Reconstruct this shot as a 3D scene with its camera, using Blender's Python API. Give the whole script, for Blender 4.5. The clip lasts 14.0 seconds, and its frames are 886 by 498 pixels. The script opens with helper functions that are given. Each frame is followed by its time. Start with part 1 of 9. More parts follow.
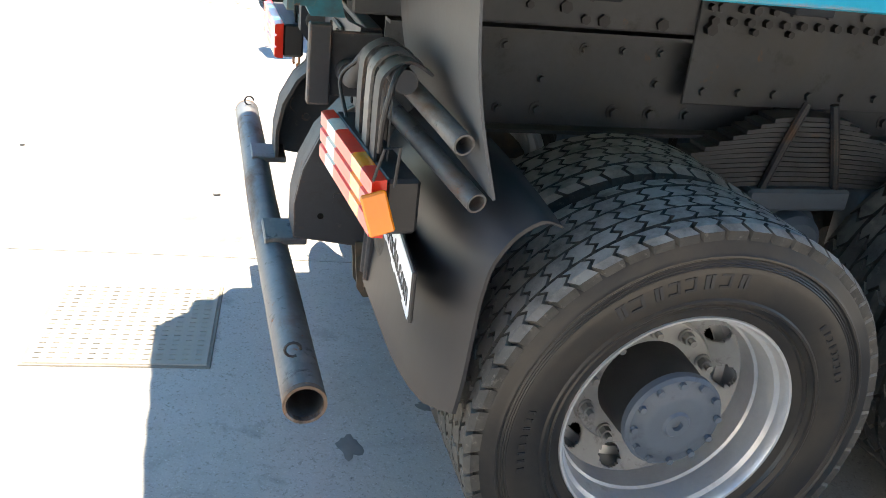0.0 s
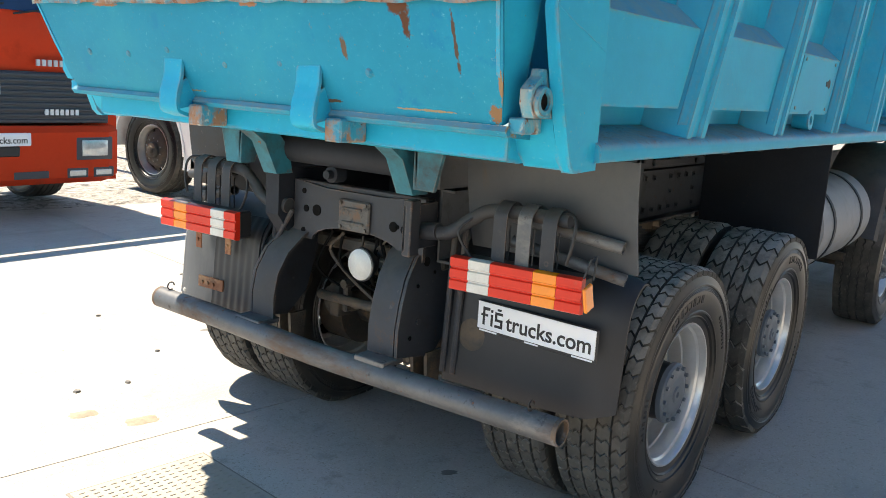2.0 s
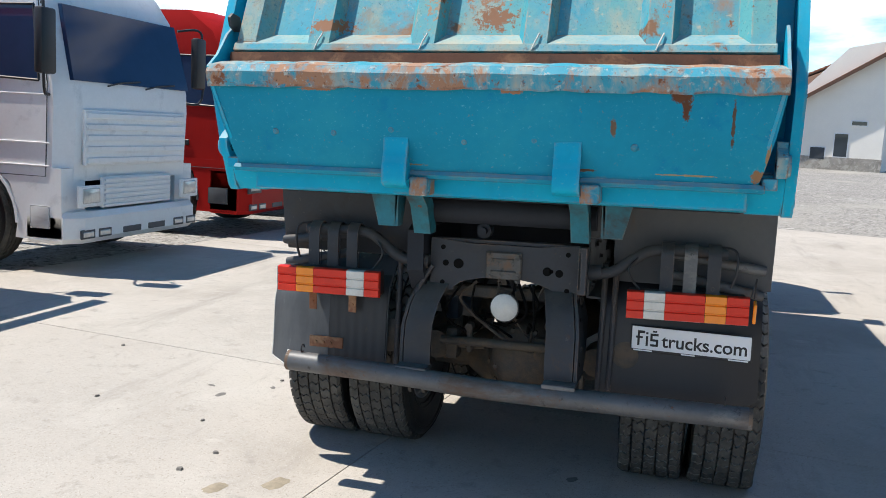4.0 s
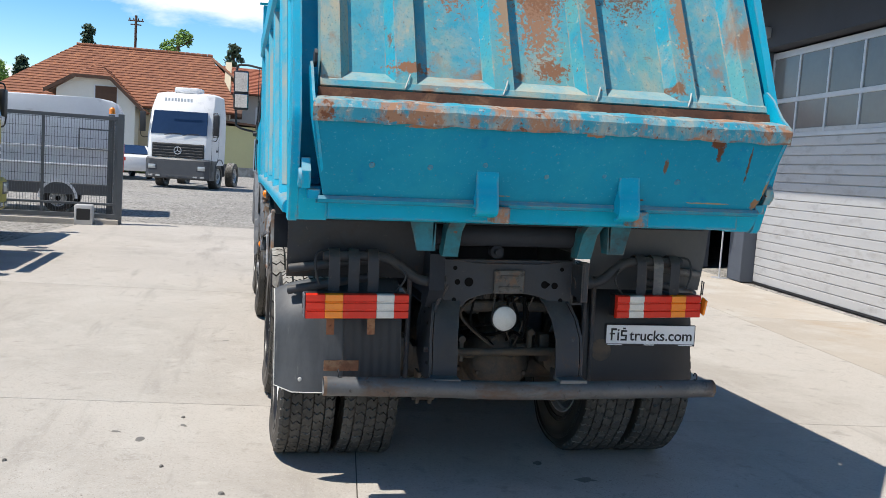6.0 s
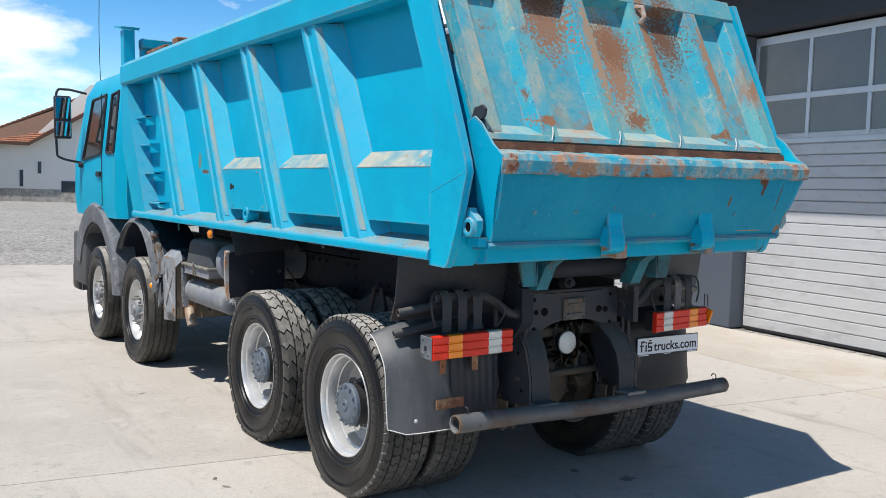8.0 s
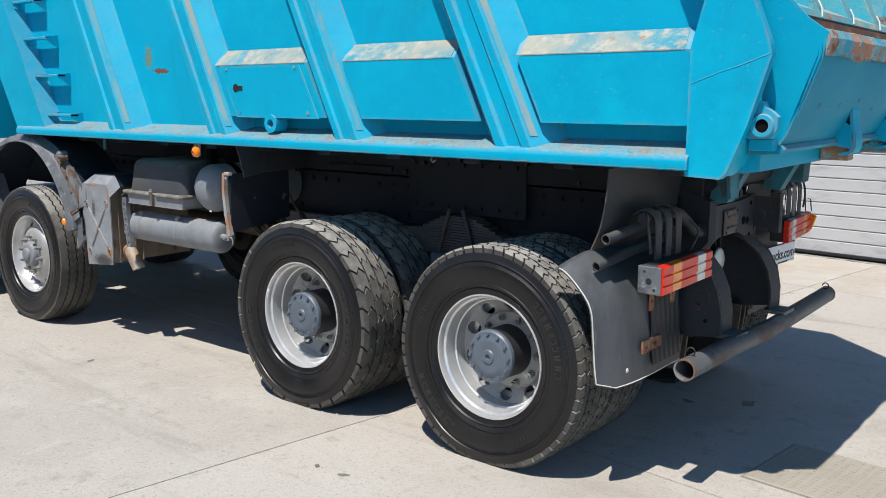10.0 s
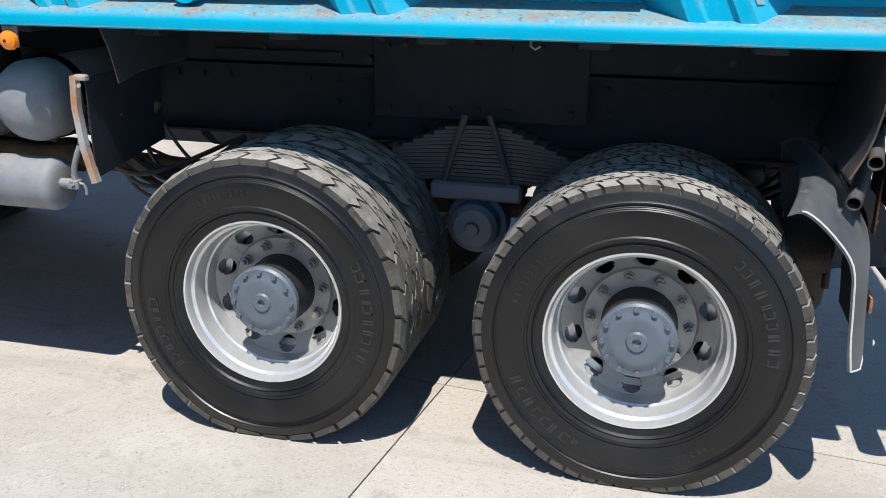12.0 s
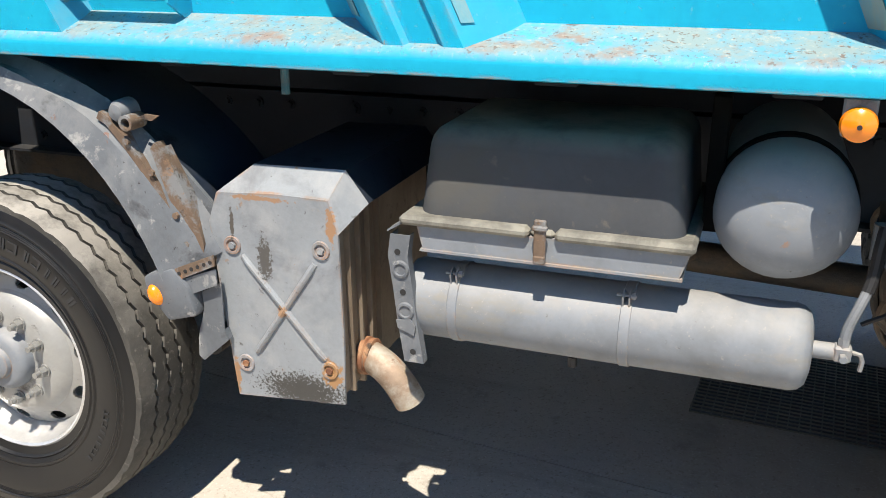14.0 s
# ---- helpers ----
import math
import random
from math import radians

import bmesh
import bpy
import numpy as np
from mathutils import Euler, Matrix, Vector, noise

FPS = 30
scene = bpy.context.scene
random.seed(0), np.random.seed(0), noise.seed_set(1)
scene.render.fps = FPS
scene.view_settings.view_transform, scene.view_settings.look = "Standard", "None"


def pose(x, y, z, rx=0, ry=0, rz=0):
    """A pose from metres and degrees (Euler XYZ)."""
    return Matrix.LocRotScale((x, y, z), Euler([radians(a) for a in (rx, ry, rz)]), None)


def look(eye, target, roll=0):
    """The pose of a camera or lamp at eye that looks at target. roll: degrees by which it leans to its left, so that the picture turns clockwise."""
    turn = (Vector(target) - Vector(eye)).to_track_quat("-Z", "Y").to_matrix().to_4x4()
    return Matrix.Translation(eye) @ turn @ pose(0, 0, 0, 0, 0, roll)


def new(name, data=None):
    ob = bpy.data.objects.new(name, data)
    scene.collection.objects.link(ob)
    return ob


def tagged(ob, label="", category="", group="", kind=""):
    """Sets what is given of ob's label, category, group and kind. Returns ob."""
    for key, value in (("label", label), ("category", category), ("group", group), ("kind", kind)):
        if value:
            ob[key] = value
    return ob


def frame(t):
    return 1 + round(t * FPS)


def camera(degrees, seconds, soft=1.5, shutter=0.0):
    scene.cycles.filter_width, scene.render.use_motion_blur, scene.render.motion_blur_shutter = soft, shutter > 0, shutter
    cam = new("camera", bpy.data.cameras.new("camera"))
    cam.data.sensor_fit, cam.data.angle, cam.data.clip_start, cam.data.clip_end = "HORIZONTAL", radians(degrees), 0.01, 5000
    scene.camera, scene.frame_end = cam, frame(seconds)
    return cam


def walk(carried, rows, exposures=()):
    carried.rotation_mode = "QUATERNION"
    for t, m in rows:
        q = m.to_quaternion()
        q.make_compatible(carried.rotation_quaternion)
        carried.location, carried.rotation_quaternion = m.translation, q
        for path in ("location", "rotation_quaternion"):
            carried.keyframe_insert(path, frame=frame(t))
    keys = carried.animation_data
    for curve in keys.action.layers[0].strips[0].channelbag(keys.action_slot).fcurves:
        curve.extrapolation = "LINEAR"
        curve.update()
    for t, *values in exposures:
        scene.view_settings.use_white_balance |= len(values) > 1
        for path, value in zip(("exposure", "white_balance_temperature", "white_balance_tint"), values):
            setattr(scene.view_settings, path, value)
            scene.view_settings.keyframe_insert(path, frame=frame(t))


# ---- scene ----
cam = camera(53.5, 14.0, soft=0.6)
PATH = [
    (0, (2.699, -1.074, 1.71), (0.959, -0.544, 0.878), 6.9),
    (0.5, (2.71, -1.684, 1.694), (1.034, -0.853, 0.985), 6.5),
    (1, (2.701, -2.272, 1.686), (1.208, -1.06, 1.137), 6.6),
    (1.5, (2.573, -2.787, 1.681), (1.289, -1.323, 1.224), 5.7),
    (2, (2.385, -3.334, 1.739), (1.234, -1.748, 1.34), 4.6),
    (2.5, (2.126, -3.802, 1.761), (1.14, -2.091, 1.45), 5.0),
    (3, (1.751, -4.15, 1.755), (0.858, -2.382, 1.48), 3.5),
    (3.2, (1.578, -4.302, 1.758), (0.744, -2.506, 1.477), 3.2),
    (5.3, (-0.675, -5.035, 1.723), (-0.53, -3.053, 1.506), 3.6),
    (5.5, (-0.903, -5.106, 1.732), (-0.649, -3.133, 1.526), 3.7),
    (6, (-1.453, -5.147, 1.709), (-0.993, -3.21, 1.524), 3.8),
    (6.5, (-2.04, -5.184, 1.713), (-1.384, -3.301, 1.547), 3.6),
    (7, (-2.607, -5.072, 1.714), (-1.706, -3.292, 1.567), 3.8),
    (7.5, (-3.132, -4.819, 1.748), (-2.111, -3.104, 1.614), 3.0),
    (7.7, (-3.32, -4.705, 1.778), (-2.253, -3.018, 1.647), 2.5),
    (9.8, (-4.383, -2.565, 1.657), (-2.921, -1.219, 1.437), 0.2),
    (10, (-4.426, -2.331, 1.658), (-2.887, -1.092, 1.349), 0.8),
    (10.5, (-4.353, -1.733, 1.619), (-2.642, -0.784, 1.206), 2.3),
    (11, (-4.234, -1.128, 1.624), (-2.439, -0.369, 1.177), 2.9),
    (11.5, (-4.018, -0.568, 1.625), (-2.199, 0.081, 1.109), 0.1),
    (12, (-3.8, -0.019, 1.645), (-1.954, 0.454, 1.035), 0.6),
    (12.5, (-3.557, 0.506, 1.686), (-1.72, 0.962, 1.04), -0.4),
    (13, (-3.32, 1.081, 1.686), (-1.499, 1.585, 1.03), -0.7),
    (13.5, (-3.175, 1.693, 1.702), (-1.371, 2.261, 1.054), -1.1),
    (14, (-3.007, 2.325, 1.704), (-1.228, 2.973, 1.059), 0.1),
]
EXPOSURES = [(0, 2.08, 7500, 10), (0.25, 1.58, 7550, 10), (0.5, 1.08, 7700, 10), (1, 0.77, 7050, 10), (1.5, 1.36, 7300, 10), (2, 1.36, 7650, 10), (2.5, 1.17, 7400, 10), (3, 0.74, 6900, 10), (5.3, 0.38, 6650, 10), (6, 0.29, 6650, 10), (7, 0.27, 6600, 10), (7.7, 0.29, 6550, 10), (9.8, 0.27, 6550, 10), (11, 0.25, 6500, 10), (12, 0.48, 6450, 10), (13, 0.79, 6550, 10), (14, 0.83, 7150, 10)]
walk(cam, [(t, look(eye, target, roll)) for t, eye, target, roll in PATH], EXPOSURES)

# ---- daylight: high midday sun from the truck's left, clear sky with scattered cumulus ----
SUN = Vector((-0.49, -0.09, 1.0)).normalized()
world = bpy.data.worlds.new("sky")
scene.world = world
world.use_nodes = True
wn, wl = world.node_tree.nodes, world.node_tree.links
wn.clear()
w_out, w_bg = wn.new("ShaderNodeOutputWorld"), wn.new("ShaderNodeBackground")
w_sky = wn.new("ShaderNodeTexSky")
w_sky.sky_type, w_sky.sun_disc = "NISHITA", False
w_sky.sun_elevation = math.asin(SUN.z)
w_sky.sun_rotation = math.atan2(SUN.x, SUN.y)
w_sky.air_density, w_sky.dust_density, w_sky.ozone_density = 1.0, 0.1, 4.0
w_tc = wn.new("ShaderNodeTexCoord")
w_map = wn.new("ShaderNodeMapping")
w_map.inputs["Scale"].default_value = (1.0, 1.0, 2.6)
w_n1 = wn.new("ShaderNodeTexNoise")
w_n1.inputs["Scale"].default_value, w_n1.inputs["Detail"].default_value, w_n1.inputs["Roughness"].default_value = 3.2, 9, 0.56
w_n1.inputs["Distortion"].default_value = 0.25
w_ramp = wn.new("ShaderNodeValToRGB")
w_ramp.color_ramp.elements[0].position, w_ramp.color_ramp.elements[1].position = 0.57, 0.68
w_mix = wn.new("ShaderNodeMix")
w_mix.data_type = "RGBA"
w_mix.inputs["B"].default_value = (12.2, 12.7, 13.6, 1)
wl.new(w_tc.outputs["Generated"], w_map.inputs["Vector"])
wl.new(w_map.outputs["Vector"], w_n1.inputs["Vector"])
# brighter air and denser cloud towards the horizon
w_sep, w_low, w_gain, w_more, w_sum = wn.new("ShaderNodeSeparateXYZ"), wn.new("ShaderNodeMapRange"), wn.new("ShaderNodeVectorMath"), wn.new("ShaderNodeMapRange"), wn.new("ShaderNodeMath")
w_low.inputs["From Min"].default_value, w_low.inputs["From Max"].default_value = 0.5, 0.0
w_low.inputs["To Min"].default_value, w_low.inputs["To Max"].default_value = 1.0, 2.1
w_more.inputs["From Min"].default_value, w_more.inputs["From Max"].default_value = 0.6, 0.05
w_more.inputs["To Min"].default_value, w_more.inputs["To Max"].default_value = 0.0, 0.095
w_gain.operation = "SCALE"
wl.new(w_tc.outputs["Generated"], w_sep.inputs["Vector"])
wl.new(w_sep.outputs["Z"], w_low.inputs["Value"])
wl.new(w_sep.outputs["Z"], w_more.inputs["Value"])
w_hue = wn.new("ShaderNodeHueSaturation")
w_hue.inputs["Saturation"].default_value = 1.38
wl.new(w_sky.outputs["Color"], w_hue.inputs["Color"])
wl.new(w_hue.outputs["Color"], w_gain.inputs[0])
wl.new(w_low.outputs["Result"], w_gain.inputs["Scale"])
wl.new(w_n1.outputs["Fac"], w_sum.inputs[0])
wl.new(w_more.outputs["Result"], w_sum.inputs[1])
wl.new(w_sum.outputs["Value"], w_ramp.inputs["Fac"])
wl.new(w_ramp.outputs["Color"], w_mix.inputs["Factor"])
wl.new(w_gain.outputs["Vector"], w_mix.inputs["A"])
wl.new(w_mix.outputs["Result"], w_bg.inputs["Color"])
w_bg.inputs["Strength"].default_value = 0.080
wl.new(w_bg.outputs["Background"], w_out.inputs["Surface"])

sun = new("sun", bpy.data.lights.new("sun", "SUN"))
sun.data.energy, sun.data.angle, sun.data.color = 4.5, radians(0.53), (1.0, 0.96, 0.9)
sun.matrix_basis = look((0, 0, 0), -SUN * 10)


# ---- materials ----
def ramp_mask(nt, scale, lo, hi, detail=6.0, rough=0.6, seed=0.0, vec=None, distort=0.0):
    """A noise mask from 0 to 1 between the two thresholds."""
    n, r = nt.nodes.new("ShaderNodeTexNoise"), nt.nodes.new("ShaderNodeMapRange")
    n.noise_dimensions = "4D"
    n.inputs["Scale"].default_value, n.inputs["Detail"].default_value, n.inputs["Roughness"].default_value = scale, detail, rough
    n.inputs["W"].default_value, n.inputs["Distortion"].default_value = seed, distort
    r.inputs["From Min"].default_value, r.inputs["From Max"].default_value = lo, hi
    if vec is not None:
        nt.links.new(vec, n.inputs["Vector"])
    nt.links.new(n.outputs["Fac"], r.inputs["Value"])
    return r.outputs["Result"], n.outputs["Fac"]


def mix_col(nt, fac, a, b, mode="MIX"):
    m = nt.nodes.new("ShaderNodeMix")
    m.data_type, m.blend_type = "RGBA", mode
    for key, v in (("Factor", fac), ("A", a), ("B", b)):
        if isinstance(v, (int, float)):
            m.inputs[key].default_value = v
        elif isinstance(v, tuple):
            m.inputs[key].default_value = (*v[:3], 1)
        else:
            nt.links.new(v, m.inputs[key])
    return m.outputs["Result"]


def material(name, base, rough=0.5, metal=0.0, var=0.18, scale=3.0, fine=45.0, bump=0.15, depth=0.002, layers=(), dust=None, stretch=(1, 1, 1), coat=0.0, transmission=0.0, edge=None, spots=(), spec=0.5, grit=()):
    """A worn surface: two scales of tone, fine relief, patches (colour, noise scale, low, high, roughness), dust that lies on upward faces (colour, amount), with grit in it (colour, noise scale, low, high), worn edges (colour, width, amount) and single stains (centre, radii, colour, raggedness)."""
    m = bpy.data.materials.new(name)
    m.use_nodes = True
    nt = m.node_tree
    b = nt.nodes["Principled BSDF"]
    tc, mp, oi = nt.nodes.new("ShaderNodeTexCoord"), nt.nodes.new("ShaderNodeMapping"), nt.nodes.new("ShaderNodeObjectInfo")
    mp.inputs["Scale"].default_value = stretch
    nt.links.new(tc.outputs["Object"], mp.inputs["Vector"])
    off = nt.nodes.new("ShaderNodeVectorMath")
    off.operation = "MULTIPLY_ADD"
    nt.links.new(oi.outputs["Random"], off.inputs[0])
    off.inputs[1].default_value = (7, 5, 3)
    nt.links.new(mp.outputs["Vector"], off.inputs[2])
    vec = off.outputs["Vector"]
    big, _ = ramp_mask(nt, scale, 0.3, 0.7, 5, 0.6, 1.0, vec)
    small, sf = ramp_mask(nt, fine, 0.25, 0.75, 4, 0.65, 2.0, vec)
    dark = tuple(c * (1 - var) for c in base)
    light = tuple(min(1, c * (1 + var)) for c in base)
    col = mix_col(nt, big, dark, light)
    col = mix_col(nt, 0.35, col, mix_col(nt, small, dark, light))
    rgh = rough
    for i, (c, sc, lo, hi, r, *squeeze) in enumerate(layers):
        v = vec
        if squeeze:
            ms = nt.nodes.new("ShaderNodeMapping")
            ms.inputs["Scale"].default_value = squeeze[0]
            nt.links.new(vec, ms.inputs["Vector"])
            v = ms.outputs["Vector"]
        fac, _ = ramp_mask(nt, sc, lo, hi, 9, 0.68, 5.0 + i * 3.7, v, 0.3)
        col = mix_col(nt, fac, col, c)
        mr = nt.nodes.new("ShaderNodeMix")
        nt.links.new(fac, mr.inputs["Factor"])
        if isinstance(rgh, float):
            mr.inputs["A"].default_value = rgh
        else:
            nt.links.new(rgh, mr.inputs["A"])
        mr.inputs["B"].default_value = r
        rgh = mr.outputs["Result"]
    if dust:
        g, sx, mr, mul = nt.nodes.new("ShaderNodeNewGeometry"), nt.nodes.new("ShaderNodeSeparateXYZ"), nt.nodes.new("ShaderNodeMapRange"), nt.nodes.new("ShaderNodeMath")
        nt.links.new(g.outputs["Normal"], sx.inputs["Vector"])
        mr.inputs["From Min"].default_value, mr.inputs["From Max"].default_value, mr.inputs["To Max"].default_value = 0.25, 0.95, dust[1]
        nt.links.new(sx.outputs["Z"], mr.inputs["Value"])
        patch, _ = ramp_mask(nt, 9, 0.28, 0.55, 8, 0.7, 21.0, vec)
        mul.operation = "MULTIPLY"
        nt.links.new(mr.outputs["Result"], mul.inputs[0])
        nt.links.new(patch, mul.inputs[1])
        col = mix_col(nt, mul.outputs["Value"], col, dust[0])
        for i, (c, sc, lo, hi) in enumerate(grit):
            fac, _ = ramp_mask(nt, sc, lo, hi, 7, 0.7, 61.0 + i * 2.3, vec)
            both = nt.nodes.new("ShaderNodeMath")
            both.operation = "MULTIPLY"
            nt.links.new(fac, both.inputs[0])
            nt.links.new(mr.outputs["Result"], both.inputs[1])
            col = mix_col(nt, both.outputs["Value"], col, c)
    if edge:
        g, bv, dot, mr, mul = nt.nodes.new("ShaderNodeNewGeometry"), nt.nodes.new("ShaderNodeBevel"), nt.nodes.new("ShaderNodeVectorMath"), nt.nodes.new("ShaderNodeMapRange"), nt.nodes.new("ShaderNodeMath")
        bv.samples = 4
        bv.inputs["Radius"].default_value = edge[1]
        dot.operation, mul.operation = "DOT_PRODUCT", "MULTIPLY"
        nt.links.new(g.outputs["Normal"], dot.inputs[0])
        nt.links.new(bv.outputs["Normal"], dot.inputs[1])
        mr.inputs["From Min"].default_value, mr.inputs["From Max"].default_value, mr.inputs["To Max"].default_value = 0.99, 0.94, edge[2]
        nt.links.new(dot.outputs["Value"], mr.inputs["Value"])
        patch, _ = ramp_mask(nt, 7, 0.45, 0.58, 9, 0.72, 31.0, vec)
        nt.links.new(mr.outputs["Result"], mul.inputs[0])
        nt.links.new(patch, mul.inputs[1])
        tone, _ = ramp_mask(nt, 11, 0.46, 0.6, 6, 0.7, 37.0, vec)
        col = mix_col(nt, mul.outputs["Value"], col, mix_col(nt, tone, edge[0], RUST_PALE))
    for i, (centre, radii, c, ragged, *grain) in enumerate(spots):
        ms, ln, ad, mr = nt.nodes.new("ShaderNodeMapping"), nt.nodes.new("ShaderNodeVectorMath"), nt.nodes.new("ShaderNodeMath"), nt.nodes.new("ShaderNodeMapRange")
        ms.inputs["Scale"].default_value = tuple(1 / r for r in radii)
        ms.inputs["Location"].default_value = tuple(-q / r for q, r in zip(centre, radii))
        nt.links.new(tc.outputs["Object"], ms.inputs["Vector"])
        ln.operation = "LENGTH"
        nt.links.new(ms.outputs["Vector"], ln.inputs[0])
        _, nf = ramp_mask(nt, grain[0] if grain else 38, 0, 1, 7, 0.72, 40.0 + i, tc.outputs["Object"])
        ad.operation = "MULTIPLY_ADD"
        ad.inputs[1].default_value = -ragged * 3.5
        nt.links.new(nf, ad.inputs[0])
        nt.links.new(ln.outputs["Value"], ad.inputs[2])
        mr.inputs["From Min"].default_value, mr.inputs["From Max"].default_value = 1.0 - ragged * 1.75, 0.75 - ragged * 1.75
        nt.links.new(ad.outputs["Value"], mr.inputs["Value"])
        col = mix_col(nt, mr.outputs["Result"], col, c)
    nt.links.new(col, b.inputs["Base Color"])
    if isinstance(rgh, float):
        b.inputs["Roughness"].default_value = rgh
    else:
        nt.links.new(rgh, b.inputs["Roughness"])
    b.inputs["Metallic"].default_value = metal
    b.inputs["Specular IOR Level"].default_value = spec
    b.inputs["Coat Weight"].default_value = coat
    b.inputs["Coat Roughness"].default_value = 0.15
    b.inputs["Transmission Weight"].default_value = transmission
    if bump > 0:
        bp = nt.nodes.new("ShaderNodeBump")
        bp.inputs["Strength"].default_value, bp.inputs["Distance"].default_value = bump, depth
        nt.links.new(sf, bp.inputs["Height"])
        nt.links.new(bp.outputs["Normal"], b.inputs["Normal"])
    return m


RUST = (0.20, 0.075, 0.035)
RUST_PALE = (0.36, 0.19, 0.11)
CHALK = (0.42, 0.46, 0.38)
SPECKS = [(CHALK, 13, 0.68, 0.75, 0.7), ((0.11, 0.06, 0.04), 17, 0.69, 0.72, 0.85), ((0.30, 0.26, 0.19), 46, 0.665, 0.71, 0.8), ((0.01, 0.07, 0.11), 38, 0.69, 0.72, 0.6), ((0.10, 0.40, 0.50), 80, 0.60, 0.68, 0.5)]
DUSTY_EDGE = ((0.24, 0.25, 0.20), 0.02, 0.6)
TEAL = material("teal_paint", (0.0, 0.365, 0.56), 0.45, spec=0.12, var=0.1, scale=1.6, fine=30, bump=0.12, layers=[((0.0, 0.42, 0.60), 2.5, 0.5, 0.68, 0.5), ((0.006, 0.27, 0.42), 1.3, 0.58, 0.78, 0.6, (1, 1, 0.25)), *SPECKS], dust=((0.42, 0.37, 0.27), 0.6), edge=DUSTY_EDGE, spots=[((-1.06, 2.70, 1.913), (0.02, 0.085, 0.018), (0.17, 0.085, 0.05), 0.9, 40), ((-1.06, 2.83, 2.0), (0.02, 0.05, 0.07), (0.16, 0.25, 0.18), 1.2, 30)])
# body teal with the rear face's shade put into the base; rust spots are its own
TEAL_GATE_SHADED = material("dented_teal_paint", (0.005, 0.25, 0.39), 0.5, spec=0.1, var=0.12, scale=1.8, fine=30, bump=0.15, layers=[((0.015, 0.29, 0.40), 2.5, 0.5, 0.68, 0.5), ((0.0, 0.20, 0.38), 4.5, 0.58, 0.68, 0.45), ((0.01, 0.18, 0.28), 1.5, 0.55, 0.75, 0.6), ((0.16, 0.22, 0.19), 60, 0.62, 0.70, 0.7), *SPECKS], dust=((0.42, 0.37, 0.27), 0.5), edge=DUSTY_EDGE, spots=[
    ((0.775, -1.39, 1.888), (0.040, 0.2, 0.028), (0.13, 0.055, 0.03), 1.0), ((0.79, -1.37, 1.842), (0.018, 0.2, 0.045), (0.11, 0.05, 0.03), 1.0), ((0.53, -1.33, 1.77), (0.012, 0.2, 0.035), (0.14, 0.10, 0.07), 0.9),
    ((0.955, -1.33, 1.80), (0.007, 0.2, 0.085), (0.10, 0.07, 0.05), 0.9), ((1.06, -1.27, 1.60), (0.03, 0.2, 0.028), (0.26, 0.15, 0.08), 1.0), ((1.085, -1.27, 1.66), (0.008, 0.2, 0.10), (0.30, 0.20, 0.11), 1.0), ((0.80, -1.27, 1.60), (0.12, 0.2, 0.004), (0.30, 0.25, 0.15), 1.0),
    ((0.43, -1.25, 1.605), (0.04, 0.2, 0.006), (0.12, 0.07, 0.045), 0.9), ((-0.30, -1.25, 1.60), (0.08, 0.2, 0.004), (0.22, 0.20, 0.13), 1.0),
    ((0.15, -1.39, 1.893), (0.05, 0.2, 0.010), RUST_PALE, 1.0), ((-0.65, -1.39, 1.892), (0.07, 0.2, 0.008), RUST_PALE, 1.0)])
TEAL_LEDGE = material("chipped_teal_ledge", (0.0, 0.345, 0.52), 0.45, spec=0.15, var=0.12, scale=3, fine=50, bump=0.2, layers=[((0.06, 0.36, 0.48), 5.0, 0.58, 0.72, 0.7, (1, 0.3, 1)), ((0.16, 0.085, 0.055), 26, 0.70, 0.73, 0.85, (1, 0.6, 1))], dust=((0.30, 0.285, 0.23), 0.75), grit=[((0.30, 0.17, 0.11), 8, 0.53, 0.64), ((0.40, 0.375, 0.32), 60, 0.54, 0.64), ((0.13, 0.065, 0.04), 45, 0.58, 0.62), ((0.09, 0.045, 0.03), 100, 0.585, 0.63)], edge=((0.34, 0.23, 0.15), 0.013, 0.9))
TEAL_GRIMY = material("grimy_teal_paint", (0.012, 0.16, 0.215), 0.6, var=0.3, scale=5, fine=50, bump=0.3, layers=[((0.05, 0.055, 0.055), 4, 0.46, 0.64, 0.85), (RUST, 13, 0.62, 0.68, 0.9)], edge=((0.16, 0.15, 0.12), 0.01, 0.7))
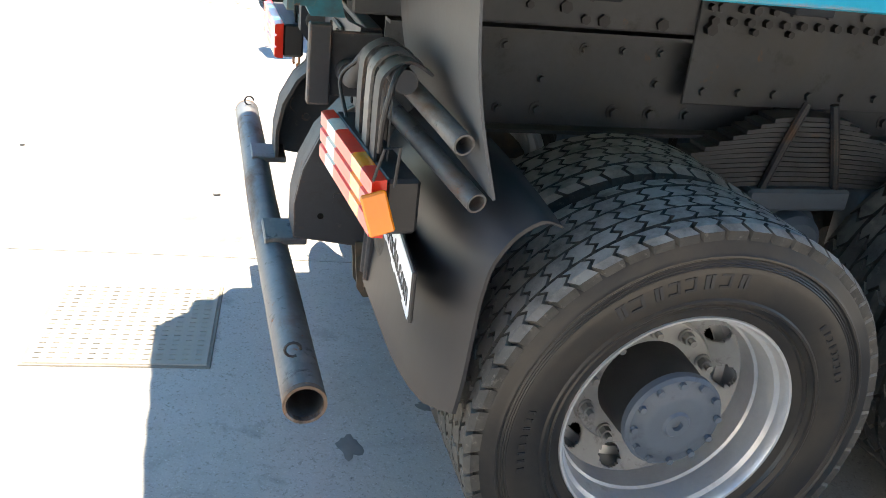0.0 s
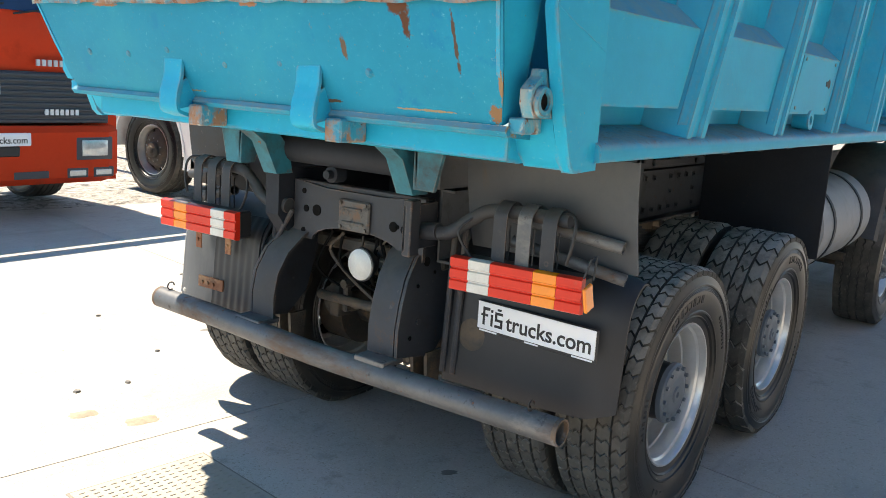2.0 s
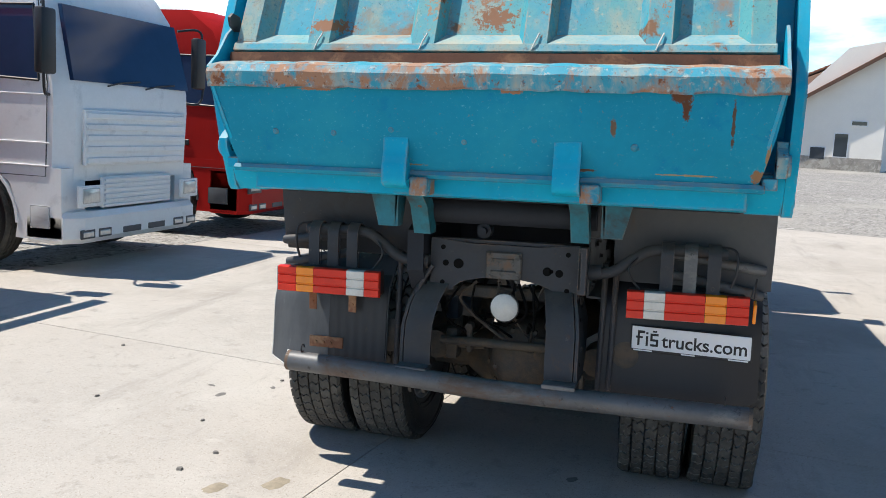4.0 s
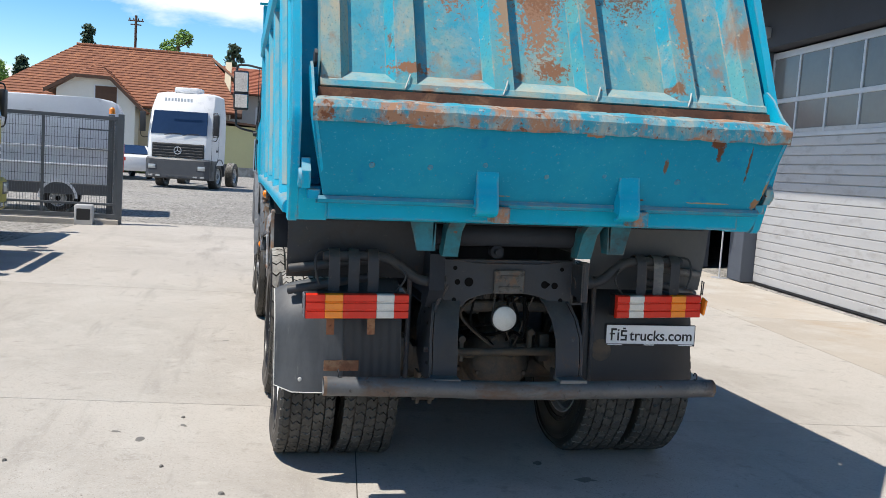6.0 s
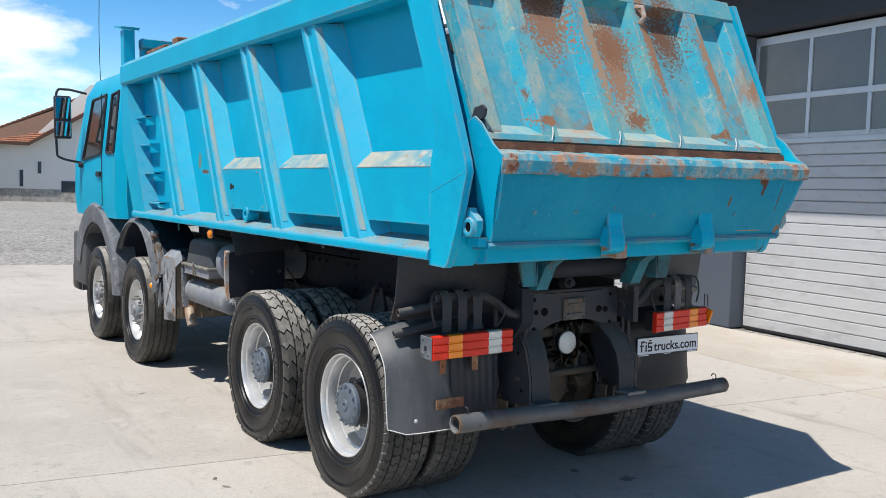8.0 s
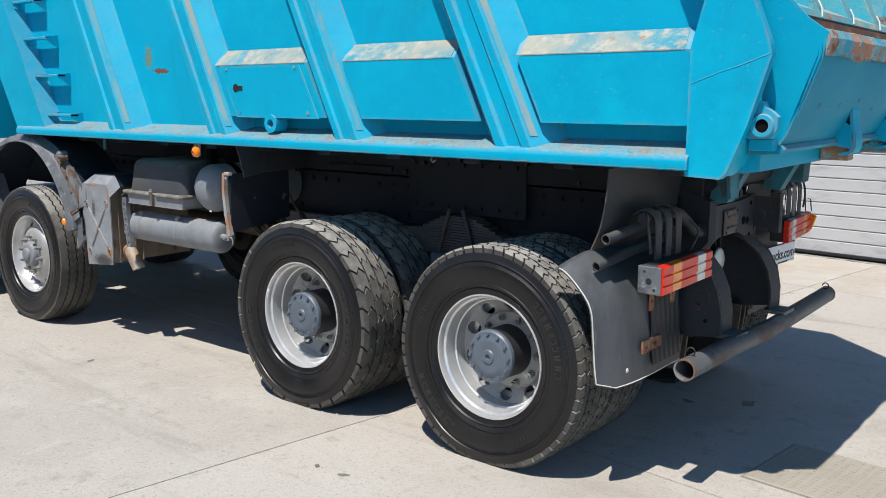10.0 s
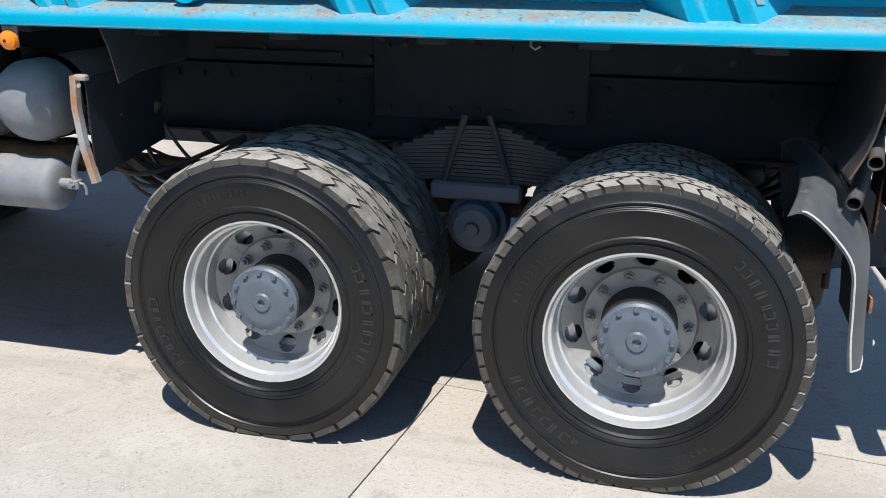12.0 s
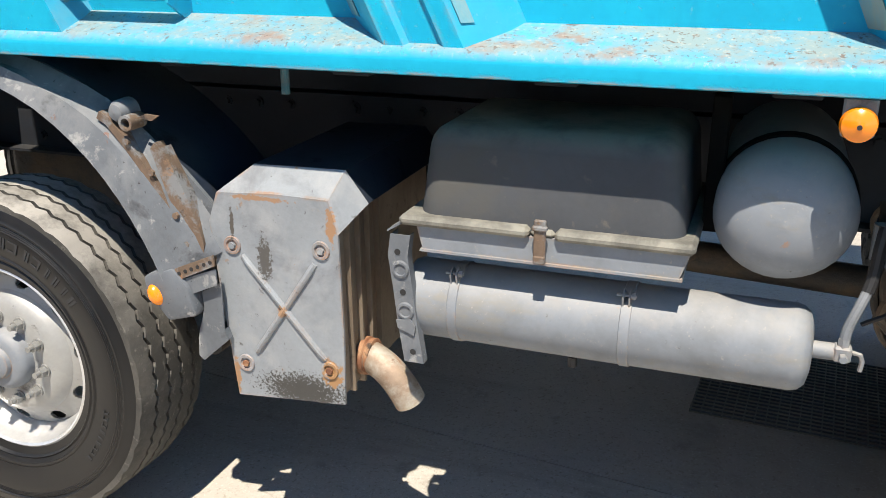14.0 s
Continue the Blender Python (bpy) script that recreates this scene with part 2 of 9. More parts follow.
TEAL_WORN = material("worn_teal_paint", (0.02, 0.31, 0.43), 0.55, spec=0.15, var=0.15, scale=2.2, fine=60, bump=0.35, layers=[((0.10, 0.34, 0.36), 3.5, 0.45, 0.62, 0.6), ((0.38, 0.36, 0.27), 3.2, 0.52, 0.68, 0.75, (1, 1, 0.5)), ((0.06, 0.20, 0.22), 110, 0.56, 0.66, 0.8), ((0.27, 0.145, 0.09), 2.1, 0.56, 0.65, 0.8, (1, 1, 0.6)), ((0.02, 0.16, 0.23), 60, 0.60, 0.67, 0.8), ((0.46, 0.42, 0.32), 24, 0.60, 0.68, 0.75), ((0.19, 0.095, 0.055), 4.5, 0.59, 0.65, 0.85), (RUST, 18, 0.63, 0.67, 0.85), ((0.18, 0.10, 0.065), 70, 0.63, 0.68, 0.85)], dust=((0.50, 0.44, 0.33), 0.5), edge=((0.46, 0.36, 0.26), 0.014, 0.9), spots=[
    ((-0.03, -1.03, 2.50), (0.10, 0.7, 0.26), (0.31, 0.175, 0.11), 1.6, 48), ((-0.01, -1.03, 2.62), (0.14, 0.7, 0.14), (0.24, 0.12, 0.07), 1.4, 70), ((-0.46, -0.95, 2.72), (0.15, 0.7, 0.22), (0.27, 0.15, 0.095), 1.7, 52), ((-0.44, -0.95, 2.84), (0.13, 0.7, 0.10), (0.15, 0.08, 0.05), 1.5, 80),
    ((0.235, -1.0, 2.62), (0.045, 0.7, 0.34), (0.28, 0.155, 0.095), 1.3, 42), ((0.45, -0.93, 2.74), (0.14, 0.7, 0.22), (0.16, 0.085, 0.055), 1.7, 66), ((-0.225, -1.05, 2.55), (0.045, 0.7, 0.34), (0.33, 0.23, 0.15), 1.4, 46), ((0.70, -1.05, 2.55), (0.04, 0.7, 0.30), (0.31, 0.19, 0.12), 1.5, 46), ((-0.68, -1.2, 2.16), (0.10, 0.7, 0.03), (0.28, 0.14, 0.08), 1.4, 50), ((0.02, -1.2, 2.2), (0.08, 0.7, 0.05), (0.24, 0.12, 0.07), 1.4, 50)])
TEAL_LIP = material("rusted_teal_lip", (0.015, 0.30, 0.42), 0.6, var=0.15, scale=5, fine=70, bump=0.4, layers=[((0.34, 0.36, 0.31), 6, 0.46, 0.60, 0.75, (1, 1, 0.4)), (RUST_PALE, 5, 0.49, 0.56, 0.8, (1, 1, 0.7)), ((0.42, 0.46, 0.42), 30, 0.56, 0.64, 0.75), ((0.01, 0.24, 0.36), 13, 0.58, 0.63, 0.6), (RUST, 11, 0.57, 0.61, 0.88), ((0.09, 0.05, 0.035), 40, 0.62, 0.67, 0.9)], edge=((0.16, 0.08, 0.05), 0.008, 0.9))
TEAL_DUSTY = material("dusty_teal_paint", (0.02, 0.25, 0.34), 0.65, var=0.15, scale=4, fine=60, bump=0.3, layers=[((0.33, 0.33, 0.27), 2.6, 0.40, 0.60, 0.8), ((0.43, 0.39, 0.31), 19, 0.5, 0.64, 0.8), (RUST_PALE, 8, 0.6, 0.66, 0.85)], edge=((0.40, 0.34, 0.25), 0.01, 0.8))
TEAL_FOLD = material("rust_streaked_teal_fold", (0.0, 0.34, 0.50), 0.6, spec=0.15, var=0.15, scale=3, fine=60, bump=0.3, layers=[((0.16, 0.34, 0.38), 1.6, 0.38, 0.58, 0.7, (1, 1, 0.25)), ((0.38, 0.33, 0.25), 2.4, 0.43, 0.62, 0.8, (1, 1, 0.22)), ((0.33, 0.20, 0.13), 11, 0.62, 0.71, 0.85, (1, 1, 0.4)), ((0.12, 0.09, 0.07), 60, 0.67, 0.72, 0.85)])
SHIELD = material("peeling_grey_shield", (0.24, 0.26, 0.28), 0.62, var=0.2, scale=7, fine=70, bump=0.35, layers=[((0.30, 0.31, 0.32), 8, 0.50, 0.66, 0.75), ((0.17, 0.18, 0.195), 5, 0.52, 0.66, 0.7), ((0.11, 0.11, 0.115), 30, 0.62, 0.68, 0.75), ((0.31, 0.25, 0.19), 9, 0.60, 0.70, 0.85), ((0.30, 0.19, 0.12), 16, 0.63, 0.69, 0.85)], edge=((0.27, 0.19, 0.13), 0.010, 0.9), spots=[
    ((-1.14, 3.40, 0.605), (0.3, 0.13, 0.05), (0.05, 0.048, 0.045), 1.2, 130), ((-1.14, 3.49, 0.97), (0.3, 0.022, 0.06), (0.08, 0.075, 0.07), 1.0, 120), ((-1.14, 3.58, 1.06), (0.3, 0.007, 0.045), (0.08, 0.07, 0.06), 0.8, 90),
    ((-1.14, 3.31, 0.67), (0.3, 0.03, 0.04), (0.33, 0.18, 0.08), 1.0, 60), ((-1.14, 3.295, 1.08), (0.3, 0.013, 0.05), (0.32, 0.18, 0.10), 1.0, 60), ((-1.14, 3.50, 1.135), (0.3, 0.09, 0.008), (0.30, 0.18, 0.11), 1.0, 60), ((-1.14, 3.445, 0.83), (0.3, 0.016, 0.018), (0.33, 0.20, 0.12), 1.0, 70), ((-1.14, 3.605, 0.62), (0.3, 0.012, 0.06), (0.30, 0.17, 0.09), 1.0, 60)])
SCUFFED = material("scuffed_grey_mudguard_plastic", (0.052, 0.056, 0.062), 0.5, var=0.25, scale=3, fine=30, bump=0.15, layers=[((0.10, 0.105, 0.11), 4.5, 0.47, 0.70, 0.7, (1, 1, 0.22)), ((0.17, 0.17, 0.168), 16, 0.60, 0.70, 0.75, (1, 1, 0.2))])
STRIP = material("pale_rusted_strip", (0.34, 0.34, 0.33), 0.6, var=0.2, scale=9, fine=60, bump=0.3, layers=[((0.36, 0.19, 0.10), 5, 0.45, 0.56, 0.85), ((0.12, 0.11, 0.10), 14, 0.6, 0.68, 0.8)])
TORN = material("torn_rusted_flange", (0.145, 0.098, 0.068), 0.85, var=0.35, scale=12, fine=80, bump=0.5, layers=[((0.20, 0.205, 0.21), 9, 0.50, 0.58, 0.75), ((0.05, 0.04, 0.035), 16, 0.58, 0.66, 0.9), ((0.28, 0.16, 0.09), 20, 0.58, 0.66, 0.9)])
LID_DUST = material("dust_covered_lid_brim", (0.12, 0.115, 0.10), 0.8, var=0.25, scale=6, fine=60, bump=0.3, layers=[((0.24, 0.23, 0.195), 9, 0.42, 0.6, 0.85)])
CUT_EDGE = material("pale_cut_plastic_edge", (0.55, 0.54, 0.50), 0.6, var=0.2, scale=12, fine=60, bump=0.2)
RUSTY = material("bare_rust", (0.22, 0.09, 0.045), 0.85, var=0.35, scale=8, fine=80, bump=0.6, layers=[((0.36, 0.20, 0.11), 9, 0.5, 0.62, 0.9), ((0.06, 0.04, 0.03), 14, 0.58, 0.66, 0.9)])
CHASSIS = material("grey_chassis_paint", (0.024, 0.028, 0.036), 0.6, var=0.25, scale=4, fine=50, bump=0.3, layers=[((0.046, 0.043, 0.040), 3, 0.5, 0.68, 0.8), ((0.085, 0.05, 0.032), 9, 0.59, 0.69, 0.85), ((0.014, 0.014, 0.016), 6, 0.54, 0.66, 0.5), ((0.10, 0.092, 0.083), 30, 0.62, 0.70, 0.85)], dust=((0.13, 0.117, 0.098), 0.6), edge=((0.13, 0.12, 0.11), 0.008, 0.6))
# dark blue that carries the shade on sheets beneath the body
SHEET_SHADE = material("dark_blue_sheet_paint", (0.012, 0.019, 0.034), 0.42, var=0.3, scale=4, fine=50, bump=0.25, layers=[((0.03, 0.037, 0.05), 5, 0.5, 0.68, 0.55), ((0.008, 0.009, 0.012), 9, 0.56, 0.68, 0.7)])
# chassis colour with the underbody's deep shade put into it
CHASSIS_SHADED = material("dark_chassis_paint", (0.019, 0.0225, 0.030), 0.65, spec=0.25, var=0.25, scale=4, fine=50, bump=0.25, layers=[((0.026, 0.026, 0.027), 3, 0.52, 0.7, 0.85), ((0.05, 0.046, 0.042), 26, 0.63, 0.71, 0.85)], dust=((0.05, 0.047, 0.044), 0.5))
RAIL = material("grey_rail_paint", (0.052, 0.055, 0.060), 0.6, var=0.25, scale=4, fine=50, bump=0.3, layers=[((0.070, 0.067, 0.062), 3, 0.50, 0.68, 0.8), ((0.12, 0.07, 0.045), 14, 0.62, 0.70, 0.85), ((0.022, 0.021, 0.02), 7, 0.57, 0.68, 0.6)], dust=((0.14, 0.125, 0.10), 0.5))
WORNPLATE = material("pitted_worn_plate", (0.10, 0.095, 0.088), 0.6, 0.2, var=0.4, scale=14, fine=80, bump=0.6, layers=[((0.17, 0.105, 0.07), 16, 0.50, 0.62, 0.85), ((0.035, 0.033, 0.031), 22, 0.55, 0.66, 0.8), ((0.24, 0.23, 0.21), 34, 0.62, 0.70, 0.6)])
SEAM_RUST = material("deep_seam_rust", (0.10, 0.042, 0.024), 0.9, var=0.35, scale=7, fine=70, bump=0.6, layers=[((0.24, 0.115, 0.06), 5, 0.54, 0.66, 0.9), ((0.03, 0.02, 0.016), 9, 0.55, 0.66, 0.9)])
SILENCER = material("heat_browned_sheet", (0.20, 0.155, 0.115), 0.6, 0.25, var=0.25, scale=5, fine=60, bump=0.3, layers=[((0.29, 0.24, 0.185), 4, 0.46, 0.64, 0.6, (1, 1, 0.4)), ((0.11, 0.07, 0.045), 8, 0.58, 0.68, 0.85)])
GREASE = material("greasy_axle_iron", (0.042, 0.038, 0.034), 0.55, var=0.4, scale=9, fine=60, bump=0.6, depth=0.006, layers=[((0.125, 0.092, 0.062), 5, 0.45, 0.62, 0.9), ((0.17, 0.11, 0.068), 14, 0.58, 0.70, 0.9)], dust=((0.10, 0.08, 0.06), 0.6))
FLAP = material("black_mudguard_plastic", (0.0135, 0.0147, 0.0185), 0.48, var=0.25, scale=3, fine=30, bump=0.12, layers=[((0.027, 0.026, 0.026), 2.5, 0.48, 0.68, 0.55), ((0.05, 0.045, 0.038), 18, 0.64, 0.74, 0.8)], stretch=(1, 1, 0.5))
GREYFLAP = material("grey_guard_sheet", (0.070, 0.074, 0.080), 0.6, var=0.18, scale=3, fine=40, bump=0.2, layers=[((0.095, 0.095, 0.092), 3, 0.5, 0.72, 0.7, (1, 1, 0.4)), ((0.11, 0.082, 0.058), 5, 0.60, 0.74, 0.85, (1, 1, 0.4))], dust=((0.30, 0.28, 0.24), 0.5))
WORNGREY = material("worn_grey_guard_paint", (0.12, 0.132, 0.148), 0.65, var=0.25, scale=6, fine=60, bump=0.35, layers=[((0.18, 0.187, 0.195), 5, 0.47, 0.62, 0.75, (1, 1, 0.6)), ((0.055, 0.058, 0.064), 7, 0.55, 0.66, 0.7), ((0.29, 0.29, 0.285), 22, 0.58, 0.66, 0.8), ((0.045, 0.045, 0.047), 60, 0.63, 0.68, 0.8), (RUST, 14, 0.65, 0.71, 0.85)])
STEELTUBE = material("dull_steel_tube", (0.11, 0.112, 0.115), 0.5, 0.25, var=0.3, scale=5, fine=60, bump=0.3, layers=[((0.22, 0.205, 0.19), 8, 0.52, 0.64, 0.75, (0.4, 1, 1)), ((0.13, 0.085, 0.06), 5, 0.52, 0.64, 0.85, (0.5, 1, 1)), ((0.045, 0.042, 0.04), 18, 0.58, 0.66, 0.6), (RUST, 22, 0.62, 0.68, 0.85)])
TANK = material("grey_tank_paint", (0.205, 0.225, 0.252), 0.6, var=0.12, scale=3, fine=40, bump=0.15, layers=[((0.155, 0.168, 0.184), 4, 0.48, 0.66, 0.65), ((0.24, 0.245, 0.25), 11, 0.54, 0.68, 0.75), ((0.23, 0.21, 0.17), 6, 0.57, 0.72, 0.8, (0.4, 0.4, 1.0)), (RUST_PALE, 15, 0.67, 0.73, 0.85), ((0.10, 0.10, 0.10), 50, 0.65, 0.70, 0.8), ((0.30, 0.29, 0.27), 95, 0.60, 0.68, 0.85)], dust=((0.32, 0.305, 0.28), 0.5), edge=((0.34, 0.26, 0.18), 0.01, 0.7))
HUBGREY = material("blue_grey_hub_paint", (0.10, 0.125, 0.155), 0.45, var=0.12, scale=9, fine=60, bump=0.15, layers=[((0.07, 0.08, 0.1), 14, 0.6, 0.7, 0.6)])
RIM = material("silver_rim_paint", (0.62, 0.62, 0.615), 0.28, 0.5, var=0.16, scale=7, fine=60, bump=0.12, layers=[((0.42, 0.41, 0.39), 9, 0.6, 0.74, 0.55)])
RIM_DISC = material("dull_wheel_disc_paint", (0.36, 0.36, 0.35), 0.45, 0.3, var=0.15, scale=9, fine=60, bump=0.15, layers=[((0.08, 0.075, 0.07), 12, 0.58, 0.7, 0.7)])
IRON = material("dark_iron", (0.03, 0.03, 0.032), 0.55, 0.3, var=0.2, scale=20, fine=80, bump=0.2)
SOOT = material("greasy_black_void", (0.006, 0.006, 0.006), 0.9, var=0.2, scale=20, fine=80, bump=0.1, spec=0.1)
NUT = material("worn_nut_steel", (0.30, 0.30, 0.29), 0.45, 0.5, var=0.25, scale=30, fine=120, bump=0.2)
RUBBER = material("tyre_rubber", (0.0065, 0.0066, 0.0072), 0.36, spec=0.42, var=0.25, scale=5, fine=40, bump=0.15, layers=[((0.017, 0.016, 0.015), 2.2, 0.50, 0.72, 0.6), ((0.05, 0.046, 0.04), 60, 0.67, 0.75, 0.9)])
RUBBER_DUSTY = material("dusty_tyre_rubber", (0.013, 0.0125, 0.012), 0.36, spec=0.5, var=0.25, scale=5, fine=40, bump=0.15, layers=[((0.05, 0.041, 0.031), 2.2, 0.44, 0.68, 0.5), ((0.07, 0.06, 0.046), 60, 0.64, 0.74, 0.9)])
# dusty tread; upward faces are paled beyond the dust to imitate sunlight
TREAD = material("dusty_tread_rubber", (0.045, 0.043, 0.039), 0.85, var=0.3, scale=9, fine=70, bump=1.0, layers=[((0.10, 0.093, 0.081), 5, 0.46, 0.66, 0.95), ((0.16, 0.15, 0.13), 40, 0.57, 0.70, 0.95)], dust=((0.42, 0.40, 0.365), 0.75))
LETTER_RUBBER = material("raised_sidewall_rubber", (0.022, 0.023, 0.025), 0.6, var=0.2, scale=20, fine=60, bump=0.1)
RED_LENS = material("red_lens_plastic", (0.68, 0.028, 0.012), 0.3, spec=0.3, var=0.12, scale=12, fine=90, bump=0.06, layers=[((0.5, 0.09, 0.06), 9, 0.6, 0.75, 0.5)], coat=0.2)
AMBER_LENS = material("amber_lens_plastic", (0.90, 0.245, 0.008), 0.25, var=0.1, scale=12, fine=90, bump=0.06, coat=0.5)
WHITE_LENS = material("white_lens_plastic", (0.62, 0.60, 0.55), 0.25, var=0.15, scale=20, fine=120, bump=0.3, coat=0.5)
BLACK_PLASTIC = material("black_plastic", (0.018, 0.018, 0.02), 0.5, var=0.2, scale=8, fine=60, bump=0.1)
BATTERY = material("grey_battery_cover_plastic", (0.052, 0.056, 0.063), 0.6, var=0.2, scale=4, fine=50, bump=0.2, layers=[((0.07, 0.069, 0.065), 4, 0.5, 0.66, 0.8), ((0.12, 0.11, 0.095), 22, 0.60, 0.72, 0.85)], dust=((0.26, 0.25, 0.21), 0.6))
SIGN_WHITE = material("white_sign_plastic", (0.78, 0.79, 0.80), 0.35, var=0.04, scale=6, fine=60, bump=0.03)
SIGN_BLACK = material("black_print", (0.012, 0.012, 0.014), 0.5, var=0.1, scale=20, fine=90, bump=0)
PIPE_RUST = material("scorched_exhaust_steel", (0.30, 0.22, 0.16), 0.65, 0.3, var=0.3, scale=10, fine=70, bump=0.4, layers=[((0.44, 0.40, 0.34), 8, 0.46, 0.58, 0.6), ((0.33, 0.16, 0.08), 7, 0.54, 0.64, 0.9), (RUST, 26, 0.62, 0.68, 0.9)])
CONCRETE = material("pale_concrete", (0.44, 0.405, 0.36), 0.85, var=0.14, scale=0.35, fine=38, bump=0.7, depth=0.003, layers=[((0.475, 0.445, 0.40), 1.2, 0.5, 0.68, 0.8), ((0.345, 0.315, 0.275), 0.55, 0.50, 0.66, 0.85), ((0.32, 0.295, 0.26), 7, 0.57, 0.68, 0.85), ((0.28, 0.255, 0.22), 2.4, 0.68, 0.76, 0.8), ((0.29, 0.265, 0.235), 3.0, 0.55, 0.72, 0.85, (1.0, 0.14, 1)), ((0.16, 0.145, 0.125), 13, 0.715, 0.745, 0.85, (0.45, 1.0, 1)), ((0.50, 0.47, 0.42), 7, 0.60, 0.74, 0.85, (0.5, 1.0, 1)), ((0.27, 0.243, 0.207), 95, 0.54, 0.65, 0.85), ((0.60, 0.57, 0.52), 130, 0.57, 0.66, 0.85), ((0.20, 0.178, 0.155), 34, 0.63, 0.70, 0.85), ((0.11, 0.098, 0.085), 60, 0.70, 0.73, 0.85)])
CONCRETE_WARM = material("tan_concrete_apron", (0.43, 0.38, 0.32), 0.85, var=0.13, scale=0.4, fine=25, bump=0.25, depth=0.003, layers=[((0.48, 0.45, 0.40), 1.1, 0.46, 0.62, 0.8), ((0.40, 0.31, 0.22), 0.7, 0.56, 0.74, 0.85), ((0.33, 0.30, 0.265), 7, 0.60, 0.70, 0.85), ((0.26, 0.21, 0.16), 2.6, 0.66, 0.74, 0.85, (1, 0.3, 1)), ((0.25, 0.22, 0.19), 34, 0.68, 0.75, 0.85)])
GRAVEL = material("grey_gravel", (0.27, 0.258, 0.238), 0.95, var=0.3, scale=0.3, fine=9, bump=1.0, depth=0.06, layers=[((0.20, 0.19, 0.172), 1.3, 0.48, 0.66, 0.95), ((0.42, 0.40, 0.37), 14, 0.47, 0.60, 0.95), ((0.10, 0.093, 0.082), 10, 0.53, 0.60, 0.95), ((0.50, 0.48, 0.44), 4.5, 0.58, 0.66, 0.95), ((0.36, 0.34, 0.30), 0.12, 0.52, 0.64, 0.95)])
JOINT = material("dark_joint_filler", (0.10, 0.092, 0.08), 0.9, var=0.3, scale=3, fine=40, bump=0.3)
COVER = material("chequered_cover_plate", (0.37, 0.335, 0.28), 0.75, 0.1, var=0.12, scale=2, fine=40, bump=0.3, layers=[((0.33, 0.28, 0.215), 3, 0.55, 0.7, 0.8), ((0.20, 0.18, 0.15), 24, 0.62, 0.72, 0.85)])


# ---- mesh helpers ----
def add(bm, verts, faces):
    vs = [bm.verts.new(v) for v in verts]
    for f in faces:
        bm.faces.new([vs[i] for i in f])
    return vs


def box(bm, x0, x1, y0, y1, z0, z1, b=0.0, m=None):
    """A box, with chamfered edges where b is given."""
    t = bmesh.new()
    bmesh.ops.create_cube(t, size=1)
    bmesh.ops.transform(t, matrix=Matrix.LocRotScale(((x0 + x1) / 2, (y0 + y1) / 2, (z0 + z1) / 2), None, (x1 - x0, y1 - y0, z1 - z0)), verts=t.verts)
    if b > 0:
        bmesh.ops.bevel(t, geom=list(t.edges), offset=b, segments=1 if b < 0.012 else 2, affect="EDGES", profile=0.5)
    if m is not None:
        bmesh.ops.transform(t, matrix=m, verts=t.verts)
    join(bm, t)


def join(bm, t):
    t.verts.index_update()
    add(bm, [v.co.copy() for v in t.verts], [[v.index for v in f.verts] for f in t.faces])
    t.free()


def prism(bm, pts, axis, a, b, m=None):
    """A polygon pushed along an axis from a to b; pts are the other two coordinates in x, y, z order."""
    n = len(pts)
    place = {"x": lambda p, c: (c, p[0], p[1]), "y": lambda p, c: (p[0], c, p[1]), "z": lambda p, c: (p[0], p[1], c)}[axis]
    vs = [Vector(place(p, a)) for p in pts] + [Vector(place(p, b)) for p in pts]
    if m is not None:
        vs = [m @ v for v in vs]
    add(bm, vs, [list(range(n)), list(range(2 * n - 1, n - 1, -1))] + [[i, (i + 1) % n, n + (i + 1) % n, n + i] for i in range(n)])


def frame_of(d):
    d = Vector(d).normalized()
    u = d.orthogonal().normalized()
    return d, u, d.cross(u)


def cyl(bm, p0, p1, r, n=16, r2=None, caps=True):
    p0, p1 = Vector(p0), Vector(p1)
    _, u, v = frame_of(p1 - p0)
    r2 = r if r2 is None else r2
    ring = [u * math.cos(2 * math.pi * i / n) + v * math.sin(2 * math.pi * i / n) for i in range(n)]
    vs = [p0 + c * r for c in ring] + [p1 + c * r2 for c in ring]
    faces = [[i, (i + 1) % n, n + (i + 1) % n, n + i] for i in range(n)]
    if caps:
        faces += [list(range(n - 1, -1, -1)), list(range(n, 2 * n))]
    add(bm, vs, faces)


def lathe(bm, prof, centre=(0, 0, 0), axis="x", n=48, loop=False):
    """A profile of (along the axis, radius) turned about the axis."""
    c = Vector(centre)
    put = {"x": lambda a, r, q: (a, r * math.cos(q), r * math.sin(q)), "y": lambda a, r, q: (r * math.cos(q), a, r * math.sin(q)), "z": lambda a, r, q: (r * math.cos(q), r * math.sin(q), a)}[axis]
    k = len(prof)
    vs = [c + Vector(put(a, r, 2 * math.pi * i / n)) for i in range(n) for a, r in prof]
    faces = []
    for i in range(n):
        j = (i + 1) % n
        for q in range(k if loop else k - 1):
            w = (q + 1) % k
            faces.append([i * k + q, i * k + w, j * k + w, j * k + q])
    if not loop:
        if prof[0][1] > 1e-4:
            faces.append([i * k for i in range(n)])
        if prof[-1][1] > 1e-4:
            faces.append([i * k + k - 1 for i in range(n - 1, -1, -1)])
    add(bm, vs, faces)


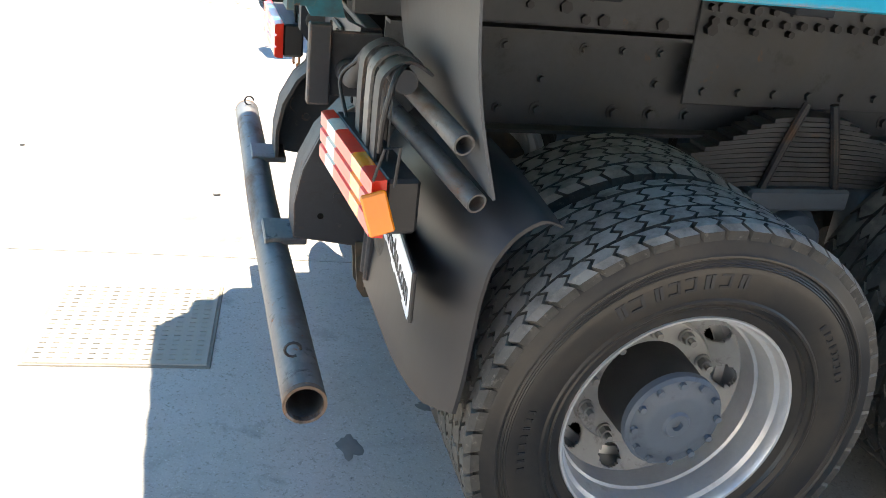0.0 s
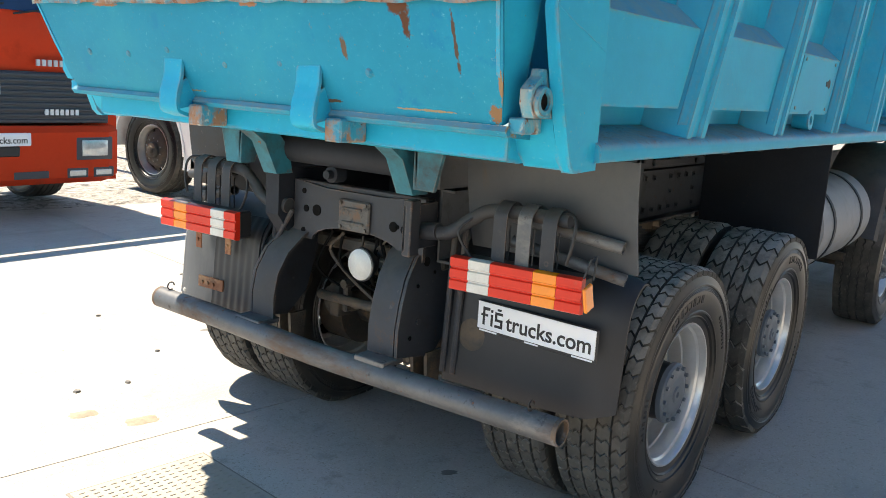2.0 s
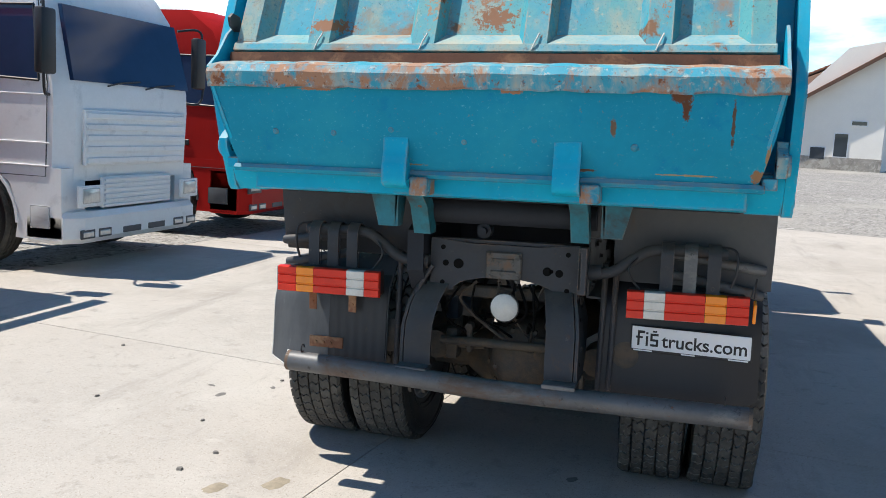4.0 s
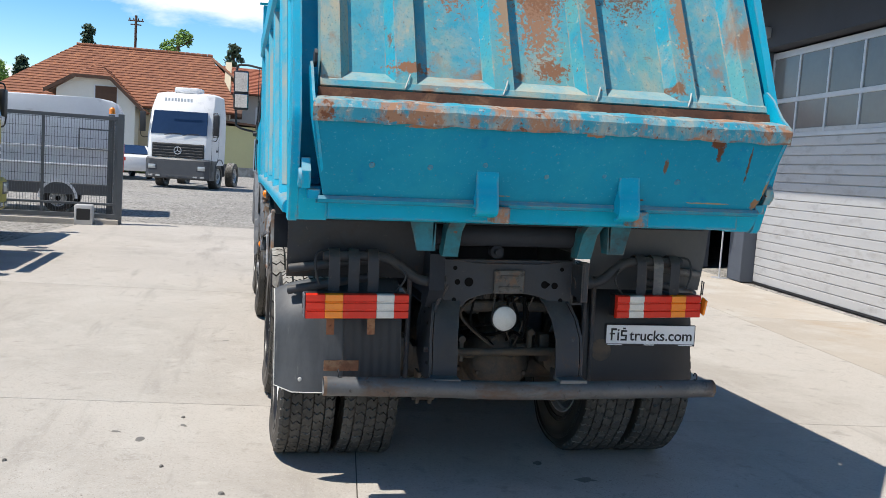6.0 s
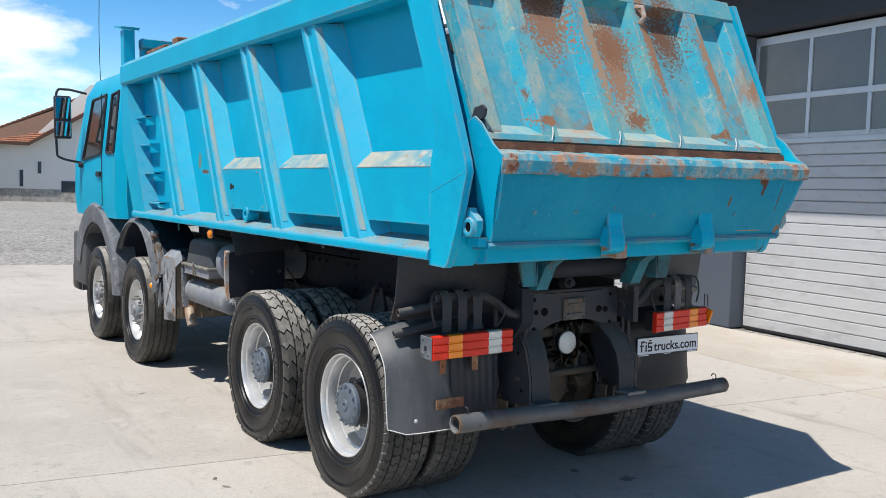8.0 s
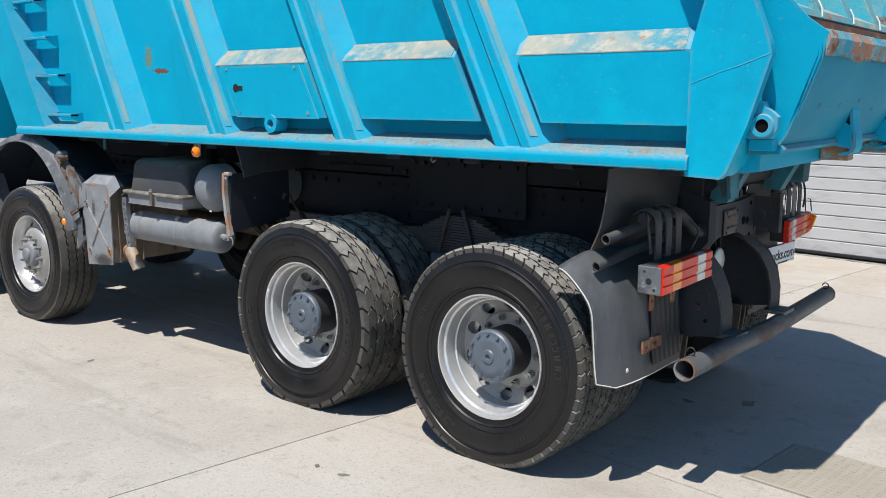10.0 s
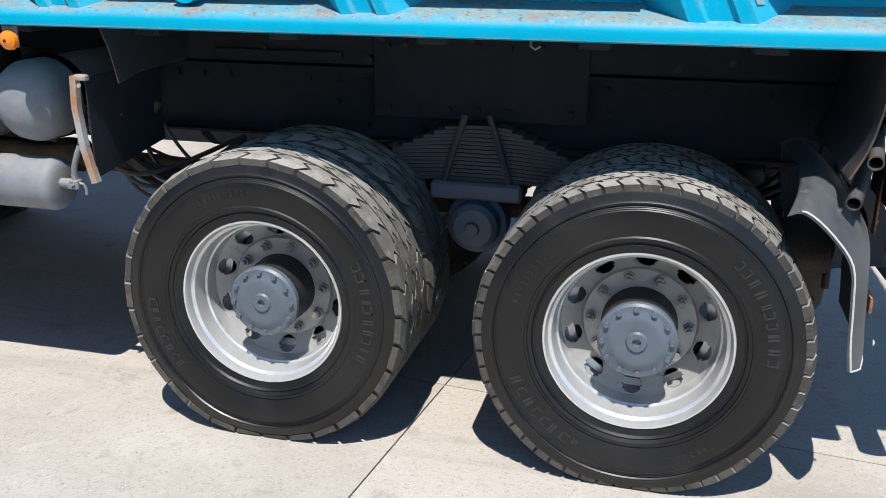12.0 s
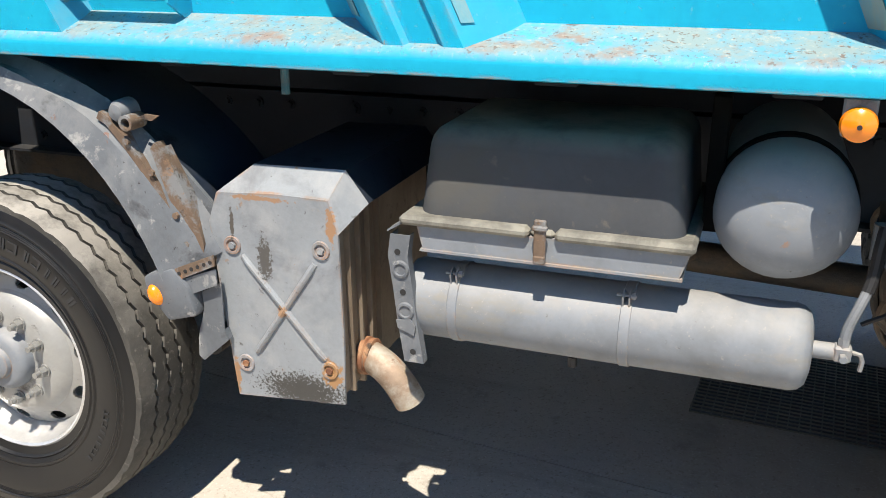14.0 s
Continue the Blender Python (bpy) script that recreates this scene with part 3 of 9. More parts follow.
def sweep(bm, pts, r, n=8, closed=False):
    """A round bar along a line of points."""
    pts = [Vector(p) for p in pts]
    rings = []
    u = None
    for i, p in enumerate(pts):
        a, b = pts[max(i - 1, 0)], pts[min(i + 1, len(pts) - 1)]
        d = (b - a).normalized()
        u = d.orthogonal().normalized() if u is None else (u - d * u.dot(d)).normalized()
        v = d.cross(u)
        rings.append([p + (u * math.cos(2 * math.pi * k / n) + v * math.sin(2 * math.pi * k / n)) * r for k in range(n)])
    vs = [v for ring in rings for v in ring]
    faces = [[i * n + k, i * n + (k + 1) % n, (i + 1) * n + (k + 1) % n, (i + 1) * n + k] for i in range(len(pts) - 1) for k in range(n)]
    faces += [list(range(n - 1, -1, -1)), list(range((len(pts) - 1) * n, len(pts) * n))]
    add(bm, vs, faces)


def curve_points(pts, k=6):
    """A smooth line through the points."""
    p = [Vector(q) for q in pts]
    p = [p[0] * 2 - p[1]] + p + [p[-1] * 2 - p[-2]]
    out = []
    for i in range(1, len(p) - 2):
        for j in range(k):
            t = j / k
            a, b, c, d = p[i - 1], p[i], p[i + 1], p[i + 2]
            out.append(0.5 * ((2 * b) + (c - a) * t + (2 * a - 5 * b + 4 * c - d) * t * t + (3 * b - a - 3 * c + d) * t ** 3))
    return out + [p[-2]]


def sheet(bm, pts, th, axis, a, b, m=None):
    """A bent sheet of thickness th: a line of 2D points pushed along an axis."""
    p = [Vector((*q, 0)) for q in pts]
    off = []
    for i in range(len(p)):
        d = (p[min(i + 1, len(p) - 1)] - p[max(i - 1, 0)]).normalized()
        off.append((p[i].x - d.y * th, p[i].y + d.x * th))
    n = len(p)
    place = {"x": lambda q, c: (c, q[0], q[1]), "y": lambda q, c: (q[0], c, q[1]), "z": lambda q, c: (q[0], q[1], c)}[axis]
    vs = [Vector(place(q, c)) for c in (a, b) for q in list(pts) + off]
    if m is not None:
        vs = [m @ v for v in vs]
    faces = []
    for i in range(n - 1):
        faces += [[i, i + 1, 2 * n + i + 1, 2 * n + i], [n + i + 1, n + i, 3 * n + i, 3 * n + i + 1], [i + 1, i, n + i, n + i + 1], [2 * n + i, 2 * n + i + 1, 3 * n + i + 1, 3 * n + i]]
    faces += [[0, 2 * n, 3 * n, n], [n - 1, 2 * n - 1, 4 * n - 1, 3 * n - 1]]
    add(bm, vs, faces)


def part(name, bm, mat, parent=None, label="", m=None, angle=35):
    """Links a bmesh as one mesh object under a thing or a part."""
    bmesh.ops.recalc_face_normals(bm, faces=bm.faces)
    me = bpy.data.meshes.new(name)
    bm.to_mesh(me)
    bm.free()
    me.materials.append(mat)
    me.polygons.foreach_set("use_smooth", [True] * len(me.polygons))
    me.set_sharp_from_angle(angle=radians(angle))
    ob = new(name, me)
    if m is not None:
        ob.matrix_basis = m
    if parent is not None:
        ob.parent = parent
    if label:
        ob["label"] = label
    return ob


def empty(name, m=None, parent=None):
    ob = new(name)
    ob.empty_display_size = 0.2
    if m is not None:
        ob.matrix_basis = m
    if parent is not None:
        ob.parent = parent
    return ob


def again(ob, m, parent=None):
    """One more piece on the same mesh."""
    c = new(ob.name.split(".")[0], ob.data)
    c.matrix_basis = m
    c.parent = parent if parent is not None else ob.parent
    if "label" in ob:
        c["label"] = ob["label"]
    return c


def lettering(name, text, size, mat, parent, m, depth=0.001, bold=0.0):
    cu = bpy.data.curves.new(name, "FONT")
    cu.body, cu.size, cu.extrude, cu.offset = text, size, depth, bold
    cu.align_x, cu.align_y = "LEFT", "BOTTOM_BASELINE"
    tmp = new(name + "_curve", cu)
    dg = bpy.context.evaluated_depsgraph_get()
    dg.update()
    me = bpy.data.meshes.new_from_object(tmp.evaluated_get(dg))
    bpy.data.objects.remove(tmp)
    me.materials.clear()
    me.materials.append(mat)
    ob = new(name, me)
    ob.matrix_basis, ob.parent = m, parent
    return ob


def B():
    return bmesh.new()


# ---- ground: a gravel yard that runs to the horizon, concrete slabs laid on it ----
YARD = radians(-6.56)


def yard(u, v):
    """World x, y of a place in the yard's own grid, u across and v along the garage wall."""
    c, s = math.cos(YARD), math.sin(YARD)
    return (u * c - v * s, u * s + v * c)


def rise(y):
    return 0.36 * min(1.0, max(0.0, (y - 15.3) / 22.0))


bm = B()
xs = [-900, -300, -120, -60, -30, -14, -6, 0, 6, 14, 30, 60, 120, 300, 900]
ys = [-600, -200, -60, -20, -5, 5, 12, 15.3, 20, 26, 32, 37.3, 48, 70, 120, 300, 1200]
grid = [[bm.verts.new((x, y, -0.022 + rise(y))) for x in xs] for y in ys]
for j in range(len(ys) - 1):
    for i in range(len(xs) - 1):
        bm.faces.new((grid[j][i], grid[j][i + 1], grid[j + 1][i + 1], grid[j + 1][i]))
ground = tagged(part("ground", bm, GRAVEL), "grey gravel yard with pale dusty tracks", "ground", kind="structure")

pavement = tagged(empty("pavement"), "pale concrete slabs with saw-cut joints", "pavement", kind="structure")
V_CUTS = (-16.0, -11.2, -6.3, 0.71, 5.7, 10.4, 15.35)
U_CUTS = (-6.35, -0.69, 4.4)
for j in range(len(V_CUTS) - 1):
    for i in range(len(U_CUTS) - 1):
        bm = B()
        g = 0.0035
        pts = [yard(*p) for p in ((U_CUTS[i] + g, V_CUTS[j] + g), (U_CUTS[i + 1] - g, V_CUTS[j] + g), (U_CUTS[i + 1] - g, V_CUTS[j + 1] - g), (U_CUTS[i] + g, V_CUTS[j + 1] - g))]
        prism(bm, pts, "z", -0.15, 0.0)
        part("concrete_slab", bm, CONCRETE, pavement)
    bm = B()
    pts = [yard(*p) for p in ((U_CUTS[-1] + 0.0035, V_CUTS[j] + 0.0035), (6.33, V_CUTS[j] + 0.0035), (6.33, V_CUTS[j + 1] - 0.0035), (U_CUTS[-1] + 0.0035, V_CUTS[j + 1] - 0.0035))]
    prism(bm, pts, "z", -0.15, 0.0)
    part("concrete_slab", bm, CONCRETE_WARM, pavement, "warm tan slab by the garage")
bm = B()
prism(bm, [yard(*p) for p in ((U_CUTS[0], V_CUTS[0]), (6.33, V_CUTS[0]), (6.33, V_CUTS[-1]), (U_CUTS[0], V_CUTS[-1]))], "z", -0.16, -0.012)
part("joint_filler", bm, JOINT, pavement)

COVER_EDGE = material("worn_cover_rim", (0.22, 0.195, 0.16), 0.85, var=0.25, scale=5, fine=40, bump=0.3)
# chequered manhole cover behind the truck
cover = tagged(empty("manhole_cover", pose(-0.266, -1.325, 0, 0, 0, -5.8)), "tan steel manhole cover with raised tread bars", "manhole cover")
bm = B()
box(bm, -0.30, 0.30, -0.31, 0.31, -0.005, 0.004, 0.003)
part("cover_frame", bm, COVER_EDGE, cover)
bm = B()
box(bm, -0.288, 0.288, -0.298, 0.298, 0.0, 0.0075, 0.003)
part("plate", bm, COVER, cover)
o = None
for i in range(17):
    for j in range(13):
        m = pose(-0.256 + i * 0.032, -0.264 + j * 0.044, 0.0072, 0, 0, 0)
        if o is None:
            bm = B()
            box(bm, -0.004, 0.004, -0.0115, 0.0115, 0, 0.0035, 0.0015)
            o = part("tread_bar", bm, COVER, cover, "", m)
        else:
            again(o, m)

# drain grate under the truck
grate = tagged(empty("drain_grate", pose(0.52, 2.18, 0, 0, 0, -4)), "dark steel mesh drain grate set in the concrete", "drain grate")
bm = B()
box(bm, -0.36, 0.36, -0.50, 0.26, 0.0, 0.003, 0)
part("drain_pit", bm, COVER_EDGE, grate)
for i in range(24):
    bm = B()
    x = -0.35 + i * 0.0304
    box(bm, x - 0.003, x + 0.003, -0.50, 0.26, 0.003, 0.011)
    part("grate_bar", bm, GREYFLAP, grate)
for j in range(20):
    bm = B()
    y = -0.495 + j * 0.0395
    box(bm, -0.36, 0.36, y - 0.002, y + 0.002, 0.003, 0.010)
    part("grate_bar", bm, GREYFLAP, grate)


# ---- the dump truck: forward is +y, rear axle at y = 0; its body leans to its left on the springs ----
LEAN = Matrix.Translation((0, 0, 0.55)) @ pose(0, 0, 0, 0, -1.26, 0) @ Matrix.Translation((0, 0, -0.55))
truck = tagged(empty("dump_truck"), "turquoise four-axle dump truck with a worn, rust-stained steel body", "truck")
AXLES = (0.02, 1.312, 4.42, 6.0)
HUB_Z = 0.516


def loaded(bm):
    """Presses a tyre flat where it stands on the ground and bulges its sidewalls there."""
    for v in bm.verts:
        if v.co.z < -0.36:
            f = (-v.co.z - 0.36) / 0.18
            v.co.x *= 1 + 0.07 * math.sin(math.pi * min(1.0, f))
            v.co.z = max(v.co.z, -HUB_Z + (0.0 if v.co.z < -0.525 else 0.004 + 0.25 * (0.525 + v.co.z))) if v.co.z < -0.49 else v.co.z
    return bm


def tyre_mesh(kind):
    """A truck tyre about the x axis, its outer side towards +x."""
    bm = B()
    half = [(0.0, 0.518), (0.118, 0.518), (0.139, 0.512), (0.151, 0.494), (0.153, 0.475), (0.158, 0.468), (0.158, 0.463), (0.1535, 0.459), *[(0.1542 + 0.0004 * k + (0.0016 if k % 2 else 0.0), 0.457 - 0.0028 * k) for k in range(7)], (0.1575, 0.437), (0.157, 0.42), (0.155, 0.385), (0.1485, 0.360), (0.152, 0.355), (0.151, 0.349), (0.1445, 0.347), (0.138, 0.336), (0.141, 0.331), (0.132, 0.325), (0.125, 0.302), (0.11, 0.292)]
    prof = [(-a, r) for a, r in reversed(half)] + half[1:]
    lathe(bm, prof, n=72, loop=True)
    return loaded(bm)


def tread_mesh(kind):
    bm = B()
    rng = random.Random(3)
    low = 0.50
    if kind == "steer":
        # worn ribs that run right round, with zigzag grooves between them
        count, top = 120, 0.529
        ribs = [(-0.147, -0.096), (-0.084, -0.035), (-0.023, 0.023), (0.035, 0.084), (0.096, 0.147)]
        for k, (a0, a1) in enumerate(ribs):
            ring = []
            for i in range(count):
                q = 2 * math.pi * i / count
                zig = 0.006 if i % 2 else -0.006
                e0 = a0 + (zig if k > 0 else 0.0)
                e1 = a1 + (zig if k < 4 else 0.0)
                nick = 0.006 if (i % 4 == 0) else 0.0
                r0, r1 = top - (0.010 + nick if k == 0 else 0.0), top - (0.010 + nick if k == 4 else 0.0)
                ring.append([(a, r * math.cos(q), r * math.sin(q)) for a, r in ((e0, low), (e0, r0), (e1, r1), (e1, low))])
            vs = [v for r in ring for v in r]
            add(bm, vs, [[i * 4 + j, i * 4 + j + 1, ((i + 1) % count) * 4 + j + 1, ((i + 1) % count) * 4 + j] for i in range(count) for j in range(3)])
        return loaded(bm)
    if kind == "block":
        rows, count, top, gap, wave = [(-0.150, -0.070), (-0.058, -0.005), (0.005, 0.058), (0.070, 0.150)], 31, 0.535, 0.86, 0.15
    else:
        rows, count, top, gap, wave = [(-0.147, -0.096), (-0.086, -0.034), (-0.026, 0.026), (0.034, 0.086), (0.096, 0.147)], 56, 0.533, 0.82, 0.14
    step = 2 * math.pi / count
    for k, (a0, a1) in enumerate(rows):
        am, third = (a0 + a1) / 2, (a1 - a0) / 3
        for i in range(count):
            q = (i + (0.5 if k % 2 else 0.0)) * step
            q0, q1 = q - step * gap / 2, q + step * gap / 2
            w = step * wave * (1 if k % 2 else -1)
            cut = rng.uniform(-0.004, 0.004)
            lead = [(a0, q0 - w), (a0 + third + cut, q0 + w), (a1 - third + cut, q0 - w), (a1, q0 + w)]
            tail = [(a1, q1 + w), (a1 - third + cut, q1 - w), (a0 + third + cut, q1 + w), (a0, q1 - w)]
            worn = rng.uniform(-0.0015, 0.001)
            vs = []
            for r in (low, top + worn):
                for a, qq in lead + tail:
                    rr = r - (0.011 if abs(a) > 0.14 and r > 0.51 else 0.0)
                    vs.append((a, rr * math.cos(qq), rr * math.sin(qq)))
            faces = [(8, 9, 14, 15), (9, 10, 13, 14), (10, 11, 12, 13)] + [(j, (j + 1) % 8, 8 + (j + 1) % 8, 8 + j) for j in range(8)]
            add(bm, vs, faces)
    return loaded(bm)


def sidewall_bars(seed):
    """Raised maker's lettering on the outer sidewall, as plain bars."""
    bm = B()
    rng = random.Random(seed)

    def strip(start, count, r, h, w):
        q = start
        for _ in range(count):
            ww = w * rng.uniform(0.6, 1.2)
            for rr, hh in ((r + h * 0.42, h * 0.16), (r - h * 0.42, h * 0.16)) if rng.random() < 0.5 else ((r, h),):
                t = 0.3 * ww if hh == h else ww
                vs = [(a, rad * math.cos(q + d), rad * math.sin(q + d)) for a in (0.150, 0.1588) for rad, d in ((rr - hh / 2, -t / 2 / r), (rr - hh / 2, t / 2 / r), (rr + hh / 2, t / 2 / r), (rr + hh / 2, -t / 2 / r))]
                add(bm, vs, [(4, 5, 6, 7), (0, 1, 5, 4), (1, 2, 6, 5), (2, 3, 7, 6), (3, 0, 4, 7)])
            vs = [(a, rad * math.cos(q + d), rad * math.sin(q + d)) for a in (0.150, 0.1588) for rad, d in ((r - h / 2, -ww / 2 / r), (r - h / 2, -ww / 4 / r), (r + h / 2, -ww / 4 / r), (r + h / 2, -ww / 2 / r))]
            add(bm, vs, [(4, 5, 6, 7), (0, 1, 5, 4), (1, 2, 6, 5), (2, 3, 7, 6), (3, 0, 4, 7)])
            q -= (ww + 0.012) / r

    strip(rng.uniform(1.6, 2.4), 10, 0.408, 0.034, 0.03)
    strip(rng.uniform(-1.4, -0.8), 8, 0.408, 0.034, 0.03)
    strip(rng.uniform(3.4, 3.9), 9, 0.405, 0.018, 0.012)
    strip(rng.uniform(0.0, 0.5), 8, 0.405, 0.018, 0.012)
    return bm


TYRES = {}
for kind in ("block", "fine", "steer"):
    o = part("tyre", tyre_mesh(kind), RUBBER)
    q = part("tread", tread_mesh(kind), TREAD, angle=20)
    dusty = o.data.copy()
    dusty.materials[0] = RUBBER_DUSTY
    TYRES[kind] = (o.data, q.data, dusty)
    bpy.data.objects.remove(o), bpy.data.objects.remove(q)
BARS = []
for seed in (4, 9, 17):
    o = part("lettering", sidewall_bars(seed), LETTER_RUBBER)
    BARS.append(o.data)
    bpy.data.objects.remove(o)


def ring_holes_disc(bm, r_in, r_out, a, th, holes, hole_r, n=96, long=1.0, rise=0.0):
    """A wheel disc with oval hand holes: a ring of quads, left open at the holes."""
    rm = (r_in + r_out) / 2
    for i in range(n):
        q0, q1 = 2 * math.pi * i / n, 2 * math.pi * (i + 1) / n
        mid = (q0 + q1) / 2
        k = round(mid / (2 * math.pi / holes)) * (2 * math.pi / holes)
        d = abs(mid - k) * rm / long
        h = math.sqrt(max(0.0, hole_r ** 2 - d ** 2)) if d < hole_r else 0.0
        for ra, rb in (((r_in, rm - h), (rm + h, r_out)) if h > 0.002 else ((r_in, r_out),)):
            vs = [(x + rise * (r - r_in) / (r_out - r_in), r * math.cos(q), r * math.sin(q)) for x in (a, a - th) for r, q in ((ra, q0), (rb, q0), (rb, q1), (ra, q1))]
            add(bm, vs, [(0, 1, 2, 3), (7, 6, 5, 4), (1, 5, 6, 2), (3, 7, 4, 0)])
    bmesh.ops.remove_doubles(bm, verts=bm.verts, dist=0.00001)


def rear_rim():
    bm = B()
    prof = [(0.122, 0.303), (0.130, 0.300), (0.129, 0.294), (0.118, 0.289), (0.100, 0.286), (0.092, 0.276), (0.060, 0.268), (0.035, 0.2665), (0.030, 0.260), (-0.060, 0.256), (-0.085, 0.248), (-0.092, 0.225)]
    prof += [(-0.102, 0.225), (-0.102, 0.258), (-0.05, 0.268), (0.03, 0.275), (0.085, 0.288), (0.11, 0.298)]
    lathe(bm, prof, n=72, loop=True)
    return bm


def rear_disc():
    bm = B()
    ring_holes_disc(bm, 0.192, 0.259, -0.072, 0.012, 10, 0.0285, 200, 1.15, 0.042)
    lathe(bm, [(-0.072, 0.194), (-0.060, 0.186), (-0.058, 0.125), (-0.080, 0.125), (-0.086, 0.194)], n=48, loop=True)
    return bm


def rear_hub():
    bm = B()
    lathe(bm, [(0.084, 0.127), (0.104, 0.127), (0.112, 0.119), (0.112, 0.100), (0.120, 0.088), (0.122, 0.070), (0.119, 0.036), (0.126, 0.030), (0.126, 0.014), (0.116, 0.011), (0.116, 0.0)], n=48)
    return bm


def hub_barrel():
    bm = B()
    lathe(bm, [(-0.10, 0.128), (0.02, 0.124), (0.072, 0.118), (0.086, 0.124)], n=40)
    return bm


def hub_bolt():
    bm = B()
    cyl(bm, (0.108, 0, 0), (0.124, 0, 0), 0.0092, 6)
    return bm


def front_disc():
    bm = B()
    ring_holes_disc(bm, 0.207, 0.264, 0.070, 0.010, 10, 0.019, 240, 1.4, -0.035)
    lathe(bm, [(0.069, 0.209), (0.088, 0.195), (0.100, 0.175), (0.106, 0.152), (0.106, 0.095), (0.092, 0.095), (0.060, 0.206)], n=64, loop=True)
    return bm


def front_rim():
    bm = B()
    prof = [(0.125, 0.302), (0.128, 0.297), (0.122, 0.290), (0.10, 0.286), (0.07, 0.275), (0.05, 0.262), (0.02, 0.258), (0.02, 0.268), (0.06, 0.279), (0.11, 0.298)]
    lathe(bm, prof, n=72, loop=True)
    return bm


def front_hub():
    bm = B()
    lathe(bm, [(0.08, 0.099), (0.128, 0.097), (0.142, 0.090), (0.150, 0.076), (0.150, 0.052), (0.164, 0.047), (0.170, 0.038), (0.170, 0.0)], n=48)
    return bm


def nut():
    bm = B()
    cyl(bm, (0, 0, 0), (0.006, 0, 0), 0.021, 14)
    cyl(bm, (0.006, 0, 0), (0.026, 0, 0), 0.016, 6)
    cyl(bm, (0.026, 0, 0), (0.044, 0, 0), 0.009, 10)
    return bm


PIECES = {}
for key, name, maker, mt in (("rim", "rim", rear_rim, RIM), ("disc", "wheel_disc", rear_disc, RIM_DISC), ("hub", "hub", rear_hub, HUBGREY), ("barrel", "hub_barrel", hub_barrel, IRON), ("frim", "rim", front_rim, RIM), ("fdisc", "wheel_disc", front_disc, RIM_DISC), ("fhub", "hub", front_hub, TANK), ("nut", "wheel_nut", nut, NUT), ("bolt", "hub_bolt", hub_bolt, HUBGREY)):
    o = part(name, maker(), mt)
    PIECES[key] = o.data
    bpy.data.objects.remove(o)


def piece(name, data, parent, m=None):
    o = new(name, data)
    o.parent = parent
    if m is not None:
        o.matrix_basis = m
    return o


def wheel(x, y, side, kind, bars, dual):
    m, turn = pose(x, y, HUB_Z, 0, 0, 0 if side > 0 else 180), pose(0, 0, 0, random.uniform(0, 360), 0, 0)
    w = empty("wheel", m, truck)
    w["label"] = "dual drive wheel with deep silver rims" if dual else "steering wheel with a white-silver disc rim"
    rubber = TYRES[kind][2 if side > 0 else 0]
    piece("tyre", rubber, w)
    piece("tread", TYRES[kind][1], w)
    tagged(piece("lettering", BARS[bars], w, turn), kind="stuff")
    if dual:
        inner = Matrix.Translation((-0.345, 0, 0))
        piece("tyre", TYRES[kind][2], w, inner)
        piece("tread", TYRES[kind][1], w, inner)
        piece("rim", PIECES["rim"], w, inner @ pose(0, 0, 0, 0, 0, 180))
    piece("rim", PIECES["rim" if dual else "frim"], w)
    piece("wheel_disc", PIECES["disc" if dual else "fdisc"], w, turn)
    piece("hub", PIECES["hub" if dual else "fhub"], w, turn)
    if dual:
        piece("hub_barrel", PIECES["barrel"], w)
        for i in range(12):
            q = 2 * math.pi * i / 12
            piece("hub_bolt", PIECES["bolt"], w, turn @ Matrix.Translation((0, 0.110 * math.cos(q), 0.110 * math.sin(q))))
    for i in range(10):
        q = 2 * math.pi * (i + 0.5) / 10
        r = 0.163 if dual else 0.136
        piece("wheel_nut", PIECES["nut"], w, turn @ Matrix.Translation((-0.058 if dual else 0.105, r * math.cos(q), r * math.sin(q))))
    return w


for s in (-1, 1):
    wheel(1.065 if s > 0 else -1.035, AXLES[0], s, "fine", 0, True)
    wheel(1.065 if s > 0 else -1.045, AXLES[1], s, "block", 1, True)
    wheel(s * 1.05, AXLES[2], s, "steer", 2, False)
    wheel(s * 1.05, AXLES[3], s, "steer", 0, False)

# axles, differential housings, propeller shaft
for y in AXLES[:2]:
    bm = B()
    cyl(bm, (-0.62, y, HUB_Z), (0.62, y, HUB_Z), 0.085, 16)
    lathe(bm, [(-0.30, 0.09), (-0.2, 0.16), (-0.1, 0.215), (0.0, 0.23), (0.1, 0.215), (0.2, 0.16), (0.30, 0.09)], (0, y, HUB_Z), "x", 28)
    lathe(bm, [(-0.27, 0.06), (-0.25, 0.14), (-0.19, 0.19), (0.0, 0.2), (0.28, 0.12), (0.36, 0.07)], (0.02, y, HUB_Z + 0.02), "y", 24)
    for i in range(10):
        q = 2 * math.pi * i / 10
        cyl(bm, (0.02 + 0.165 * math.cos(q), y - 0.255, HUB_Z + 0.02 + 0.165 * math.sin(q)), (0.02 + 0.165 * math.cos(q), y - 0.20, HUB_Z + 0.02 + 0.165 * math.sin(q)), 0.012, 6)
    for s in (-1, 1):
        cyl(bm, (s * 0.50, y, HUB_Z), (s * 0.66, y, HUB_Z), 0.20, 28)
        cyl(bm, (s * 0.42, y - 0.16, HUB_Z + 0.10), (s * 0.42, y - 0.34, HUB_Z + 0.10), 0.075, 16)
    part("axle", bm, GREASE, truck, "greasy drive axle with brake drums")
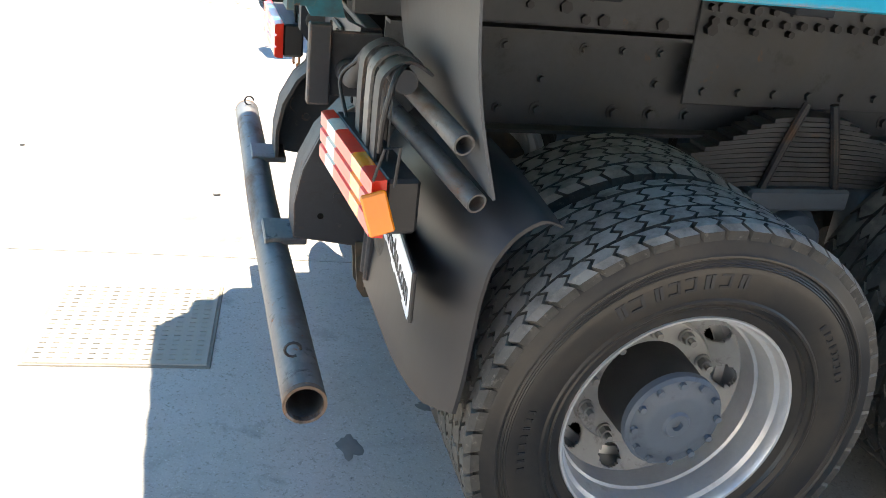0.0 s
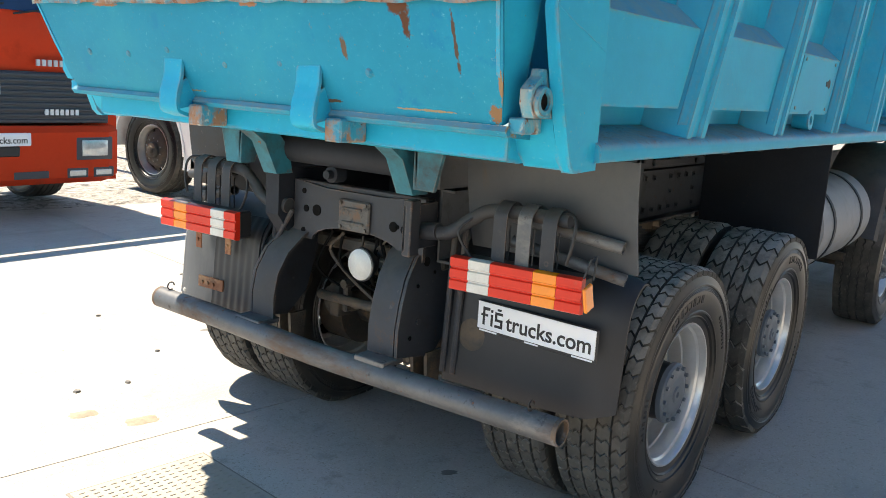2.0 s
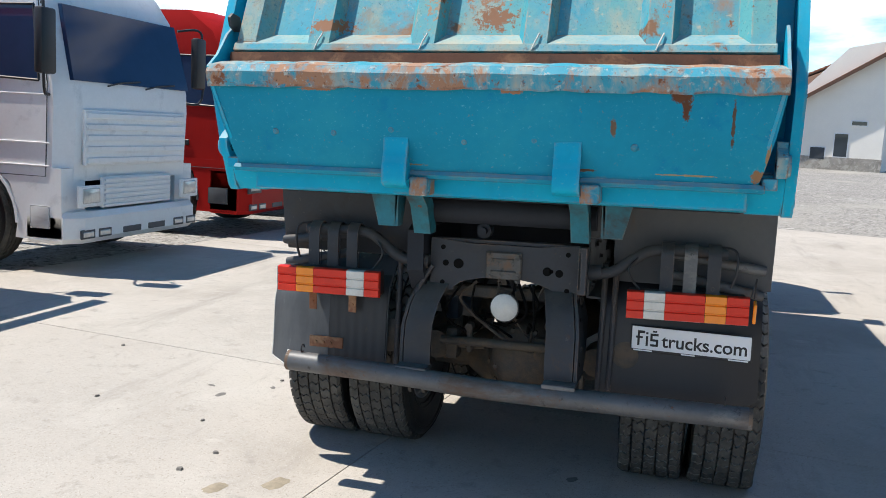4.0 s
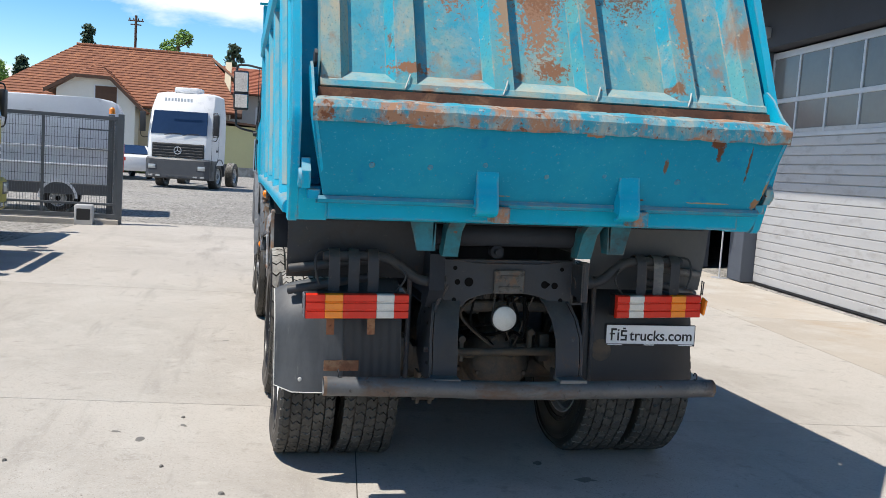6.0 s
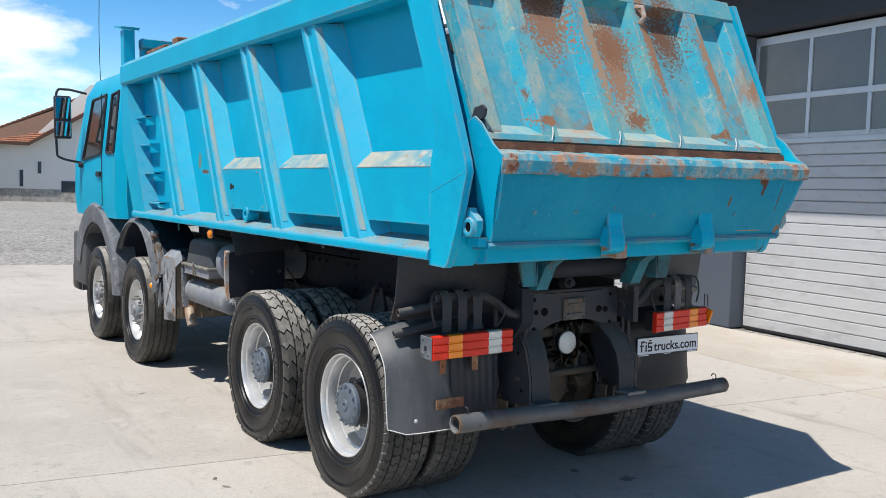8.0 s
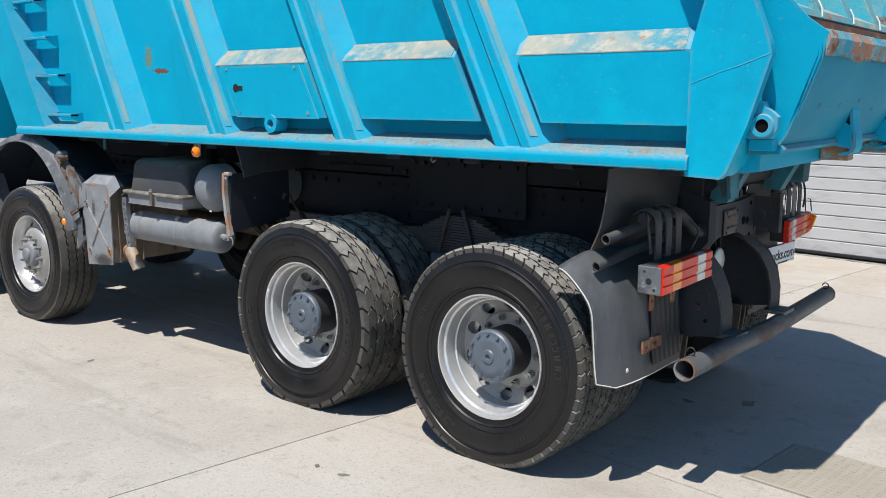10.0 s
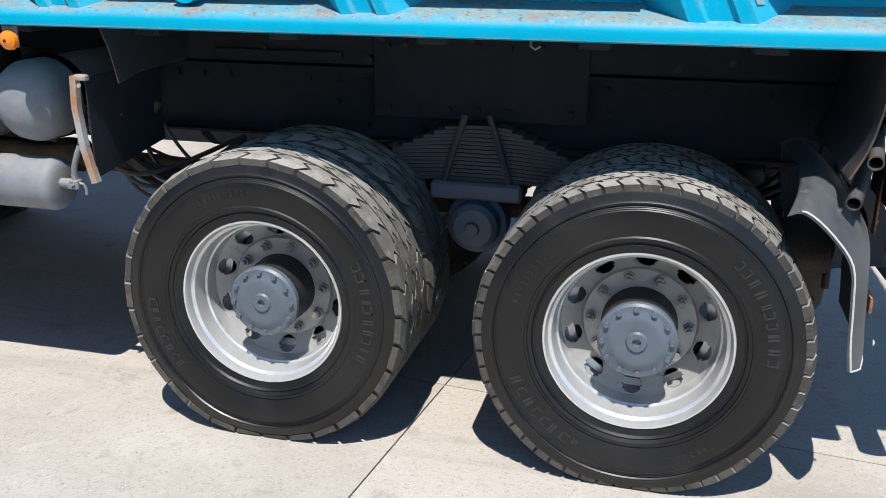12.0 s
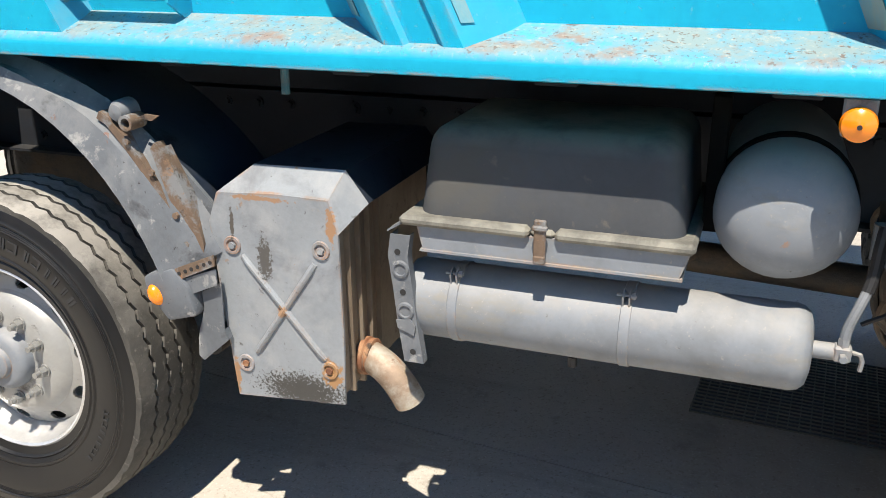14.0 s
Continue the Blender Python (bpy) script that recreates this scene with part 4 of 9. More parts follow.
for y in AXLES[2:]:
    bm = B()
    cyl(bm, (-0.9, y, HUB_Z - 0.05), (0.9, y, HUB_Z - 0.05), 0.06, 12)
    for s in (-1, 1):
        cyl(bm, (s * 0.84, y, HUB_Z), (s * 0.96, y, HUB_Z), 0.2, 24)
    part("axle", bm, GREASE, truck)
bm = B()
cyl(bm, (0, 0.35, 0.62), (0, 1.05, 0.62), 0.05, 14)
cyl(bm, (0, 1.65, 0.66), (0, 4.3, 0.78), 0.055, 14)
for y in (1.75, 2.9, 4.2):
    cyl(bm, (0, y - 0.06, 0.665 + (y - 1.65) * 0.045), (0, y + 0.06, 0.665 + (y - 1.65) * 0.045), 0.085, 12)
box(bm, -0.30, 0.30, 4.1, 5.2, 0.55, 1.05, 0.05)
part("propeller_shaft", bm, GREASE, truck)

# chassis rails, cross members and the box frame under the body
for s in (-1, 1):
    bm = B()
    prism(bm, [(s * 0.385, 0.985), (s * 0.455, 0.985), (s * 0.455, 0.995), (s * 0.395, 0.995), (s * 0.395, 1.265), (s * 0.455, 1.265), (s * 0.455, 1.275), (s * 0.385, 1.275)], "y", -0.60, 6.9)
    for i in range(46):
        y = -0.5 + i * 0.12
        for z in ((1.04, 1.22) if i % 3 else (1.04, 1.13, 1.22)):
            if random.random() < 0.7:
                r = random.uniform(0.010, 0.016)
                cyl(bm, (s * 0.395, y, z), (s * 0.399, y, z), r * 1.5, 10)
                cyl(bm, (s * 0.395, y, z), (s * 0.412, y, z), r, 6)
    # same rail both sides; the left takes the colour darkened for shade
    part("chassis_rail", bm, RAIL if s > 0 else CHASSIS_SHADED, truck, "chassis rail with rows of bolts, left one darkened for shade", LEAN)
    bm = B()
    box(bm, s * 0.40 - 0.05, s * 0.40 + 0.05, -0.70, 4.7, 1.285, 1.43, 0.006)
    box(bm, min(s * 0.452, s * 0.462), max(s * 0.452, s * 0.462), 0.28, 1.12, 1.09, 1.42, 0.003)
    box(bm, min(s * 0.452, s * 0.470), max(s * 0.452, s * 0.470), 1.25, 1.80, 1.30, 1.335, 0.003)
    for y in (0.34, 0.46, 0.58, 0.70, 0.82, 0.94, 1.06):
        for z in (1.13, 1.37):
            cyl(bm, (s * 0.46, y, z), (s * 0.476, y, z), 0.014, 6)
    part("subframe", bm, RAIL if s > 0 else CHASSIS_SHADED, truck, "", LEAN)
    bm = B()
    for i in range(40 if s > 0 else 12):
        y, z = random.uniform(-0.4, 2.4), random.choice((1.31, 1.34, 1.37, 1.40))
        cyl(bm, (s * 0.44, y, z), (s * 0.486 if 0.25 < y < 1.15 else s * 0.462, y, z), random.choice((0.011, 0.014, 0.018)), 6)
    for i in range(14 if s > 0 else 0):
        cyl(bm, (s * 0.44, 0.32 + i * 0.058, 1.335), (s * 0.484, 0.32 + i * 0.058, 1.335), 0.013, 6)
    bolts = part("rail_bolts", bm, IRON, truck, "scattered dark bolt heads", LEAN)
    bolts["kind"] = "stuff"
    # leaf springs: short leaves on top, long ones below
    bm = B()
    for i in range(14):
        half, z = 0.13 + i * 0.042, 1.075 - i * 0.0155
        pts = [(0.68 + half * t, z - 0.05 * t * t * (half / 0.7)) for t in (-1, -0.6, -0.2, 0.2, 0.6, 1)]
        sheet(bm, pts, 0.0125, "x", s * 0.50 - 0.045, s * 0.50 + 0.045)
    part("leaf_spring", bm, RAIL, truck, "stack of leaf springs clamped by bent bolts", LEAN)
    for y in (0.56, 0.80):
        bm = B()
        for xo in (-0.058, 0.058):
            sweep(bm, [(s * 0.50 + xo, y + (0.68 - y) * 0.62, 1.13), (s * 0.50 + xo, y + (0.68 - y) * 0.3, 1.02), (s * 0.50 + xo, y - (0.68 - y) * 0.15, 0.84)], 0.0135, 8)
        part("spring_clamp", bm, CHASSIS, truck, "", LEAN)
    bm = B()
    lathe(bm, [(0.0, 0.12), (0.10, 0.12), (0.11, 0.10), (0.16, 0.095), (0.18, 0.075), (0.185, 0.03), (0.20, 0.025), (0.20, 0.0)] if s > 0 else [(-0.20, 0.0), (-0.20, 0.025), (-0.185, 0.03), (-0.18, 0.075), (-0.16, 0.095), (-0.11, 0.10), (-0.10, 0.12), (0.0, 0.12)], (s * 0.44, 0.68, 0.70), "x", 28)
    box(bm, s * 0.50 - 0.08, s * 0.50 + 0.08, 0.50, 0.86, 0.80, 0.87, 0.01)
    for y in (0.40, 0.96):
        box(bm, s * 0.52 - 0.05, s * 0.52 + 0.05, y - 0.06, y + 0.06, 0.62, 0.86, 0.02)
    part("spring_pivot", bm, HUBGREY, truck, "", LEAN)
for y in (0.05, 0.68, 1.4, 2.4, 3.4, 4.4):
    bm = B()
    box(bm, -0.39, 0.39, y - 0.05, y + 0.05, 1.02, 1.25, 0.01)
    part("cross_member", bm, CHASSIS_SHADED, truck, "", LEAN)
bm = B()
cyl(bm, (0, 2.0, 1.15), (0, 3.6, 1.22), 0.13, 20)
cyl(bm, (0, 1.2, 1.12), (0, 2.0, 1.15), 0.10, 20)
part("tipping_ram", bm, CHASSIS_SHADED, truck, "", LEAN)

# ---- rear end ----
bm = B()
arch = [(0.25 * math.cos(q) * 1.0, 0.985 + 0.075 * math.sin(q)) for q in [math.pi * i / 12 for i in range(13)]]
outline = [(-0.36, 1.235), (-0.36, 0.985)] + list(reversed(arch)) + [(0.36, 0.985), (0.36, 1.235), (0.16, 1.215), (-0.16, 1.215)]
prism(bm, outline, "y", -0.66, -0.645)
box(bm, -0.36, 0.36, -0.645, -0.60, 1.215, 1.235, 0.003)
rear_beam = part("rear_cross_member", bm, CHASSIS, truck, "grey rear cross member plate with an arched lower edge", LEAN)
for x, z, r in ((-0.285, 1.115, 0.013), (-0.222, 1.115, 0.021), (0.205, 1.105, 0.018), (0.262, 1.10, 0.016), (0.225, 1.107, 0.008), (-0.30, 1.02, 0.010), (0.30, 1.02, 0.010), (-0.30, 1.19, 0.010), (0.30, 1.19, 0.010)):
    bm = B()
    cyl(bm, (x, -0.6635, z), (x, -0.655, z), r * 1.15, 20)
    part("bolt_hole", bm, SOOT, rear_beam)
bm = B()
box(bm, -0.085, 0.085, -0.676, -0.66, 1.055, 1.185, 0.006)
box(bm, -0.06, 0.06, -0.684, -0.674, 1.085, 1.098, 0.004)
box(bm, -0.055, 0.05, -0.682, -0.674, 1.145, 1.156, 0.004)
for x, z in ((-0.068, 1.07), (0.068, 1.07), (-0.068, 1.17), (0.068, 1.17)):
    cyl(bm, (x, -0.676, z), (x, -0.683, z), 0.008, 6)
part("tow_bracket", bm, WORNPLATE, rear_beam, "worn, pitted coupling plate")
bm = B()
cyl(bm, (-0.09, -0.66, 1.285), (-0.09, -0.72, 1.285), 0.035, 16)
cyl(bm, (-0.09, -0.72, 1.285), (-0.09, -0.75, 1.285), 0.018, 12)
part("brake_coupling", bm, CHASSIS_SHADED, rear_beam)
bm = B()
box(bm, 0.362, 0.378, -0.80, -0.60, 1.05, 1.225, 0.003)
box(bm, 0.362, 0.402, -0.80, -0.74, 1.03, 1.245, 0.004)
part("side_box", bm, CHASSIS, truck, "", LEAN)
bm = B()
prism(bm, [(-0.60, 1.33), (-0.74, 1.27), (-0.74, 1.08), (-0.66, 0.98), (-0.55, 1.0)], "x", -0.455, -0.375)
part("side_box", bm, CHASSIS_SHADED, truck, "", LEAN)

for x0, x1 in ((-0.455, -0.305), (0.235, 0.385)):
    s = 1 if x0 > 0 else -1
    bm = B()
    out = [(-0.48, 1.08), (-0.58, 1.055), (-0.68, 1.005), (-0.755, 0.93), (-0.80, 0.84), (-0.82, 0.74), (-0.82, 0.635), (-0.60, 0.600), (-0.49, 0.70), (-0.44, 0.86), (-0.42, 1.06)]
    xo = x0 if s < 0 else x1 - 0.014
    prism(bm, out, "x", xo, xo + 0.014)
    sheet(bm, out[:7], 0.012, "x", x0 + 0.02 if s < 0 else x0, x1 if s < 0 else x1 - 0.02)
    cyl(bm, (xo - 0.006, -0.70, 0.76), (xo + 0.02, -0.70, 0.76), 0.012, 10)
    for v in bm.verts:
        f = min(1.0, max(0.0, (v.co.z - 0.80) / 0.27))
        v.co.x -= s * 0.06 * f * f
    horn = part("bumper_horn", bm, CHASSIS, truck, "curved flanged steel plate carrying the bumper tube", LEAN)
    for y, z, r in ((-0.625, 0.985, 0.019), (-0.585, 0.94, 0.007), (-0.70, 0.90, 0.008), (-0.745, 0.70, 0.009)):
        bm = B()
        f = min(1.0, max(0.0, (z - 0.80) / 0.27))
        xh = (xo if s < 0 else xo + 0.014) - s * 0.06 * f * f
        cyl(bm, (xh - 0.0015, y, z), (xh + 0.0015, y, z), r, 14)
        part("bolt_hole", bm, SOOT, horn)
    bm = B()
    box(bm, (x0 + x1) / 2 - 0.075, (x0 + x1) / 2 + 0.075, -0.90, -0.78, 0.618, 0.640, 0.004)
    part("tube_saddle", bm, STEELTUBE, truck)
# bumper tube, hollow, slightly bent in the middle
bm = B()
path = curve_points([(-1.00, -0.885, 0.597), (-0.5, -0.882, 0.592), (0.0, -0.880, 0.578), (0.5, -0.872, 0.584), (1.135, -0.862, 0.594)], 5)
rings, n = [], 24
for ring_r in (0.048, 0.042):
    for p in (path if ring_r > 0.045 else reversed(path)):
        rings.append([(p.x, p.y + ring_r * math.cos(2 * math.pi * k / n), p.z + ring_r * math.sin(2 * math.pi * k / n)) for k in range(n)])
vs = [v for r in rings for v in r]
k = len(rings)
add(bm, vs, [[i * n + q, i * n + (q + 1) % n, ((i + 1) % k) * n + (q + 1) % n, ((i + 1) % k) * n + q] for i in range(k) for q in range(n)])
tube = part("bumper_tube", bm, STEELTUBE, truck, "hollow dull steel bumper tube with rust at its ends")
for x in (-0.93, 1.02):
    bm = B()
    sweep(bm, [(x, -0.88 + 0.018 * math.cos(q), 0.662 + 0.018 * math.sin(q)) for q in [2 * math.pi * i / 12 for i in range(11)]], 0.0035, 6)
    part("wire_ring", bm, IRON, tube)
for x in (-0.975, 1.105):
    bm = B()
    lathe(bm, [(-0.008, 0.0484), (0.008, 0.0484), (0.008, 0.0414), (-0.008, 0.0414)], (x - 0.018 if x < 0 else x + 0.023, -0.8848 if x < 0 else -0.8622, 0.5968 if x < 0 else 0.594), "x", 28, True)
    part("tube_end", bm, TORN, tube, "rusted cut end")

# reversing lamp
bm = B()
lathe(bm, [(-0.635, 0.0), (-0.632, 0.045), (-0.622, 0.066), (-0.612, 0.068)], (0.0, 0, 0.91), "y", 28)
lamp = part("reversing_lamp", bm, WHITE_LENS, truck, "round white rear lamp", LEAN)
bm = B()
lathe(bm, [(-0.615, 0.072), (-0.60, 0.072), (-0.55, 0.045), (-0.52, 0.02)], (0.0, 0, 0.91), "y", 24)
sweep(bm, curve_points([(0, -0.53, 0.91), (0.02, -0.50, 0.98), (0.0, -0.52, 1.05)]), 0.012, 8)
part("lamp_housing", bm, BLACK_PLASTIC, lamp)

# curved grey guard sheets above the rear wheels
for s, x0, x1, z0 in ((-1, -1.175, -0.45, 1.115), (1, 0.50, 1.20, 1.065)):
    bm = B()
    pts = [(p.x, p.y) for p in curve_points([(-0.60, 1.46, 0), (-0.588, 1.33, 0), (-0.565, 1.21, 0), (-0.525, z0, 0)], 5)]
    sheet(bm, pts, 0.006, "x", x0, x1)
    part("guard_sheet", bm, GREYFLAP if s > 0 else CHASSIS, truck, "curved grey sheet-metal guard above the rear wheels", LEAN)

# rear mudguards: black plastic, rounded over the tyre and curled at the outer edge
for s, xi, xo, ztop, shift in ((-1, 0.575, 1.228, 1.105, 0.0), (1, 0.46, 1.178, 1.09, 0.052)):
    bm = B()
    line = [(p.x, p.y) for p in curve_points([(-0.425, ztop - 0.012, 0), (-0.475, ztop - 0.006, 0), (-0.56, 1.03, 0), (-0.635, 0.93, 0), (-0.655, 0.80, 0), (-0.665, 0.66, 0), (-0.675, 0.56, 0)], 4)]
    line = [(y + shift * min(1.0, (1.12 - z) * 5), z) for y, z in line]
    n = len(line)
    cols = [(xi, 0.0), (xo - 0.34, 0.0), (xo - 0.24, 0.006), (xo - 0.16, 0.018), (xo - 0.09, 0.040), (xo - 0.035, 0.068), (xo, 0.092)]
    cy, cz = 0.0, HUB_Z
    outer, inner = [], []
    for x, pull0 in cols:
        for y, z in line:
            d = math.hypot(y - cy, z - cz)
            pull = pull0 * (0.85 + 0.15 * min(1.0, max(0.0, (z - 0.56) / 0.35)))
            f = (d - pull) / d
            g = (d - pull - 0.009) / d
            outer.append((s * x, cy + (y - cy) * f, cz + (z - cz) * f - (0.032 * min(1.0, (xo - x) / 0.09) if z < 0.57 else 0)))
            inner.append((s * x, cy + (y - cy) * g, cz + (z - cz) * g - (0.032 * min(1.0, (xo - x) / 0.09) if z < 0.57 else 0)))
    vs = outer + inner
    o = len(outer)
    faces = []
    for c in range(len(cols) - 1):
        for i in range(n - 1):
            a, b_, c_, d_ = c * n + i, c * n + i + 1, (c + 1) * n + i + 1, (c + 1) * n + i
            faces += [[a, b_, c_, d_], [o + d_, o + c_, o + b_, o + a]]
    for i in range(n - 1):
        e = (len(cols) - 1) * n
        faces += [[i, o + i, o + i + 1, i + 1], [e + i + 1, o + e + i + 1, o + e + i, e + i]]
    for c in range(len(cols) - 1):
        a, d_ = c * n, (c + 1) * n
        faces += [[a, d_, o + d_, o + a], [a + n - 1, o + a + n - 1, o + d_ + n - 1, d_ + n - 1]]
    add(bm, vs, faces)
    guard = part("mudguard", bm, SCUFFED if s < 0 else FLAP, truck, "black plastic rear mudguard, scuffed grey" if s < 0 else "black plastic rear mudguard behind the dealer sign", LEAN)
    if s < 0:
        bm = B()
        rim_line = [Vector(p) for p in outer[(len(cols) - 1) * n:]] + [Vector(outer[c * n + n - 1]) for c in range(len(cols) - 2, -1, -1)]
        sweep(bm, rim_line[3:], 0.0032, 6)
        part("cut_edge", bm, CUT_EDGE, guard, "pale cut edge")
        # dark corrugated flap hung over the inner half
        bm = B()
        m_cols = 36
        drop = [(y, z) for y, z in line if z < 1.02]
        vs = []
        for off in (0.0, 0.004):
            for c in range(m_cols + 1):
                x = 0.58 + 0.30 * c / m_cols
                for y, z in drop:
                    vs.append((-x, y - 0.010 - 0.0035 * math.sin(c * 0.55) ** 2 + off, z + 0.012))
        k, n2 = len(drop), (m_cols + 1) * len(drop)
        faces = []
        for c in range(m_cols):
            for i in range(k - 1):
                a = c * k + i
                faces += [[a, a + 1, a + k + 1, a + k], [n2 + a, n2 + a + k, n2 + a + k + 1, n2 + a + 1]]
            faces += [[c * k, (c + 1) * k, n2 + (c + 1) * k, n2 + c * k], [c * k + k - 1, n2 + c * k + k - 1, n2 + (c + 1) * k + k - 1, (c + 1) * k + k - 1]]
        for e in (0, m_cols):
            faces += [[e * k + i, n2 + e * k + i, n2 + e * k + i + 1, e * k + i + 1] for i in range(k - 1)]
        add(bm, vs, faces)
        part("flap", bm, FLAP, guard, "dark corrugated rubber flap")
        bm = B()
        lathe(bm, [(-0.006, 0.0), (-0.005, 0.008), (0.0, 0.011)], (-1.10, -0.672, 0.60), "y", 12)
        part("guard_bolt", bm, CUT_EDGE, guard)
    # two guard carrying pipes through to the outside
    for y0, z0, y1, z1 in ((-0.655, 1.225, -0.585, 1.165), (-0.655, 1.135, -0.545, 1.045)):
        bm = B()
        a, b_ = Vector((s * 0.76, y0, z0)), Vector((s * 1.165, y1, z1))
        d = (b_ - a).normalized()
        _, u, v = frame_of(d)
        rings = []
        for r, seq in ((0.0225, (a, b_)), (0.018, (b_, a))):
            for p in seq:
                rings.append([p + (u * math.cos(2 * math.pi * k / 18) + v * math.sin(2 * math.pi * k / 18)) * r for k in range(18)])
        add(bm, [v for r in rings for v in r], [[i * 18 + q, i * 18 + (q + 1) % 18, ((i + 1) % 4) * 18 + (q + 1) % 18, ((i + 1) % 4) * 18 + q] for i in range(4) for q in range(18)])
        part("guard_pipe", bm, STEELTUBE if s > 0 else CHASSIS, truck, "open steel support pipe", LEAN)
# rusted strap plates on the left mudguard
bm = B()
box(bm, -0.98, -0.80, -0.685, -0.675, 0.645, 0.70, 0.002)
for x in (-0.945, -0.905, -0.865):
    cyl(bm, (x, -0.68, 0.67), (x, -0.694, 0.67), 0.009, 8)
part("strap_plate", bm, RUSTY, truck, "rusty bolted plate", LEAN)
for x in (-0.955, -0.745):
    bm = B()
    box(bm, x - 0.02, x + 0.02, -0.705, -0.698, 0.84, 1.03, 0.002)
    cyl(bm, (x, -0.70, 0.88), (x, -0.712, 0.88), 0.008, 8)
    part("strap_plate", bm, RUSTY, truck, "rusty lamp strap", LEAN)


def tail_light(s):
    """Long three-colour rear lamp in a black housing, ribbed lengthways."""
    z0, z1, y = 0.945, 1.072, -0.80
    bm = B()
    box(bm, min(s * 0.585, s * 1.095), max(s * 0.585, s * 1.095), -0.775, -0.700, z0 + 0.004, z1 - 0.002, 0.008)
    turn = LEAN @ Matrix.Translation((s * 0.585, -0.775, 0)) @ (pose(0, 0.022, -0.004, 0, 0, 4.2) if s > 0 else pose(0.008, -0.005, -0.004, 0, 0, 0.8)) @ Matrix.Translation((-s * 0.585, 0.775, 0))
    body = part("tail_light", bm, BLACK_PLASTIC, truck, "long red, white and amber rear lamp cluster", turn)
    for a, b_, mt, label in ((0.58, 0.655, RED_LENS, "red lens"), (0.655, 0.745, WHITE_LENS, "white lens"), (0.745, 0.915, RED_LENS, "red lens"), (0.915, 1.005, AMBER_LENS, "amber lens"), (1.005, 1.10, RED_LENS, "red lens")):
        bm = B()
        prof = [(-0.775, z0)]
        for k in range(3):
            za, zb = z0 + (z1 - z0) * k / 3, z0 + (z1 - z0) * (k + 1) / 3
            prof += [(-0.799, za + 0.002), (-0.806, za + 0.006), (-0.806, zb - 0.006), (-0.799, zb - 0.002)]
        prof += [(-0.775, z1)]
        prism(bm, prof, "x", min(s * (a + 0.0007), s * (b_ - 0.0007)), max(s * (a + 0.0007), s * (b_ - 0.0007)))
        part("lens", bm, mt, body, label)
    return body


lights = {s: tail_light(s) for s in (-1, 1)}
# lamp hangers: three bent straps a side over a cross tube
for s in (-1, 1):
    for i, x in enumerate((0.745, 0.845, 0.945)):
        bm = B()
        pts = [(p.x, p.y) for p in curve_points([(-0.715, 1.04, 0), (-0.715, 1.20, 0), (-0.705, 1.25, 0), (-0.66, 1.275, 0), (-0.61, 1.25, 0)], 4)]
        sheet(bm, pts, 0.006, "x", s * x - 0.028, s * x + 0.028)
        sheet(bm, [(-0.715, 1.05), (-0.690, 1.05), (-0.690, 1.20)], 0.004, "x", s * x + 0.024, s * x + 0.028)
        cyl(bm, (s * x, -0.7205, 1.09), (s * x, -0.715, 1.09), 0.008, 8)
        cyl(bm, (s * x, -0.7205, 1.17), (s * x, -0.715, 1.17), 0.008, 8)
        part("lamp_hanger", bm, STEELTUBE if (i == 1 and s > 0) else CHASSIS, truck, "bent steel lamp hanger strap", LEAN)
    bm = B()
    sweep(bm, curve_points([(s * 0.38, -0.69, 1.12), (s * 0.50, -0.695, 1.13), (s * 0.60, -0.685, 1.195), (s * 0.70, -0.672, 1.24), (s * 1.0, -0.672, 1.243)], 6), 0.026, 14)
    cyl(bm, (s * 0.36, -0.69, 1.118), (s * 0.46, -0.694, 1.128), 0.034, 16)
    part("hanger_tube", bm, CHASSIS, truck, "", LEAN)
    bm = B()
    sweep(bm, curve_points([(s * 0.62, -0.70, 1.21), (s * 0.58, -0.74, 1.15), (s * 0.63, -0.73, 1.07), (s * 0.68, -0.73, 1.05)], 6), 0.0055, 8)
    part("lamp_cable", bm, BLACK_PLASTIC, truck, "", LEAN)
    bm = B()
    sweep(bm, curve_points([(s * 0.95, -0.66, 1.27), (s * 1.03, -0.70, 1.26), (s * 1.04, -0.72, 1.18), (s * 1.02, -0.72, 1.10)], 6), 0.006, 8)
    part("lamp_cable", bm, BLACK_PLASTIC, truck, "", LEAN)
# loose amber reflector hanging by the right lamp; bent wire and metal box by the left one
bm = B()
box(bm, -0.007, 0.007, -0.027, 0.027, -0.046, 0.046, 0.004, pose(1.122, -0.735, 1.005, 17, 0, 0))
refl = part("side_reflector", bm, AMBER_LENS, truck, "loose amber side reflector hanging askew on a wire", LEAN)
bm = B()
sweep(bm, [(1.105, -0.745, 1.07), (1.12, -0.73, 1.14), (1.125, -0.70, 1.145), (1.12, -0.705, 1.06)], 0.0035, 6)
part("wire", bm, IRON, refl)
bm = B()
box(bm, -1.101, -1.092, -0.808, -0.705, 0.945, 1.062, 0.003)
box(bm, -1.099, -1.07, -0.712, -0.704, 0.945, 1.062, 0.002)
end_plate = part("lamp_end_plate", bm, WORNGREY, truck, "open grey metal lamp box end", LEAN)
for y, z, r in ((-0.755, 1.0, 0.014), (-0.78, 0.965, 0.006), (-0.735, 1.04, 0.006)):
    bm = B()
    cyl(bm, (-1.1025, y, z), (-1.10, y, z), r, 10)
    part("bolt_hole", bm, IRON, end_plate)

